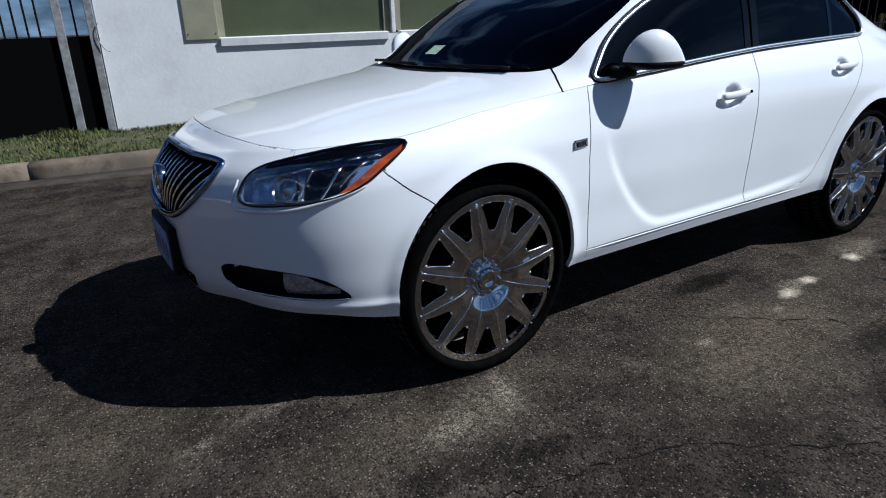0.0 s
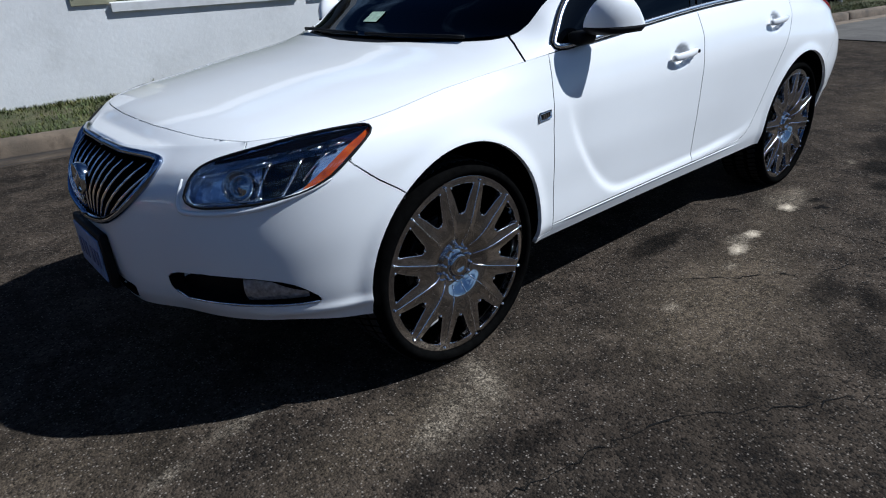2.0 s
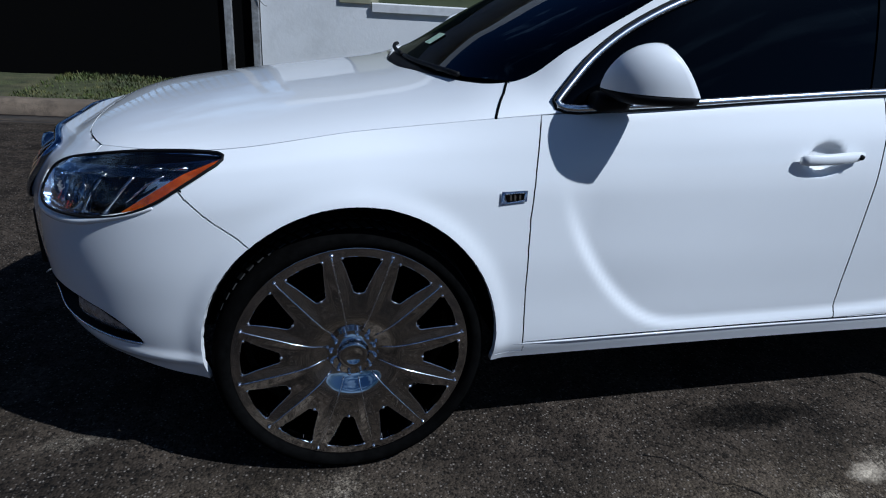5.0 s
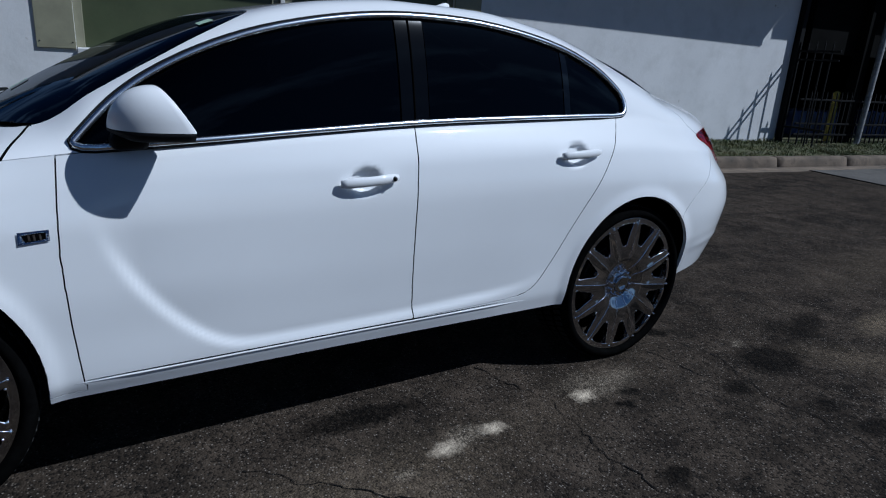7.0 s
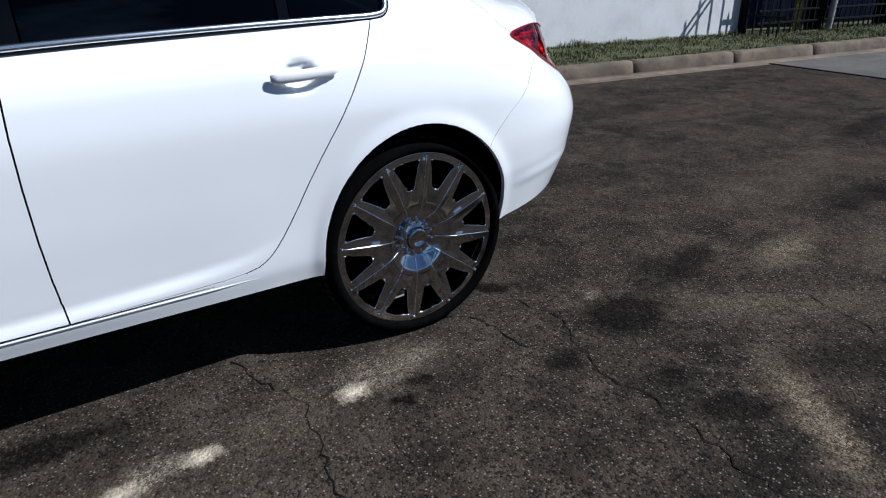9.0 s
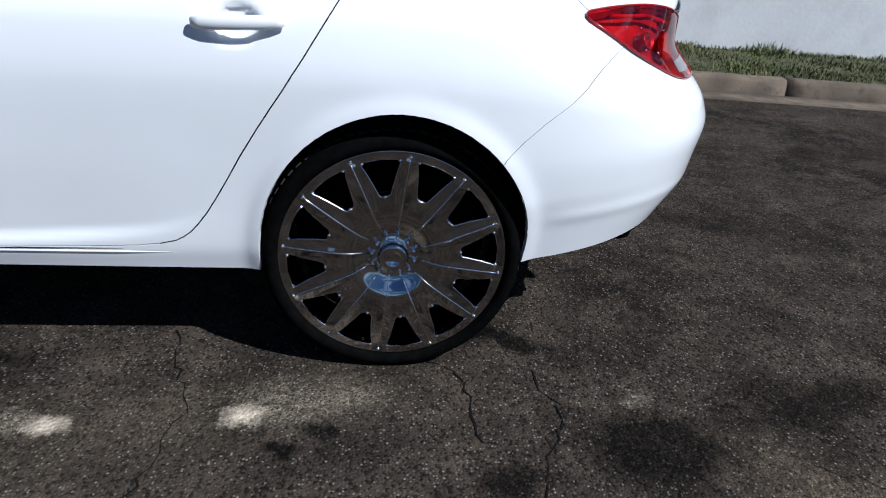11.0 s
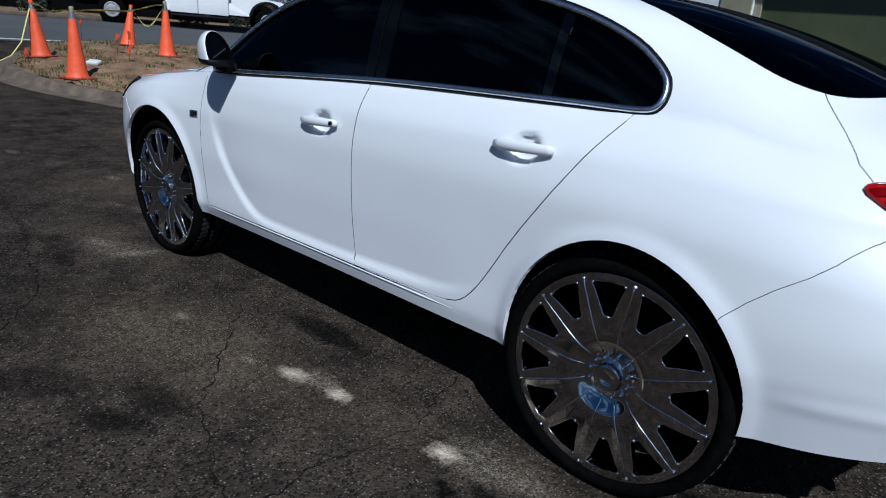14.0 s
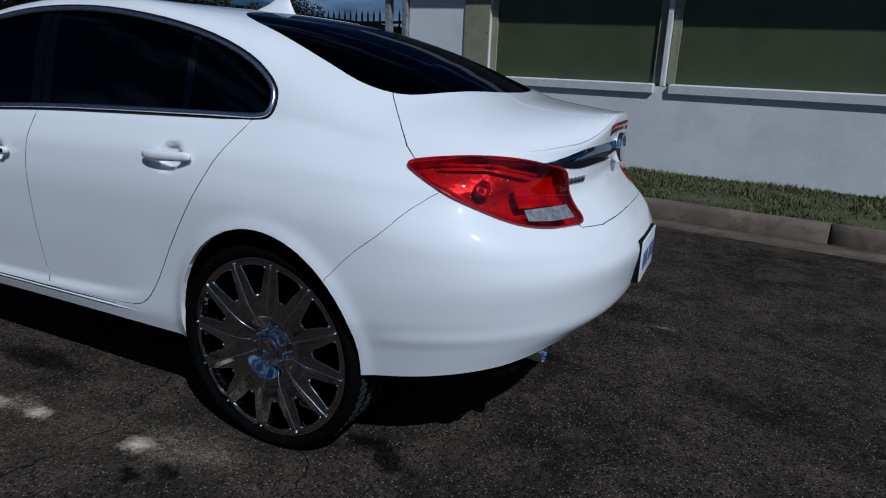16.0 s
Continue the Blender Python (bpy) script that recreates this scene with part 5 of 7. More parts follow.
def head_lamps(car, groups):
    for s in (-1, 1):
        lens = panel("headlight", [(groups["headlight"], skin)], LENS, car, "clear lamp with silver reflectors and an amber corner", sides=(s,), gap=0.003, lip=0.010, lift=0.003)
        patch_bowl("headlight", groups, 0.045, s, "housing", LAMP_SKY_TINT, lens, "silver housing tinted with reflected sky blue")
        lens.visible_shadow = False
        bm = skin_patch(bmesh.new(), [(-0.86, 0.872), (-0.78, 0.885), (-0.70, 0.894), (-0.58, 0.908), (-0.45, 0.924), (-0.36, 0.935)], [(-0.86, 0.879), (-0.78, 0.896), (-0.70, 0.911), (-0.58, 0.931), (-0.45, 0.939), (-0.335, 0.9395)], s, -0.006, 24)
        part("brow", bm, PIANO, lens, "gloss black brow")
        bm = skin_patch(bmesh.new(), [(-0.565, 0.796), (-0.50, 0.824), (-0.41, 0.888), (-0.335, 0.938)], [(-0.578, 0.800), (-0.517, 0.842), (-0.424, 0.906), (-0.348, 0.9388)], s, -0.006, 18)
        part("side_marker", bm, AMBER, lens, "amber side marker")
        bm = skin_patch(bmesh.new(), [(-0.700, 0.780), (-0.66, 0.782), (-0.62, 0.786), (-0.56, 0.81)], [(-0.70, 0.874), (-0.64, 0.885), (-0.58, 0.892), (-0.515, 0.895)], s, -0.022, 14)
        part("dark_reflector", bm, PIANO, lens, "gloss black reflector")
        for a, z, r, mat, label in ((-0.775, 0.822, 0.046, DARK_CHROME, "smoked projector ring"), (-0.655, 0.840, 0.036, PIANO, "dark projector")):
            bm = bmesh.new()
            c = skin3(a, z, s, -0.055)
            n = (skin3(a, z, s, 0) - c).normalized()
            m = Matrix.Translation(c) @ n.to_track_quat("Y", "Z").to_matrix().to_4x4()
            lathe(bm, [(0.001, 0.030), (r * 0.5, 0.025), (r * 0.80, 0.008), (r * 0.84, 0.03), (r, 0.045), (r * 1.07, 0.040), (r * 1.07, -0.01)], n=28, m=m)
            part("projector", bm, mat, lens, label)
        for line, r in (([(-0.93, 0.763), (-0.80, 0.772), (-0.70, 0.782)], 0.006), ([(-0.72, 0.775), (-0.705, 0.82), (-0.675, 0.885)], 0.008), ([(-0.640, 0.785), (-0.605, 0.84), (-0.575, 0.890)], 0.009), ([(-0.90, 0.845), (-0.80, 0.865), (-0.69, 0.885)], 0.006), ([(-0.69, 0.898), (-0.655, 0.903)], 0.007), ([(-0.63, 0.905), (-0.585, 0.911)], 0.007), ([(-0.56, 0.910), (-0.51, 0.913)], 0.008), ([(-0.49, 0.914), (-0.44, 0.920)], 0.008), ([(-0.575, 0.825), (-0.525, 0.875), (-0.49, 0.900)], 0.005)):
            bm = bmesh.new()
            tube(bm, [skin3(a, z, s, -0.018) for a, z in dense(line, 0.02)], r, n=6, flat=0.6)
            part("bezel", bm, REFLECTOR, lens, "silver bezel")
        bm = bmesh.new()
        rim = [skin3(a, z, s, 0.0035) for a, z in dense(HEADLIGHT, 0.02, True)]
        tube(bm, rim + rim[:1], 0.0038, n=6, cap=False)
        part("lamp_seal", bm, BLACK, lens, "black lamp seal")
        bm = bmesh.new()
        line = dense(rounded([(-0.965, 0.830), (-0.975, 0.775), (-0.972, 0.738), (-0.90, 0.737), (-0.79, 0.744), (-0.708, 0.755), (-0.624, 0.777), (-0.54, 0.800), (-0.49, 0.820)], False, times=2), 0.02)
        tube(bm, [skin3(a, z, s, -0.001) for a, z in line], [0.002 + 0.0075 * math.sin(math.pi * (k + 0.5) / len(line)) ** 0.5 for k in range(len(line))], n=8)
        part("lamp_ledge", bm, PAINT, car, "white ledge below the headlight")


def tail_lamps(car, groups, lid):
    for s in (-1, 1):
        lamp = panel("tail_lamp", [(groups["tail_lamp"], skin)], RED_GLASS, car, "glossy red wraparound lamp", sides=(s,), gap=0.002, lip=0.012, lift=0.005)
        lamp.visible_shadow = False
        patch_bowl("tail_lamp", groups, 0.045, s, "reflector", LAMP_RED, lamp, "faceted red reflector")
        for a, z, r in ((3.63, 1.000, 0.024),):
            bm = bmesh.new()
            c = skin3(a, z, s, -0.042)
            n = (skin3(a, z, s, 0) - c).normalized()
            lathe(bm, [(0.001, 0.018), (r * 0.35, 0.014), (r * 0.55, 0.004), (r * 0.9, 0.022), (r, 0.034), (r * 1.06, 0.030), (r * 1.08, 0.0)], n=24, m=Matrix.Translation(c) @ n.to_track_quat("Y", "Z").to_matrix().to_4x4())
            part("bulb_bowl", bm, LAMP_RED, lamp, "red-tinted bulb bowl")
        # tiny metal beads on the lens, added to stand for its sun glints
        for a, z in ((3.49, 1.030), (3.56, 1.028), (3.545, 1.012), (3.62, 1.046), (3.70, 1.018), (3.585, 0.975), (3.66, 0.962), (3.43, 1.045)):
            bm = bmesh.new()
            bmesh.ops.create_uvsphere(bm, u_segments=10, v_segments=6, radius=0.0030, matrix=Matrix.Translation(skin3(a, z, s, 0.0050)))
            part("reflector_bead", bm, BRIGHT, lamp, "small bead added as a glint on the lens")
        for line in ([(3.40, 1.040), (3.50, 1.000), (3.62, 0.942), (3.75, 0.903)], [(3.45, 1.066), (3.62, 1.064), (3.82, 1.03)]):
            bm = bmesh.new()
            tube(bm, [skin3(a, z, s, -0.012) for a, z in dense(line, 0.03)], 0.006, n=6)
            part("light_guide", bm, RED_LENS, lamp, "red light guide")
        bm = skin_patch(bmesh.new(), [(3.752, 0.900), (3.84, 0.894), (3.948, 0.894)], [(3.760, 0.930), (3.84, 0.931), (3.950, 0.930)], s, 0.0065, 12)
        part("reverse_lens", bm, WHITE_LENS, lamp, "pale reversing lens")
        bm = skin_patch(bmesh.new(), [(3.755, 0.938), (3.84, 0.938), (3.955, 0.937)], [(3.742, 1.006), (3.81, 1.016), (3.895, 1.022)], s, -0.010, 12)
        part("brake_lens", bm, RED_LENS, lamp, "plain bright red brake lens")
        bm = bmesh.new()
        rim = [skin3(a, z, s, 0.0055) for a, z in dense(TAIL_LAMP, 0.02, True)]
        tube(bm, rim + rim[:1], 0.0035, n=6, cap=False)
        part("lamp_rim", bm, DARK_RED, lamp, "dark red rim")


def front_end(car, groups):
    grille = panel("grille", [(groups["grille"], skin)], VOID, car, "black grille with chrome waterfall bars", lift=-0.045, gap=0.0, lip=-0.045)
    bm = bmesh.new()
    edge = [p for p in dense(GRILLE, 0.03, True) if p[0] > A_NOSE + 0.004]
    edge = [(A_NOSE, 0.873)] + edge + [(A_NOSE, 0.634)]
    ring = [skin3(a, z, -1, 0.004) for a, z in edge] + [skin3(a, z, 1, 0.004) for a, z in edge[::-1]]
    tube(bm, ring + ring[:1], 0.0125, n=10, cap=False)
    part("grille_frame", bm, BAR_CHROME, grille, "chrome grille surround")
    for k in range(-7, 8):
        t = k / 7.6
        pts = []
        for z in np.linspace(0.655, 0.858, 9):
            y = t * (0.17 + 0.30 * (z - 0.62) / 0.25)
            s = -1 if y < 0 else 1
            a = A_NOSE + abs(y) * 1.03
            pts.append(skin3(a, z, s, -0.006 + 0.008 * math.sin((z - 0.65) / 0.21 * math.pi)))
        bm = bmesh.new()
        tube(bm, pts, [0.0024 + 0.0022 * math.sin(math.pi * j / 8) for j in range(9)], n=8)
        part("grille_bar", bm, CHROME, grille)
    bm = bmesh.new()
    lathe(bm, [(0.001, 0.012), (0.042, 0.010), (0.047, 0.018), (0.056, 0.016), (0.058, 0.0), (0.05, -0.02)], n=32, m=Matrix.Translation((-0.950, 0, 0.765)) @ Matrix.Rotation(radians(90), 4, "Z"))
    for k in (-1, 0, 1):
        box(bm, (0.012, 0.018, 0.034), (-0.963, k * 0.021, 0.765 - k * 0.012), Matrix.Rotation(radians(20), 4, "X"), 0.004)
    part("emblem", bm, DARK_CHROME, grille, "round smoked-chrome emblem")
    panel("lower_intake", [(groups["intake"], skin)], VOID, car, "black lower intake", lift=-0.04, gap=0.0, lip=-0.04)
    for s in (-1, 1):
        pod = panel("fog_lamp_recess", [(groups["fog"], skin)], BLACK, car, "black recess with a clear fog lamp", sides=(s,), lift=-0.05, gap=0.0, lip=-0.05)
        bm = bmesh.new()
        rows = []
        for a in np.linspace(-0.80, -0.60, 10):
            top_z = 0.530 - 0.06 * smooth((a + 0.78) / 0.2)
            rows.append([bm.verts.new(skin3(a, z, s, -0.020 + 0.012 * math.sin((z - 0.44) / 0.09 * math.pi))) for z in np.linspace(0.442, top_z, 7)])
        for p, q in zip(rows, rows[1:]):
            for k in range(6):
                bm.faces.new((p[k], p[k + 1], q[k + 1], q[k]))
        part("fog_lamp", bm, WHITE_LENS, pod, "clear ribbed fog lamp")
        bm = bmesh.new()
        foot = [skin3(a, z, s, -0.002) for a, z in dense([(-1.07, 0.455), (-1.03, 0.433), (-0.85, 0.436), (-0.63, 0.430), (-0.57, 0.432)], 0.03)]
        tube(bm, foot, 0.0032, n=6)
        part("trim_strip", bm, TRIM_CHROME, pod, "thin bright strip along the recess foot")
    plate_part(car, Matrix.Translation((-0.970, 0, 0.510)) @ Matrix.Rotation(radians(180), 4, "Z"), "front_plate")


def plate_part(parent, m, name):
    """A number plate in a black holder; its characters are plain bars. It faces +x before m."""
    bm = bmesh.new()
    box(bm, (0.030, 0.36 if name == "front_plate" else 0.312, 0.20 if name == "front_plate" else 0.158), (0, 0, 0), None, 0.012 if name == "front_plate" else 0.003)
    bm.transform(m)
    holder = part(name, bm, BLACK, parent, "number plate in a black holder")
    bm = bmesh.new()
    box(bm, (0.006, 0.305, 0.152), (0.0180, 0, 0), None, 0.002)
    bm.transform(m)
    sheet = part("plate", bm, PLATE_DARK if name == "front_plate" else PLATE, holder, "blue-grey number plate" if name == "front_plate" else "pale number plate")
    for k in range(6):
        bm = bmesh.new()
        box(bm, (0.003, 0.026, 0.062), (0.0220, (k - 2.5) * 0.041 + (0.010 if k > 2 else -0.010), -0.004), None, 0.001)
        bm.transform(m)
        part("plate_mark", bm, PLATE_INK, sheet)
    return holder


def mirrors_handles(car, doors):
    for s in (-1, 1):
        fd, rd = doors["front", s], doors["rear", s]
        # mirror: a domed shell that opens backwards, over a dark foot
        nose_p = Vector((0.608, 0.905, 1.136))

        def rim_at(q, shrink=1.0, inset=0.0):
            y, z = 0.957 + 0.074 * shrink * math.cos(q), 1.132 + 0.006 * (1 - shrink) * 10 + 0.119 * shrink * max(0.0, math.sin(q)) ** 0.8
            return Vector((0.796 - 0.60 * (z - 1.13) + 0.22 * (y - 0.957) - inset, y, z))

        def dome(u, q):
            r = rim_at(q)
            g = (1 - (1 - u) ** 2.2) ** 0.5
            return Vector((nose_p.x + (r.x - nose_p.x) * u, s * (nose_p.y + (r.y - nose_p.y) * g), nose_p.z + (r.z - nose_p.z) * g))
        turns = [math.pi * k / 24 for k in range(25)]
        shares = [0.0008, 0.006, 0.02, 0.045, 0.08, 0.13, 0.20, 0.28, 0.37, 0.47, 0.58, 0.69, 0.80, 0.91, 1.0]
        bm = bmesh.new()
        rings = [[bm.verts.new(dome(u, q)) for q in turns] for u in shares]
        rings.append([bm.verts.new((p.x, s * p.y, p.z)) for p in (rim_at(q, 0.955, -0.004) for q in turns)])
        for a, b in zip(rings, rings[1:]):
            for k in range(24):
                bm.faces.new((a[k], a[k + 1], b[k + 1], b[k]))
        bm.faces.new(rings[0])
        bmesh.ops.recalc_face_normals(bm, faces=bm.faces)
        shell = part("mirror", bm, PAINT, fd, "white door mirror with black foot")
        bm = bmesh.new()
        outer = [bm.verts.new((p.x, s * p.y, p.z)) for p in (rim_at(q, 0.955, -0.003) for q in turns)]
        inner = [bm.verts.new((p.x, s * p.y, p.z)) for p in (rim_at(q, 0.88, 0.010) for q in turns)]
        for k in range(24):
            bm.faces.new((outer[k], outer[k + 1], inner[k + 1], inner[k]))
        bm.faces.new((outer[24], outer[0], inner[0], inner[24]))
        bm.faces.new(inner)
        bmesh.ops.recalc_face_normals(bm, faces=bm.faces)
        # gloss black stands for the dark reflection in the glass
        part("mirror_glass", bm, PIANO, shell, "mirror glass with its dark reflection as gloss black, in a black frame", flat=True)
        bm = bmesh.new()
        rings = []
        for u in shares:
            p, q = dome(u, 0.0), dome(u, math.pi)
            mid, deep = (p + q) / 2, 0.030 * min(1.0, 0.25 + u * 2.5)
            rings.append([bm.verts.new(mid + (v - mid) * k + Vector((0, 0, -d))) for v, k, d in ((q, 0.99, -0.002), (p, 0.99, -0.002), (p, 0.98, deep * 0.35), (p, 0.84, deep * 0.8), (p, 0.3, deep), (q, 0.5, deep), (q, 0.95, deep * 0.9))])
        for a, b in zip(rings, rings[1:]):
            for k in range(7):
                bm.faces.new((a[k], a[(k + 1) % 7], b[(k + 1) % 7], b[k]))
        bm.faces.new(rings[0])
        bm.faces.new(rings[-1])
        bmesh.ops.recalc_face_normals(bm, faces=bm.faces)
        part("mirror_foot", bm, BLACK, shell, "black underside of the mirror")
        bm = bmesh.new()
        box(bm, (0.10, 0.08, 0.05), (0.665, s * 0.855, 1.093), None, 0.02)
        part("mirror_arm", bm, BLACK, shell, "black mirror arm")
        # handles in their hollows
        for door, x0, x1, z0, z1, key in ((fd, 1.283, 1.497, 0.943, 0.956, True), (rd, 2.253, 2.468, 1.008, 1.019, False)):
            bm = bmesh.new()
            pts = []
            for t in np.linspace(0, 1, 11):
                bow = 0.022 * math.sin(math.pi * min(max(t, 0.05), 0.95)) ** 0.4
                x, w, z = flank(x0 + (x1 - x0) * t, z0 + (z1 - z0) * t)
                pts.append(Vector((x, s * (w + 0.006 + bow), z)))
            tube(bm, pts, [0.008, 0.0105, 0.011, 0.011, 0.011, 0.011, 0.011, 0.011, 0.0105, 0.010, 0.007], n=12, flat=1.55)
            h = part("handle", bm, PAINT, door, "white pull handle")
            if key:
                bm = bmesh.new()
                x, w, z = flank(x1 - 0.020, z1 - 0.001)
                c = Vector((x, s * (w + 0.0325), z))
                lathe(bm, [(0.001, 0.003), (0.007, 0.003), (0.008, 0.0), (0.008, -0.006)], n=16, m=Matrix.Translation(c) @ Matrix.Rotation(0 if s > 0 else math.pi, 4, "Z"))
                part("keyhole", bm, BLACK, h, "dark keyhole")
        # fender vent badge
        bm = bmesh.new()
        rows = [[bm.verts.new(skin3(a, z, s, 0.0045)) for z in np.linspace(0.827 + 0.10 * (a - 0.375), 0.861 + 0.04 * (a - 0.375), 4)] for a in np.linspace(0.378, 0.450, 7)]
        for p, q in zip(rows, rows[1:]):
            for k in range(3):
                bm.faces.new((p[k], p[k + 1], q[k + 1], q[k]))
        bmesh.ops.solidify(bm, geom=bm.faces[:], thickness=0.007)
        vent = part("side_vent", bm, CHROME, car, "small chrome fender vent")
        bm = skin_patch(bmesh.new(), [(0.394, 0.834), (0.415, 0.836), (0.441, 0.840)], [(0.386, 0.854), (0.415, 0.857), (0.443, 0.858)], s, 0.0052, 5, 3)
        part("vent_inset", bm, PIANO, vent, "dark inset")
        for a in (0.402, 0.414, 0.428):
            bm = skin_patch(bmesh.new(), [(a, 0.838), (a + 0.005, 0.838)], [(a - 0.002, 0.854), (a + 0.003, 0.854)], s, 0.0060, 3, 3)
            part("vent_fin", bm, CHROME, vent)


def rear_end(car, lid, rear_bumper):
    # chrome bar across the lid
    for s in (-1, 1):
        bm = bmesh.new()
        rows = []
        for a in np.linspace(3.79, A_TAIL - 0.03, 18):
            t = (a - 3.79) / (A_TAIL - 3.79)
            mid, half = 1.060 + 0.014 * smooth(t * 1.5), 0.003 + 0.029 * smooth(t * 2.4)
            rows.append([bm.verts.new(skin3(a, mid + half * v, s, 0.003 + 0.008 * min(1.0, 1.6 * (1 - abs(v))))) for v in np.linspace(-1, 1, 7)])
        for p, q in zip(rows, rows[1:]):
            for k in range(6):
                bm.faces.new((p[k], p[k + 1], q[k + 1], q[k]))
        bmesh.ops.recalc_face_normals(bm, faces=bm.faces)
        part("chrome_bar", bm, BAR_CHROME, lid, "chrome bar across the lid")
    tail_x = skin(A_TAIL, 1.06)[0]
    bm = bmesh.new()
    lathe(bm, [(0.001, 0.016), (0.040, 0.014), (0.046, 0.020), (0.054, 0.018), (0.056, 0.0), (0.05, -0.02)], n=32, m=Matrix.Translation((tail_x + 0.012, 0, 1.075)) @ Matrix.Rotation(radians(-90), 4, "Z"))
    part("emblem", bm, CHROME, lid, "round chrome emblem")
    # maker's lettering as five plain blocks
    for k in range(5):
        bm = bmesh.new()
        a = 3.975 + 0.027 * k
        c, up_p, on = skin3(a, 1.0, -1, 0.003), skin3(a, 1.010, -1, 0.003), skin3(a + 0.02, 1.0, -1, 0.003)
        t, u = (on - c).normalized(), (up_p - c).normalized()
        n = u.cross(t).normalized()
        turn = Matrix((t, u, n)).transposed().to_4x4()
        box(bm, (0.020, 0.020, 0.005), c, turn, 0.001)
        part("badge_block", bm, DARK_CHROME, lid)
    # spoiler lip along the trailing edge: crisp above, hollow below
    edge_w, edge_x, edge_z = BELT_P[-400:, 1][::-1], BELT_P[-400:, 0][::-1], BELT_P[-400:, 2][::-1]
    bm = bmesh.new()
    rows = []
    for y in np.linspace(-0.62, 0.62, 61):
        w = abs(y)
        x, z = float(np.interp(w, edge_w, edge_x)), float(np.interp(w, edge_w, edge_z))
        fade = smooth((0.62 - w) / 0.25)
        x0 = x - 0.085
        z0 = upper(x0, at_y(x0, w)[1])[2]
        rise = 0.004 + 0.012 * fade
        rows.append([bm.verts.new((px, y, pz)) for px, pz in ((x0, z0 - 0.002), (x - 0.05, (z0 * 0.45 + z * 0.55) + rise * 0.5), (x - 0.012, z + rise), (x - 0.004, z + rise - 0.001), (x - 0.001, z + rise - 0.006), (x - 0.004 - 0.008 * fade, z + rise - 0.014), (x - 0.010 - 0.016 * fade, z - 0.016), (x - 0.014, z - 0.045))])
    for p, q in zip(rows, rows[1:]):
        for k in range(7):
            bm.faces.new((p[k], p[k + 1], q[k + 1], q[k]))
    bmesh.ops.recalc_face_normals(bm, faces=bm.faces)
    part("spoiler_lip", bm, PAINT, lid, "raised white lip")
    # high brake light under the lip
    bm = bmesh.new()
    rows = []
    for y in np.linspace(-0.15, 0.15, 12):
        a = A_TAIL - abs(y) * 1.06
        x, w, z = rows_at(a)[6]
        p, q = skin(a, z - 0.016), skin(a, z - 0.044)
        rows.append([bm.verts.new((x0 + dx, y, z0)) for x0, z0, dx in ((p[0], p[2], -0.004), (p[0], p[2], 0.004), (q[0], q[2], 0.004), (q[0], q[2], -0.004))])
    for p, q in zip(rows, rows[1:]):
        for k in range(3):
            bm.faces.new((p[k], p[k + 1], q[k + 1], q[k]))
    part("brake_light", bm, DARK_RED, lid, "narrow red high brake light")
    plate_part(rear_bumper, Matrix.Translation((skin(A_TAIL, 0.68)[0] - 0.008, 0, 0.69)), "rear_plate")
    for s in (-1, 1):
        bm = bmesh.new()
        m = Matrix.Translation((3.52, s * 0.50, 0.435)) @ Matrix.Rotation(radians(-90), 4, "Z") @ Matrix.Rotation(radians(-4), 4, "X")
        lathe(bm, [(0.034, -0.25), (0.038, 0.10), (0.040, 0.115), (0.036, 0.115), (0.033, 0.0)], n=24, m=m)
        part("exhaust_pipe", bm, CHROME, car, "chrome exhaust tip")
        bm = bmesh.new()
        box(bm, (0.38, 0.34, 0.15), (3.36, s * 0.50, 0.42), None, 0.05)
        part("silencer", bm, VOID, car, "black silencer box")


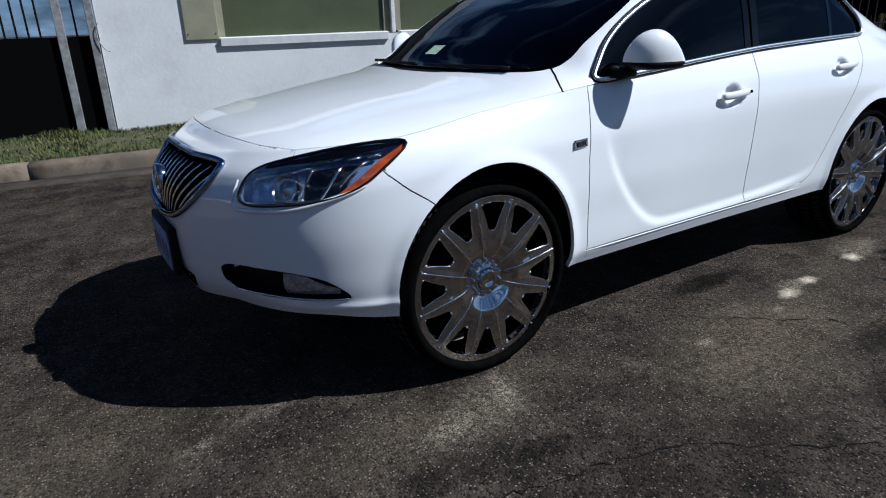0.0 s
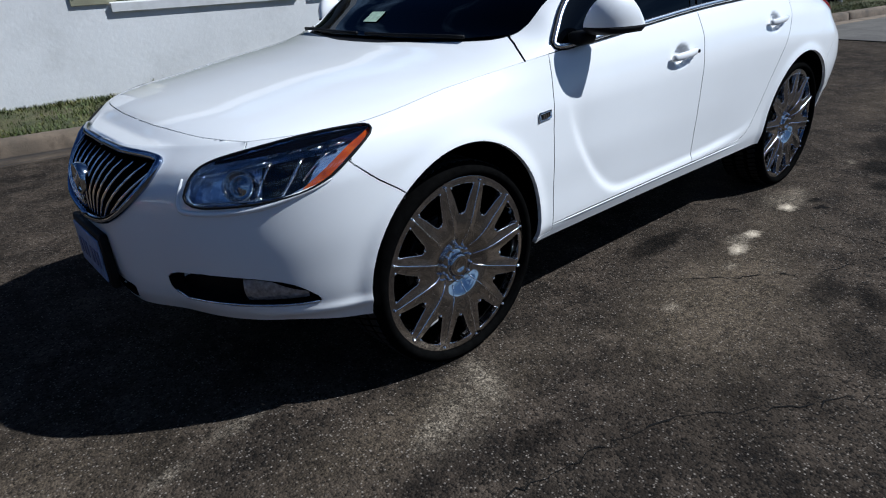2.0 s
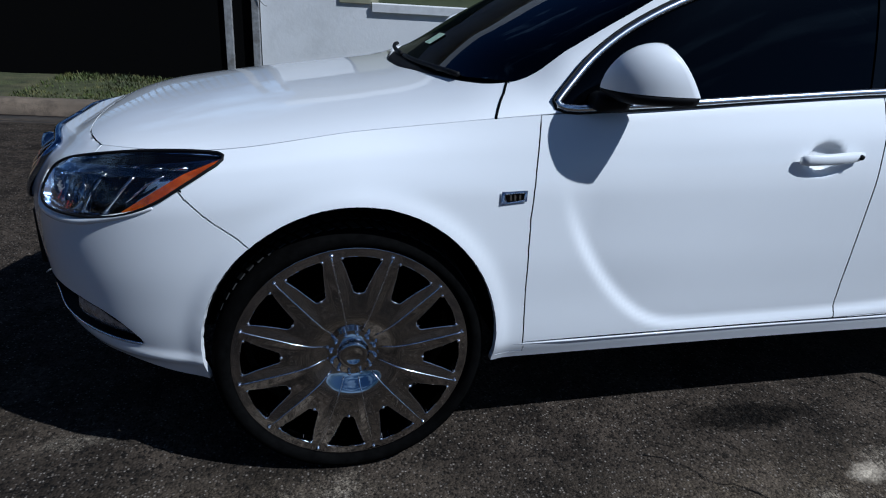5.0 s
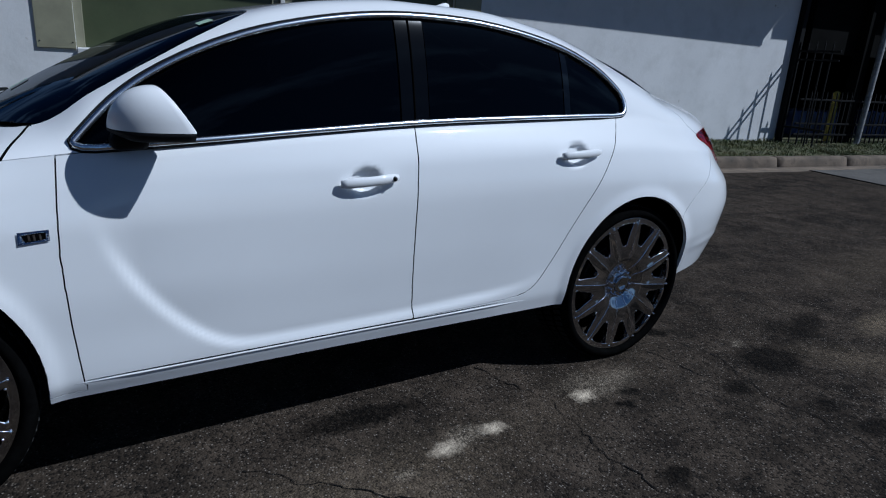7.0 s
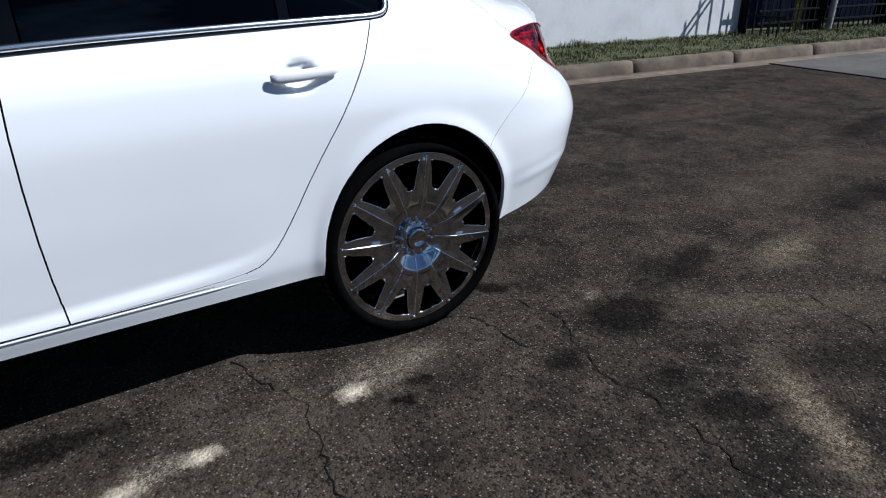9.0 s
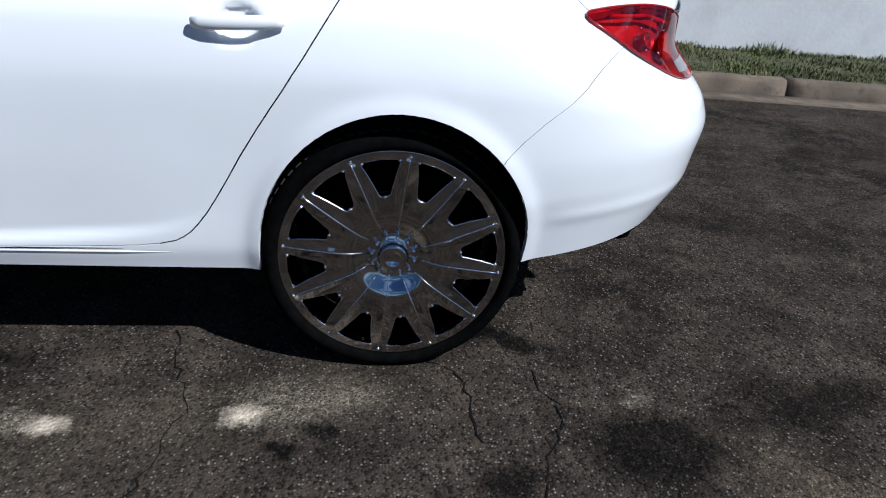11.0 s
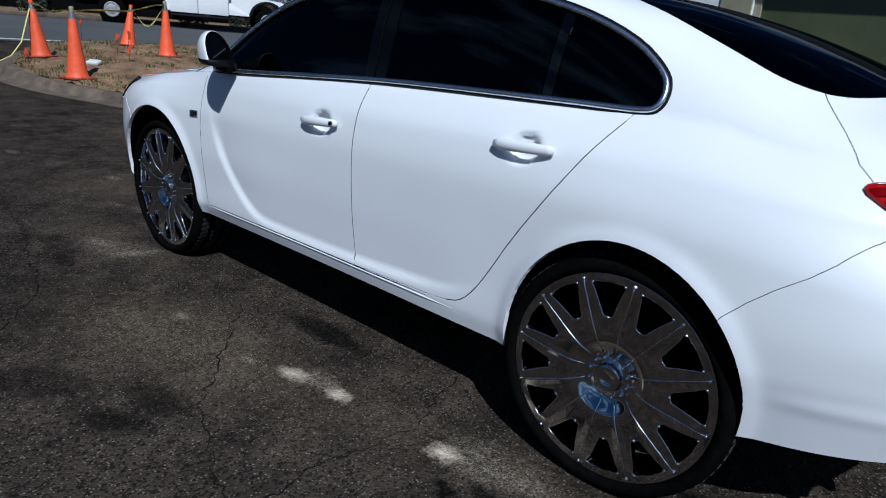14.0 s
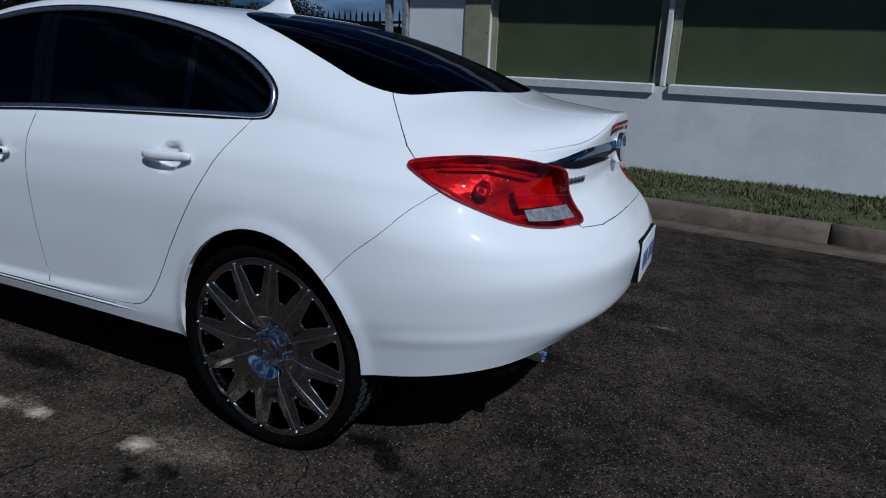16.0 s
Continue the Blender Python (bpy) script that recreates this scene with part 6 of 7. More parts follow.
def wheel(car, x, side):
    """An oversized chrome wheel: thin tyre, dished face with twelve windows and ridged spokes."""
    hub = empty("wheel")
    hub.parent = car
    hub.location = (x, side * HUB_W, HUB_Z)
    if side > 0:
        hub.rotation_euler = (0, 0, math.pi)
    hub["label"] = "large chrome wheel with a thin tyre"
    # local: y = -0 is the face, +y goes inwards
    R = HUB_Z + 0.001
    bm = bmesh.new()
    lathe(bm, [(0.328, 0.008), (0.336, -0.010), (0.350, -0.014), (0.364, -0.008), (R - 0.004, 0.006), (R, 0.020), (R, 0.075), (R - 0.006, 0.078), (R - 0.006, 0.086), (R, 0.089), (R, 0.150), (R - 0.006, 0.153),
               (R - 0.006, 0.161), (R, 0.164), (R, 0.225), (R - 0.006, 0.240), (0.355, 0.252), (0.33, 0.245)], n=96)
    tyre = part("tyre", bm, RUBBER, hub, "thin black tyre")
    bm = bmesh.new()
    for k in range(72):
        t = k * math.tau / 72
        for y0, y1 in ((0.022, 0.072), (0.092, 0.148), (0.167, 0.222)):
            m = Matrix.Rotation(-t, 4, "Y") @ Matrix.Translation((R + 0.0006, (y0 + y1) / 2, 0)) @ Matrix.Rotation(radians(22), 4, "X")
            box(bm, (0.005, (y1 - y0) * 0.92, 0.020), (0, 0, 0), None)
            bm.verts.ensure_lookup_table()
            for v in bm.verts[len(bm.verts) - 8:]:
                v.co = m @ v.co
    part("tread", bm, SUNLIT_RUBBER, tyre, flat=True)
    bm = bmesh.new()
    lathe(bm, [(0.322, 0.0045), (0.3275, 0.0035), (0.3305, 0.0045), (0.3325, 0.008), (0.330, 0.014), (0.316, 0.020), (0.310, 0.05), (0.300, 0.13), (0.310, 0.23), (0.33, 0.24)], n=96)
    rim = part("rim", bm, WHEEL_CHROME, hub, "chrome rim")
    rim_face(hub, -9 if x < 1 else 3)
    bm = bmesh.new()
    lathe(bm, [(0.0001, 0.10), (0.165, 0.10), (0.168, 0.103), (0.168, 0.122), (0.165, 0.125), (0.0001, 0.125)], n=48)
    part("brake_disc", bm, STEEL, hub, "dark brake disc")
    bm = bmesh.new()
    lathe(bm, [(0.0001, 0.19), (0.295, 0.19), (0.295, 0.2)], n=32)
    part("backing_plate", bm, VOID, hub)
    bm = bmesh.new()
    lathe(bm, [(0.0001, 0.014), (0.020, 0.014), (0.023, 0.011), (0.030, 0.009), (0.038, 0.010), (0.041, 0.013), (0.042, 0.018), (0.044, 0.026), (0.048, 0.029), (0.078, 0.032)], n=48)
    cap = part("hub_cap", bm, WHEEL_CHROME, hub, "chrome centre cap")
    for k in range(12):
        bm = bmesh.new()
        t = (k + 0.5) * math.tau / 12 + radians(5)
        lathe(bm, [(0.0001, 0.014), (0.003, 0.015), (0.0052, 0.018), (0.0058, 0.024), (0.006, 0.034)], n=10, m=Matrix.Translation((0.063 * math.cos(t), 0, 0.063 * math.sin(t))))
        part("bolt", bm, CHROME, cap)
    return hub


SPOKES = 12
_face = []


def window_outline(half):
    """A window of the wheel face, as (radius, angle): narrow towards the hub, with rounded corners."""
    return rounded([(0.197, -0.24 * half), (0.197, 0.24 * half), (0.207, 0.36 * half), (0.286, 0.66 * half), (0.299, 0.73 * half), (0.305, 0.66 * half),
                    (0.306, 0.0), (0.305, -0.66 * half), (0.299, -0.73 * half), (0.286, -0.66 * half), (0.207, -0.36 * half)], times=1)


def rim_face(hub, turned):
    """The pierced face: one sector cut out and turned round."""
    if not _face:
        half = math.pi / SPOKES
        win = window_outline(half)
        rows = 20
        sheet = grid_sheet(np.linspace(0.070, 0.324, 27), rows, lambda r: -half, lambda r: half)
        cut_line(sheet, win, True)
        keep = [f for f in sheet.faces if not inside((f.calc_center_median().x, f.calc_center_median().y), win)]

        def height(r, t):
            fold = 0.0050 * max(0.0, 1 - (half - abs(t)) / (0.42 * half)) * smooth((r - 0.125) / 0.05) * smooth((0.318 - r) / 0.02)
            dish = 0.027 * smooth((0.136 - r) / 0.076)
            return 0.004 + 0.02 * max(0.0, (r - 0.316)) + dish - fold
        bm = bmesh.new()
        for k in range(SPOKES):
            made = {}
            for f in keep:
                ring = []
                for v in f.verts:
                    if v not in made:
                        r, t = v.co.x, v.co.y
                        q = t + radians(5) + k * 2 * half
                        made[v] = bm.verts.new((r * math.cos(q), height(r, t), r * math.sin(q)))
                    ring.append(made[v])
                bm.faces.new(ring)
        sheet.free()
        bmesh.ops.remove_doubles(bm, verts=bm.verts, dist=0.0003)
        bm.normal_update()
        if sum(f.normal.y for f in bm.faces) > 0:
            bmesh.ops.reverse_faces(bm, faces=bm.faces)
        edges = [e for e in bm.edges if len(e.link_faces) == 1]
        for e in edges:
            e.smooth = False
        got = bmesh.ops.extrude_edge_only(bm, edges=edges)
        for v in [g for g in got["geom"] if isinstance(g, bmesh.types.BMVert)]:
            v.co.y += 0.022
            r, q = math.hypot(v.co.x, v.co.z), math.atan2(v.co.z, v.co.x)
            if 0.18 < r < 0.315:
                mid = radians(5) + round((q - radians(5)) / (2 * half)) * 2 * half
                v.co.x += (0.25 * math.cos(mid) - v.co.x) * 0.10
                v.co.z += (0.25 * math.sin(mid) - v.co.z) * 0.10
        for f in bm.faces:
            f.smooth = True
        data = bpy.data.meshes.new("wheel_face")
        bm.to_mesh(data)
        bm.free()
        data.materials.append(WHEEL_CHROME)
        _face.append(data)
    ob = new("wheel_face", _face[0])
    ob.parent = hub
    ob["label"] = "chrome wheel face with twelve windows"
    ob.rotation_euler = (0, -radians(turned), 0)
    if len(_face) == 1:
        # polished ridge with a rivet at its end, and the bead of a window
        half = math.pi / SPOKES
        bm = bmesh.new()
        tube(bm, [(r, 0.0040 - 0.0050 * smooth((r - 0.125) / 0.05) * smooth((0.318 - r) / 0.02) + 0.027 * smooth((0.136 - r) / 0.076), 0) for r in np.linspace(0.080, 0.318, 15)], 0.0022, n=8)
        got = bmesh.ops.create_uvsphere(bm, u_segments=10, v_segments=6, radius=0.0055)
        bmesh.ops.translate(bm, verts=got["verts"], vec=(0.3150, 0.001, 0))
        for f in {f for v in got["verts"] for f in v.link_faces}:
            f.material_index = 1
        ridge = bpy.data.meshes.new("spoke_ridge")
        for f in bm.faces:
            f.smooth = True
        bm.to_mesh(ridge)
        bm.free()
        ridge.materials.append(RIDGE)
        ridge.materials.append(BRIGHT)
        bm = bmesh.new()
        win = window_outline(half)
        pts = [(r * math.cos(t), 0.006, r * math.sin(t)) for r, t in win]
        tube(bm, pts + pts[:1], 0.0021, n=6, cap=False)
        # balls at the window's corners, added to make sun glints on its edge
        for r, t in ((0.302, 0.66 * half), (0.302, -0.66 * half), (0.197, 0.0)):
            got = bmesh.ops.create_uvsphere(bm, u_segments=8, v_segments=5, radius=0.0048, matrix=Matrix.Translation((r * math.cos(t), 0.004, r * math.sin(t))))
            for f in {f for v in got["verts"] for f in v.link_faces}:
                f.material_index = 1
        bead = bpy.data.meshes.new("window_bead")
        for f in bm.faces:
            f.smooth = True
        bm.to_mesh(bead)
        bm.free()
        bead.materials.append(RIDGE)
        bead.materials.append(BRIGHT)
        _face.extend((ridge, bead))
    for k in range(SPOKES):
        for data, shift in ((_face[1], 0.5), (_face[2], 0.0)):
            piece = new(data.name.split(".")[0], data)
            piece.parent = ob
            piece.rotation_euler = (0, -(radians(5) + (k + shift) * math.tau / SPOKES), 0)
    return ob


build_car()


# ---- fences and gates beside the building ----
def picket_fence(name, a, b, foot, high, label, rails, solid=0.0, spacing=0.125, group=""):
    """An iron fence from a to b (street places), of single pickets on rails; solid: height of a sheet behind them."""
    root = empty(name)
    tagged(root, label, "fence", group=group)
    a, b = Vector((*a, 0)), Vector((*b, 0))
    way = (b - a).normalized()
    n = int((b - a).length / spacing)
    data = None
    turn = Matrix.Rotation(math.atan2(way.y, way.x), 4, "Z")
    for k in range(1, n):
        p = a + way * spacing * k
        if data is None:
            bm = bmesh.new()
            box(bm, (0.020, 0.020, high - 0.10), (0, 0, (high - 0.10) / 2 + 0.04))
            tip = bmesh.ops.create_cone(bm, segments=4, radius1=0.016, radius2=0.001, depth=0.09, matrix=Matrix.Translation((0, 0, high - 0.015)) @ Matrix.Rotation(radians(45), 4, "Z"))
            data = bpy.data.meshes.new("picket")
            bm.to_mesh(data)
            bm.free()
            data.materials.append(BLACK_IRON)
        ob = new("picket", data)
        ob.parent = root
        ob.matrix_world = STREET @ Matrix.Translation((p.x, p.y, foot)) @ turn
    for z in rails:
        bm = bmesh.new()
        box(bm, ((b - a).length, 0.034, 0.034), (0, 0, 0), None, 0.004)
        bm.transform(Matrix.Translation(((a.x + b.x) / 2, (a.y + b.y) / 2, foot + z)) @ turn)
        street_part("rail", bm, BLACK_IRON, root, flat=True)
    if solid:
        bm = bmesh.new()
        box(bm, ((b - a).length, 0.012, solid), (0, -0.03, 0), None, 0.002)
        bm.transform(Matrix.Translation(((a.x + b.x) / 2, (a.y + b.y) / 2, foot + solid / 2 + 0.02)) @ turn)
        street_part("sheet", bm, VOID, root, "black sheet", flat=True)
    return root


def post(name, p, q, foot, high, radius, mat, label, group="", square=False, lean=0.0):
    bm = bmesh.new()
    if square:
        box(bm, (radius * 2, radius * 2, high), (0, 0, high / 2), None, 0.006)
    else:
        lathe(bm, [(radius, 0.0), (radius, high - 0.02), (radius * 0.9, high), (0.001, high + radius * 0.5)], n=16, m=Matrix.Rotation(radians(90), 4, "X"))
    bm.transform(STREET @ Matrix.Translation((p, q, foot)) @ Matrix.Rotation(lean, 4, "Y"))
    return tagged(finish(name, bm, mat, flat=square), label, "post", group=group)


post("gate_post", -1.66, WALL_N + 0.02, 0.1, 2.5, 0.045, GALV, "weathered galvanised gate post on the grass", "gate posts", True)
post("gate_post", -1.335, WALL_N - 0.01, 0.1, 2.5, 0.042, GALV, "weathered galvanised gate post against the wall", "gate posts", True)
picket_fence("side_gate", (-1.62, WALL_N + 0.06), (-1.36, WALL_N + 0.06), 0.14, 1.9, "black iron gate leaf with a dark sheet", (0.12, 1.12, 1.75), 1.12, 0.115)
picket_fence("iron_fence", (-9.0, WALL_N + 0.10), (-1.70, WALL_N + 0.06), 0.14, 1.9, "black iron picket fence with a dark sheet below", (0.12, 1.12, 1.75), 1.12, 0.115, "iron fences")
bm = bmesh.new()
tube(bm, [(-1.30 + 0.035 * math.cos(t) + 0.012 * t, WALL_N - 0.075, 1.42 - 0.05 * t + 0.05 * math.sin(t)) for t in np.linspace(0, 7, 30)], 0.006, n=6)
tagged(street_part("gate_chain", bm, GALV), "loop of old chain on the gate post", "chain")
# far end: a stub fence from the corner, a run along the pavement, and a dark shelter behind
picket_fence("stub_fence", (11.60, 5.0), (11.60, WALL_N + 0.1), 0.14, 1.85, "short black iron fence at the wall's corner", (0.35, 1.55, 1.70), 0, 0.16, "iron fences")
post("corner_post", 11.60, WALL_N - 0.06, 0.1, 2.9, 0.05, BLACK_IRON, "black square corner post", "", True)
post("corner_downpipe", 11.575, WALL_N + 0.10, 0.1, 2.9, 0.03, TRIM_WHITE, "white downpipe at the wall's end")
picket_fence("iron_fence", (11.65, 5.62), (22.0, 5.62), 0.14, 1.0, "low black iron fence with flat rails", (0.22, 0.42, 0.86), 0, 0.14, "iron fences")
for p, r in ((13.35, 0.055), (15.25, 0.055), (18.2, 0.05)):
    post("shelter_post", p, 5.52, 0.1, 3.0, r, GALV, "grey shelter post standing in the grass", "shelter posts", False, radians(2))
    post("shelter_post", p - 0.16, 5.72, 0.1, 3.0, 0.10, SHADE_BLACK, "dark square shelter post", "dark shelter posts", True)
post("bollard", 13.0, 5.9, 0.1, 1.05, 0.06, YELLOW_PAINT, "faded yellow steel bollard")
# every shelter part carries the shade inside as near-black colour
shelter = empty("shelter")
tagged(shelter, "open flat-roofed shelter behind the fence, its shade painted near-black", "shelter")
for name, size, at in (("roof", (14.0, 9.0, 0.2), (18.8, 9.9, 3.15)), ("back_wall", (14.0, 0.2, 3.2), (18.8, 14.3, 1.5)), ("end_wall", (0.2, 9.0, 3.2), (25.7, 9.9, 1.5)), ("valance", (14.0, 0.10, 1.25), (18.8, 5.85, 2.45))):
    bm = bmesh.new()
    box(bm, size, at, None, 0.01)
    street_part(name, bm, SHADE_BLACK, shelter, flat=True)
# ribbed boxes stand in for a blue car and pale things in the shade
for p, q, sx, sz, mat, label in ((12.35, 8.2, 0.7, 0.75, TRIM_WHITE, "white crate in the shade"), (14.4, 7.6, 1.7, 0.55, BLUE_PANEL, "ribbed blue box standing in for a car in the shade"), (16.9, 7.4, 2.6, 0.6, BLUE_PANEL, "ribbed blue box standing in for a car in the shade")):
    bm = bmesh.new()
    box(bm, (sx, 0.9, sz), (p, q, 0.14 + sz / 2), None, 0.03)
    ob = tagged(street_part("bin" if mat is BLUE_PANEL else "crate", bm, mat, flat=True), label, "bin" if mat is BLUE_PANEL else "crate", group="bins in the shelter" if mat is BLUE_PANEL else "")
    for k in range(5):
        bm = bmesh.new()
        box(bm, (0.03, 0.94, sz * 0.9), (p - sx * 0.4 + k * sx / 5.0, q, 0.14 + sz / 2), None, 0.004)
        street_part("rib", bm, mat, ob, flat=True)


# ---- planted island with cones, and the road beyond ----
ISLAND = rounded([(-3.9, 2.15), (-4.9, 1.78), (-5.68, 1.44), (-6.34, 1.16), (-6.99, 0.90), (-7.74, 0.76), (-8.5, 0.76), (-9.3, 1.0), (-10.2, 1.5), (-11.9, 2.4), (-12.3, 4.2), (-12.2, 7.5), (-9.0, 8.6), (-4.0, 7.6), (-3.1, 4.2), (-3.2, 2.7)], times=2)


def mound(x, y):
    """Dug soil heaped within the kerb."""
    d = min(math.hypot(x - a, y - b) for a, b in dense(ISLAND, 0.3, True))
    heap = 0.17 * math.exp(-(((x + 9.4) / 2.2) ** 2 + ((y - 3.2) / 1.9) ** 2)) + 0.08 * math.exp(-(((x + 7.0) / 1.3) ** 2 + ((y - 2.4) / 1.0) ** 2))
    rough = 0.07 * noise.noise((x * 1.3, y * 1.3, 0)) + 0.045 * noise.noise((x * 3.6, y * 3.6, 3))
    return ground_z(x, y) + 0.13 + (heap + rough) * smooth(d / 0.7) * 1.0


def island():
    bm = bmesh.new()
    xs, ys = np.arange(-12.5, -3.0, 0.16), np.arange(0.5, 8.8, 0.16)
    grid = {}
    for i, x in enumerate(xs):
        for j, y in enumerate(ys):
            if inside((x, y), ISLAND):
                grid[i, j] = bm.verts.new((x, y, mound(x, y)))
    for (i, j), v in list(grid.items()):
        q = [grid.get(k) for k in ((i, j), (i + 1, j), (i + 1, j + 1), (i, j + 1))]
        if all(q):
            bm.faces.new(q)
    tagged(finish("island_soil", bm, SOIL), "heaped bare soil inside a kerbed island", "soil", kind="structure")
    bm = bmesh.new()
    prof = [(-0.30, 0.006), (-0.10, 0.012), (-0.06, 0.02), (-0.035, 0.09), (0.0, 0.125), (0.05, 0.137), (0.11, 0.137), (0.15, 0.11), (0.30, 0.10)]
    pts = dense(ISLAND, 0.35, True)
    rings = []
    for k, (x, y) in enumerate(pts):
        (x0, y0), (x1, y1) = pts[k - 1], pts[(k + 1) % len(pts)]
        t = Vector((x1 - x0, y1 - y0, 0)).normalized()
        inn = Vector((-t.y, t.x, 0))
        if not inside((x + inn.x * 0.3, y + inn.y * 0.3), ISLAND):
            inn = -inn
        rings.append([bm.verts.new((x + inn.x * w, y + inn.y * w, ground_z(x, y) + h)) for w, h in prof])
    for a, b in zip(rings, rings[1:] + rings[:1]):
        for k in range(len(prof) - 1):
            bm.faces.new((a[k], a[k + 1], b[k + 1], b[k]))
    bmesh.ops.recalc_face_normals(bm, faces=bm.faces)
    tagged(finish("island_kerb", bm, CONCRETE), "rounded concrete kerb and gutter of the island", "kerb", kind="structure")
    rnd = random.Random(11)
    verts, faces = [], []
    for _ in range(30000):
        x, y = rnd.uniform(-12, -4), rnd.uniform(0.7, 8)
        if not inside((x, y), ISLAND):
            continue
        edge = min(math.hypot(x - a, y - b) for a, b in dense(ISLAND, 0.5, True))
        keep = smooth((0.55 - edge) / 0.4) + 1.2 * smooth((noise.noise((x * 1.6, y * 1.6, 9)) - 0.02) / 0.20)
        if rnd.random() > keep or edge < 0.15:
            continue
        z, h, t = mound(x, y) - 0.02, rnd.uniform(0.03, 0.09), rnd.uniform(0, math.tau)
        k, w = len(verts), rnd.uniform(0.006, 0.014)
        dx, dy = math.cos(t), math.sin(t)
        verts += [(x - dy * w, y + dx * w, z), (x + dy * w, y - dx * w, z), (x + dx * h * 0.6, y + dy * h * 0.6, z + h)]
        faces.append((k, k + 1, k + 2))
    data = bpy.data.meshes.new("island_weeds")
    data.from_pydata(verts, [], faces)
    data.materials.append(GRASS)
    tagged(new("island_weeds", data), "dry weeds and tufts on the heaped soil", "weeds", kind="stuff")


def cone(x, y, lean=0.0, turn=0.0, label="", high=1.02):
    root = empty("traffic_cone")
    tagged(root, label, "traffic cone", group="cones round the dug soil")
    rot = Matrix.Rotation(radians(90), 4, "X")
    bm = bmesh.new()
    lathe(bm, [(0.165, 0.035), (0.150, 0.06), (0.135, 0.12), (0.088, 0.5 * high), (0.048, 0.86 * high), (0.044, 0.875 * high), (0.030, 0.88 * high)], n=28, m=rot)
    part("body", bm, ORANGE, root)
    bm = bmesh.new()
    lathe(bm, [(0.052, 0.80 * high), (0.050, 0.865 * high), (0.034, 0.90 * high), (0.030, 0.93 * high)], n=20, m=rot)
    part("collar", bm, GREY_TAPE, root, "grey tape round the neck")
    bm = bmesh.new()
    lathe(bm, [(0.028, 0.90 * high), (0.032, 0.93 * high), (0.034, 0.975 * high), (0.030, high), (0.001, high + 0.004)], n=18, m=rot)
    part("knob", bm, PALE_BOARD if lean == 0 else ORANGE, root)
    bm = bmesh.new()
    box(bm, (0.37, 0.37, 0.035), (0, 0, 0.018), None, 0.015)
    part("foot", bm, CONE_FOOT, root, "dusty square foot")
    root.matrix_world = Matrix.Translation((x, y, mound(x, y) - 0.01)) @ Matrix.Rotation(radians(turn), 4, "Z") @ Matrix.Rotation(radians(lean), 4, "Y")
    return root.matrix_world @ Vector((0, 0, high * 0.93))


island()
knobs = [cone(-7.09, 1.30, 0, 20, "tall orange traffic cone with grey tape on bare soil"), cone(-9.11, 3.69, 0, 5, "tall orange traffic cone at the mound's far side"),
         cone(-9.0, 1.45, -5, 40, "tall orange traffic cone leaning near the kerb", 0.92), cone(-10.96, 3.75, 9, 100, "tall orange traffic cone leaning on the mound", 0.85)]
for a, b, sag in ((2, 0, 0.04), (0, 1, 0.03), (1, 3, 0.35)):
    bm = bmesh.new()
    p, q = knobs[a], knobs[b]
    pts = [p.lerp(q, t) - Vector((0, 0, sag * math.sin(math.pi * t))) + Vector((0, 0, 0.02 * math.sin(9 * t))) for t in np.linspace(0, 1, 24)]
    prev = None
    for k, c in enumerate(pts):
        tw = 1.2 * math.sin(k * 0.5 + a)
        u = Vector((0.2 * math.sin(tw), 0.2 * math.sin(tw), math.cos(tw))).normalized() * 0.014
        pair = bm.verts.new(c + u), bm.verts.new(c - u)
        if prev:
            bm.faces.new((prev[0], prev[1], pair[1], pair[0]))
        prev = pair
    bmesh.ops.solidify(bm, geom=bm.faces[:], thickness=0.002)
    tagged(finish("caution_tape", bm, TAPE), "yellow caution tape tied between the cones", "tape", group="lengths of caution tape")
bm = bmesh.new()
p = knobs[2]
tube(bm, [p, p + Vector((0.1, -0.12, -0.25)), p + Vector((0.25, -0.28, -0.6)), p + Vector((0.45, -0.5, -0.80)), p + Vector((0.8, -0.9, -0.93))], 0.013, n=6, flat=0.15)
tagged(finish("tape_end", bm, TAPE), "loose end of yellow tape on the soil", "tape", group="lengths of caution tape")
for x, y, h in ((-8.3, 2.6, 0.22), (-9.0, 2.7, 0.30), (-9.9, 3.3, 0.25), (-13.0, 3.6, 0.45), (-9.1, 1.25, 0.12)):
    root = empty("marker_flag")
    tagged(root, "small orange marker flag stuck in the ground", "flag", group="marker flags")
    z = (mound(x, y) if inside((x, y), ISLAND) else ground_z(x, y)) - 0.02
    bm = bmesh.new()
    tube(bm, [(x, y, z), (x + 0.01, y, z + h + 0.05)], 0.004, n=6)
    part("wire", bm, BLACK_IRON, root)
    bm = bmesh.new()
    box(bm, (0.10, 0.006, 0.14), (x + 0.05, y, z + h), Matrix.Rotation(radians(25), 4, "Y"), 0.001)
    bmesh.ops.subdivide_edges(bm, edges=bm.edges[:], cuts=2)
    for v in bm.verts:
        v.co.y += 0.02 * math.sin(v.co.x * 60)
    part("flag", bm, ORANGE, root)
bm = bmesh.new()
box(bm, (0.22, 0.14, 0.07), (-8.15, 1.95, mound(-8.15, 1.95) + 0.03), Matrix.Rotation(0.5, 4, "Z") @ Matrix.Rotation(0.3, 4, "X"), 0.025)
tagged(finish("broken_concrete", bm, TRIM_WHITE), "pale lump of broken concrete on the soil", "rubble")

# far verge of the road: low hedge clumps, posts, a fence and dark trees
FAR_X = -20.0
bm = bmesh.new()
box(bm, (0.35, 160, 0.16), (FAR_X, 20, ground_z(FAR_X, 0) + 0.06), None, 0.03)
tagged(finish("far_kerb", bm, CONCRETE), "concrete kerb on the far side of the road", "kerb", kind="structure")
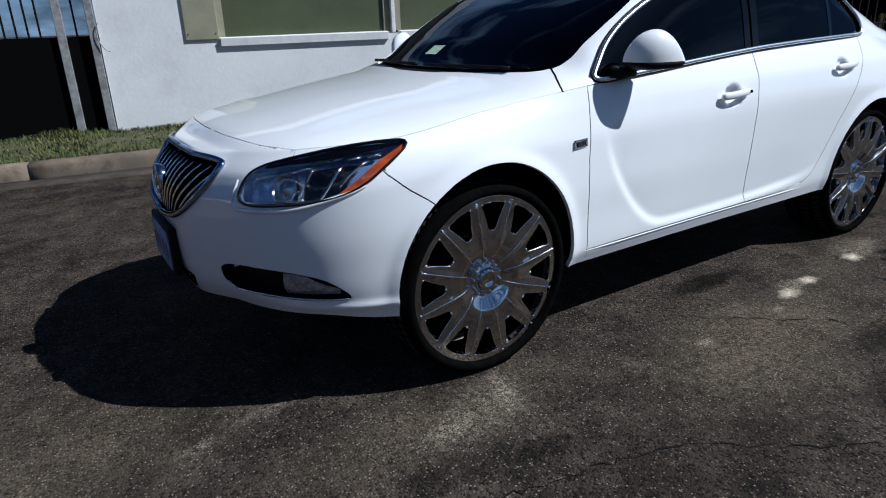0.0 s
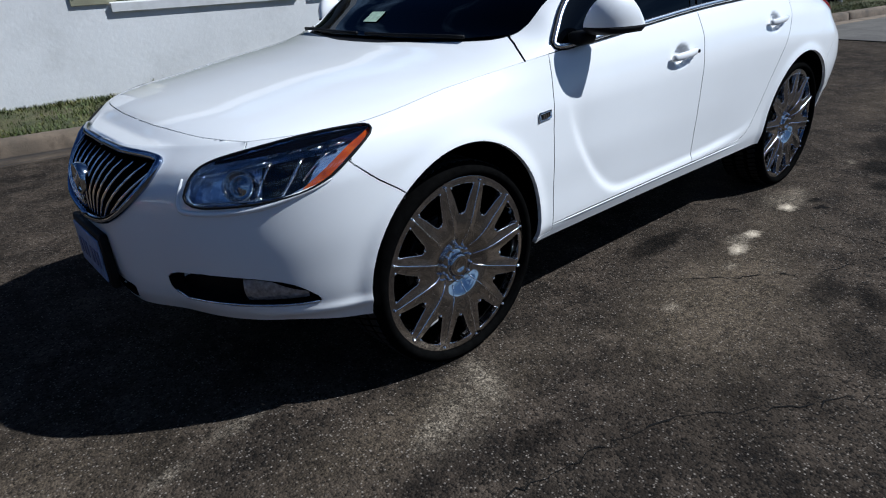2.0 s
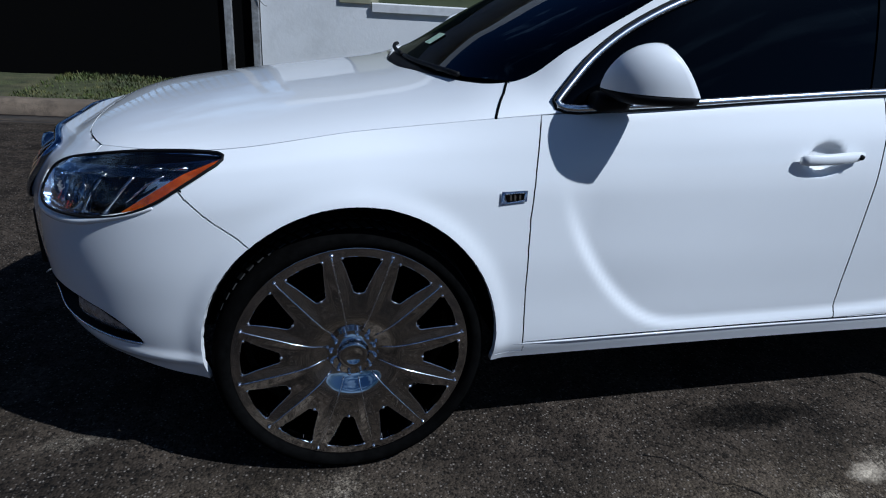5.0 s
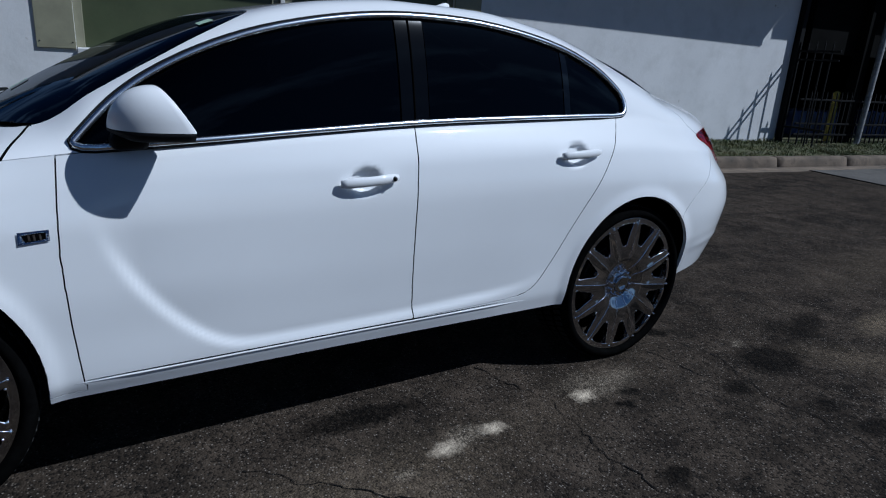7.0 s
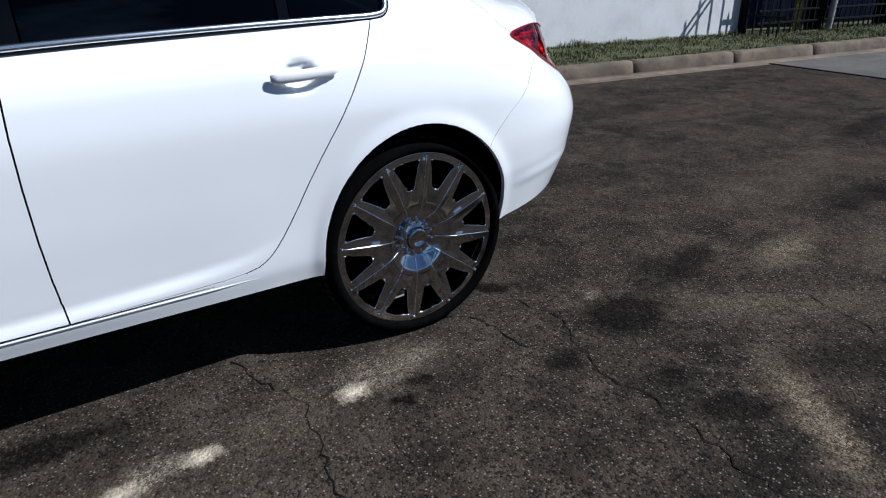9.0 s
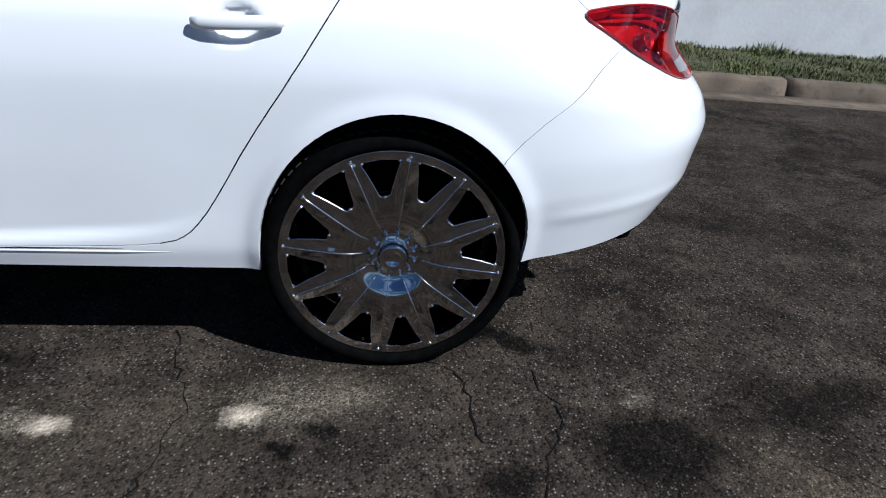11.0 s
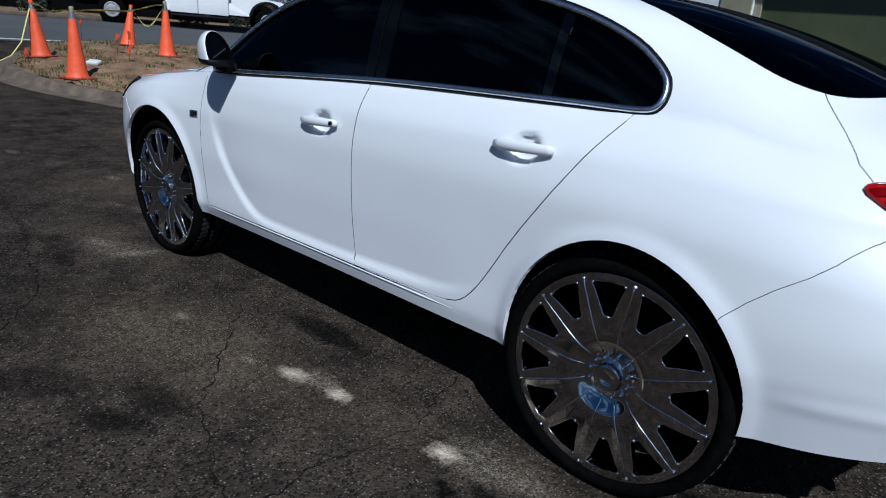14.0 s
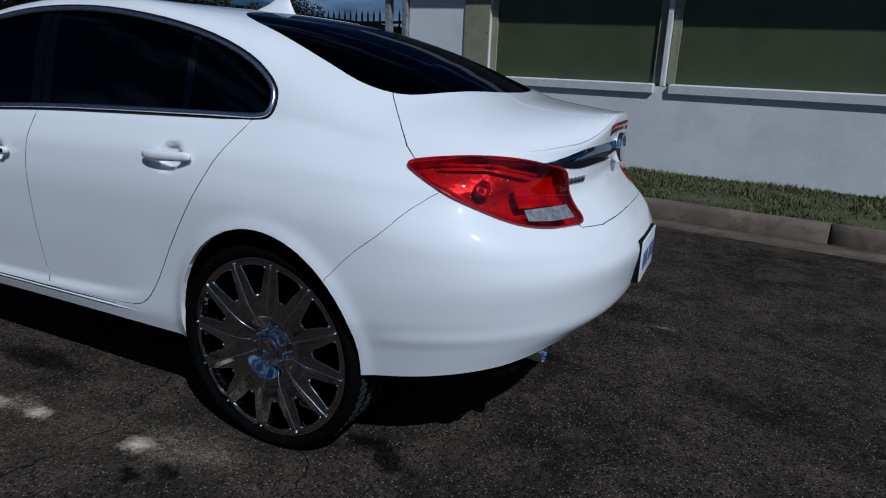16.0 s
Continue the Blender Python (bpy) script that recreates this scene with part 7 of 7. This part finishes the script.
sheet_over("far_verge", (-30, -26, -23, FAR_X - 0.17), (-60, -10, 0, 10, 20, 40, 100), SOIL, 0.10, "brown bare verge beyond the road", "verge")


def leafy(name, centres, count, size):
    """A bush or crown of many small leaves round several cores."""
    rnd = random.Random(len(centres) * 7 + count)
    verts, faces = [], []
    for _ in range(count):
        cx, cy, cz, r = centres[rnd.randrange(len(centres))]
        d = Vector((rnd.gauss(0, 1), rnd.gauss(0, 1), rnd.gauss(0, 1))).normalized() * r * rnd.random() ** 0.4
        c = Vector((cx, cy, cz)) + d
        u = Vector((rnd.gauss(0, 1), rnd.gauss(0, 1), rnd.gauss(0, 1))).normalized() * size * rnd.uniform(0.6, 1.3)
        v = u.cross(Vector((rnd.gauss(0, 1), rnd.gauss(0, 1), rnd.gauss(0, 1)))).normalized() * size * 0.5
        k = len(verts)
        verts += [tuple(c - u), tuple(c + v), tuple(c + u), tuple(c - v)]
        faces.append((k, k + 1, k + 2, k + 3))
    data = bpy.data.meshes.new(name)
    data.from_pydata(verts, [], faces)
    data.materials.append(LEAF)
    return data


rnd = random.Random(5)
z0 = ground_z(FAR_X, 0)
for k in range(16):
    y = -14 + k * 2.4 + rnd.uniform(-0.7, 0.7)
    x = FAR_X - 1.2 + rnd.uniform(-0.3, 0.3)
    long = rnd.uniform(0.3, 0.75)
    data = leafy("clipped_bush", [(x, y + t * long, z0 + 0.30, 0.30) for t in (-0.8, 0, 0.8)], 700, 0.055)
    tagged(new("clipped_bush", data), "low dark clipped bush on the far verge", "bush", group="bushes along the road")
for k in range(11):
    y = -30 + k * 7.5 + rnd.uniform(-1.5, 1.5)
    x = -33 + rnd.uniform(-2, 2)
    high = rnd.uniform(4.5, 7.0)
    root = empty("tree")
    tagged(root, "dark leafy tree beyond the road", "tree", group="trees beyond the road")
    bm = bmesh.new()
    tube(bm, [(x, y, z0), (x + 0.1, y, z0 + 1.2), (x, y + 0.1, z0 + high * 0.5), (x, y, z0 + high * 0.9)], [0.22, 0.17, 0.12, 0.03], n=8)
    for t in (0.6, 2.2, 3.9, 5.3):
        tube(bm, [(x, y, z0 + high * 0.42), (x + 0.8 * math.cos(t), y + 0.8 * math.sin(t), z0 + high * 0.62), (x + 1.5 * math.cos(t), y + 1.5 * math.sin(t), z0 + high * 0.72)], [0.09, 0.06, 0.02], n=6)
    part("trunk", bm, SHADE_BLACK, root)
    cores = [(x + rnd.uniform(-2.2, 2.2), y + rnd.uniform(-2.6, 2.6), z0 + high * rnd.uniform(0.35, 0.95), rnd.uniform(0.8, 1.5)) for _ in range(14)]
    ob = new("crown", leafy("crown", cores, 3800, 0.16))
    ob.parent = root
bm = bmesh.new()
lathe(bm, [(0.075, 0.0), (0.07, 3.0), (0.05, 7.0)], n=14, m=Matrix.Translation((-17.94 - 3.0, 12.63 + 2.2, z0)) @ Matrix.Rotation(radians(90), 4, "X"))
tagged(finish("lamp_pole", bm, GALV), "grey galvanised pole on the far verge", "pole")
bm = bmesh.new()
lathe(bm, [(0.05, 0.0), (0.05, 2.6)], n=10, m=Matrix.Translation((-21.4, 2.6, z0)) @ Matrix.Rotation(radians(90), 4, "X"))
tagged(finish("sign_pole", bm, TRIM_WHITE), "thin white pole on the far verge", "pole")
# long building that closes the view, its shade painted as near-black
bm = bmesh.new()
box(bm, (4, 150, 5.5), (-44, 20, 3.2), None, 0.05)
tagged(finish("far_building", bm, SHADE_BLACK, flat=True), "long dark low building in the distance", "building")


def truck():
    """A white crew-cab work truck, side on to the yard."""
    root = empty("pickup_truck")
    tagged(root, "white crew-cab work truck with a dark bed, standing on the road", "truck")
    prof = [(-1.7, 0.55), (-1.7, 1.25), (-1.66, 1.9), (-1.45, 1.98), (0.1, 1.98), (0.35, 1.92), (0.95, 1.35), (1.1, 1.30), (2.1, 1.22), (2.32, 1.10), (2.36, 0.60)]
    for t in np.linspace(0, math.pi, 9):
        prof.append((1.62 + 0.52 * math.cos(t), 0.55 + 0.47 * math.sin(t)))
    bm = bmesh.new()
    sides = []
    for s, w in ((-1, 0.90), (-1, 1.0), (1, 1.0), (1, 0.90)):
        sides.append([bm.verts.new((x, s * (w if z < 1.3 else w - 0.16 * (z - 1.3) / 0.7), z)) for x, z in prof])
    for a, b in zip(sides, sides[1:]):
        for k in range(len(prof)):
            bm.faces.new((a[k], a[(k + 1) % len(prof)], b[(k + 1) % len(prof)], b[k]))
    bm.faces.new(sides[0])
    bm.faces.new(sides[-1][::-1])
    bmesh.ops.recalc_face_normals(bm, faces=bm.faces)
    part("cab", bm, TRUCK_PAINT, root, "white cab", flat=True)
    for s in (-1, 1):
        for x0, x1 in ((-1.5, -0.72), (-0.62, 0.28)):
            bm = bmesh.new()
            box(bm, (x1 - x0, 0.02, 0.50), ((x0 + x1) / 2, s * 0.955, 1.60), Matrix.Rotation(radians(13 * s), 4, "X"), 0.008)
            part("window", bm, GLASS, root, "dark window")
            bm = bmesh.new()
            box(bm, (x1 - x0 + 0.08, 0.012, 0.82), ((x0 + x1) / 2, s * 1.001, 0.92), None, 0.006)
            d = part("door", bm, TRUCK_PAINT, root)
            bm = bmesh.new()
            box(bm, (0.14, 0.03, 0.06), (x0 + 0.12, s * 1.015, 1.14), None, 0.01)
            part("handle", bm, BLACK, d, "black handle")
        bm = bmesh.new()
        box(bm, (0.12, 0.20, 0.28), (0.30, s * 1.10, 1.42), None, 0.03)
        part("mirror", bm, BLACK, root, "black towing mirror")
        bm = bmesh.new()
        tube(bm, [(1.62 - 0.58 * math.cos(t), s * 1.0, 0.50 + 0.55 * math.sin(t)) for t in np.linspace(0, math.pi, 14)], 0.055, n=6)
        part("arch_flare", bm, BLACK, root, "black arch flare")
        bm = bmesh.new()
        box(bm, (2.0, 0.14, 0.07), (-0.55, s * 1.02, 0.42), None, 0.02)
        part("step", bm, BLACK, root, "black side step")
        for x in (1.62, -3.3):
            bm = bmesh.new()
            lathe(bm, [(0.001, -0.10), (0.20, -0.11), (0.23, -0.14), (0.25, -0.12), (0.38, -0.13), (0.42, -0.09), (0.42, 0.10), (0.3, 0.14)], n=28, m=Matrix.Translation((x, s * 0.93, 0.42)) @ (Matrix() if s < 0 else Matrix.Rotation(math.pi, 4, "Z")))
            w = part("wheel", bm, RUBBER, root, "black truck wheel")
            bm = bmesh.new()
            lathe(bm, [(0.001, -0.125), (0.10, -0.15), (0.14, -0.12), (0.20, -0.125), (0.235, -0.145), (0.24, -0.12)], n=24, m=Matrix.Translation((x, s * 0.93, 0.42)) @ (Matrix() if s < 0 else Matrix.Rotation(math.pi, 4, "Z")))
            part("rim", bm, GALV, w, "steel rim")
        bm = bmesh.new()
        box(bm, (0.10, 0.30, 0.22), (2.33, s * 0.72, 0.98), None, 0.03)
        part("headlight", bm, WHITE_LENS, root)
    bm = bmesh.new()
    box(bm, (0.22, 1.9, 0.34), (2.45, 0, 0.62), None, 0.04)
    part("bumper", bm, BLACK, root, "black bumper")
    bm = bmesh.new()
    box(bm, (3.6, 2.1, 0.25), (-3.6, 0, 0.85), None, 0.03)
    box(bm, (3.5, 0.06, 1.15), (-3.6, -1.02, 1.45), None, 0.02)
    box(bm, (3.5, 0.06, 1.15), (-3.6, 1.02, 1.45), None, 0.02)
    box(bm, (0.08, 2.0, 1.3), (-1.85, 0, 1.5), None, 0.02)
    box(bm, (5.6, 0.8, 0.2), (-1.6, 0, 0.62), None, 0.02)
    part("bed", bm, VOID, root, "dark steel bed")
    root.matrix_world = Matrix.Translation((-18.7, 10.35, ground_z(-18.7, 0) + 0.01)) @ Matrix.Rotation(math.atan2(10.27 - 7.26, -17.69 + 19.24), 4, "Z") 


truck()
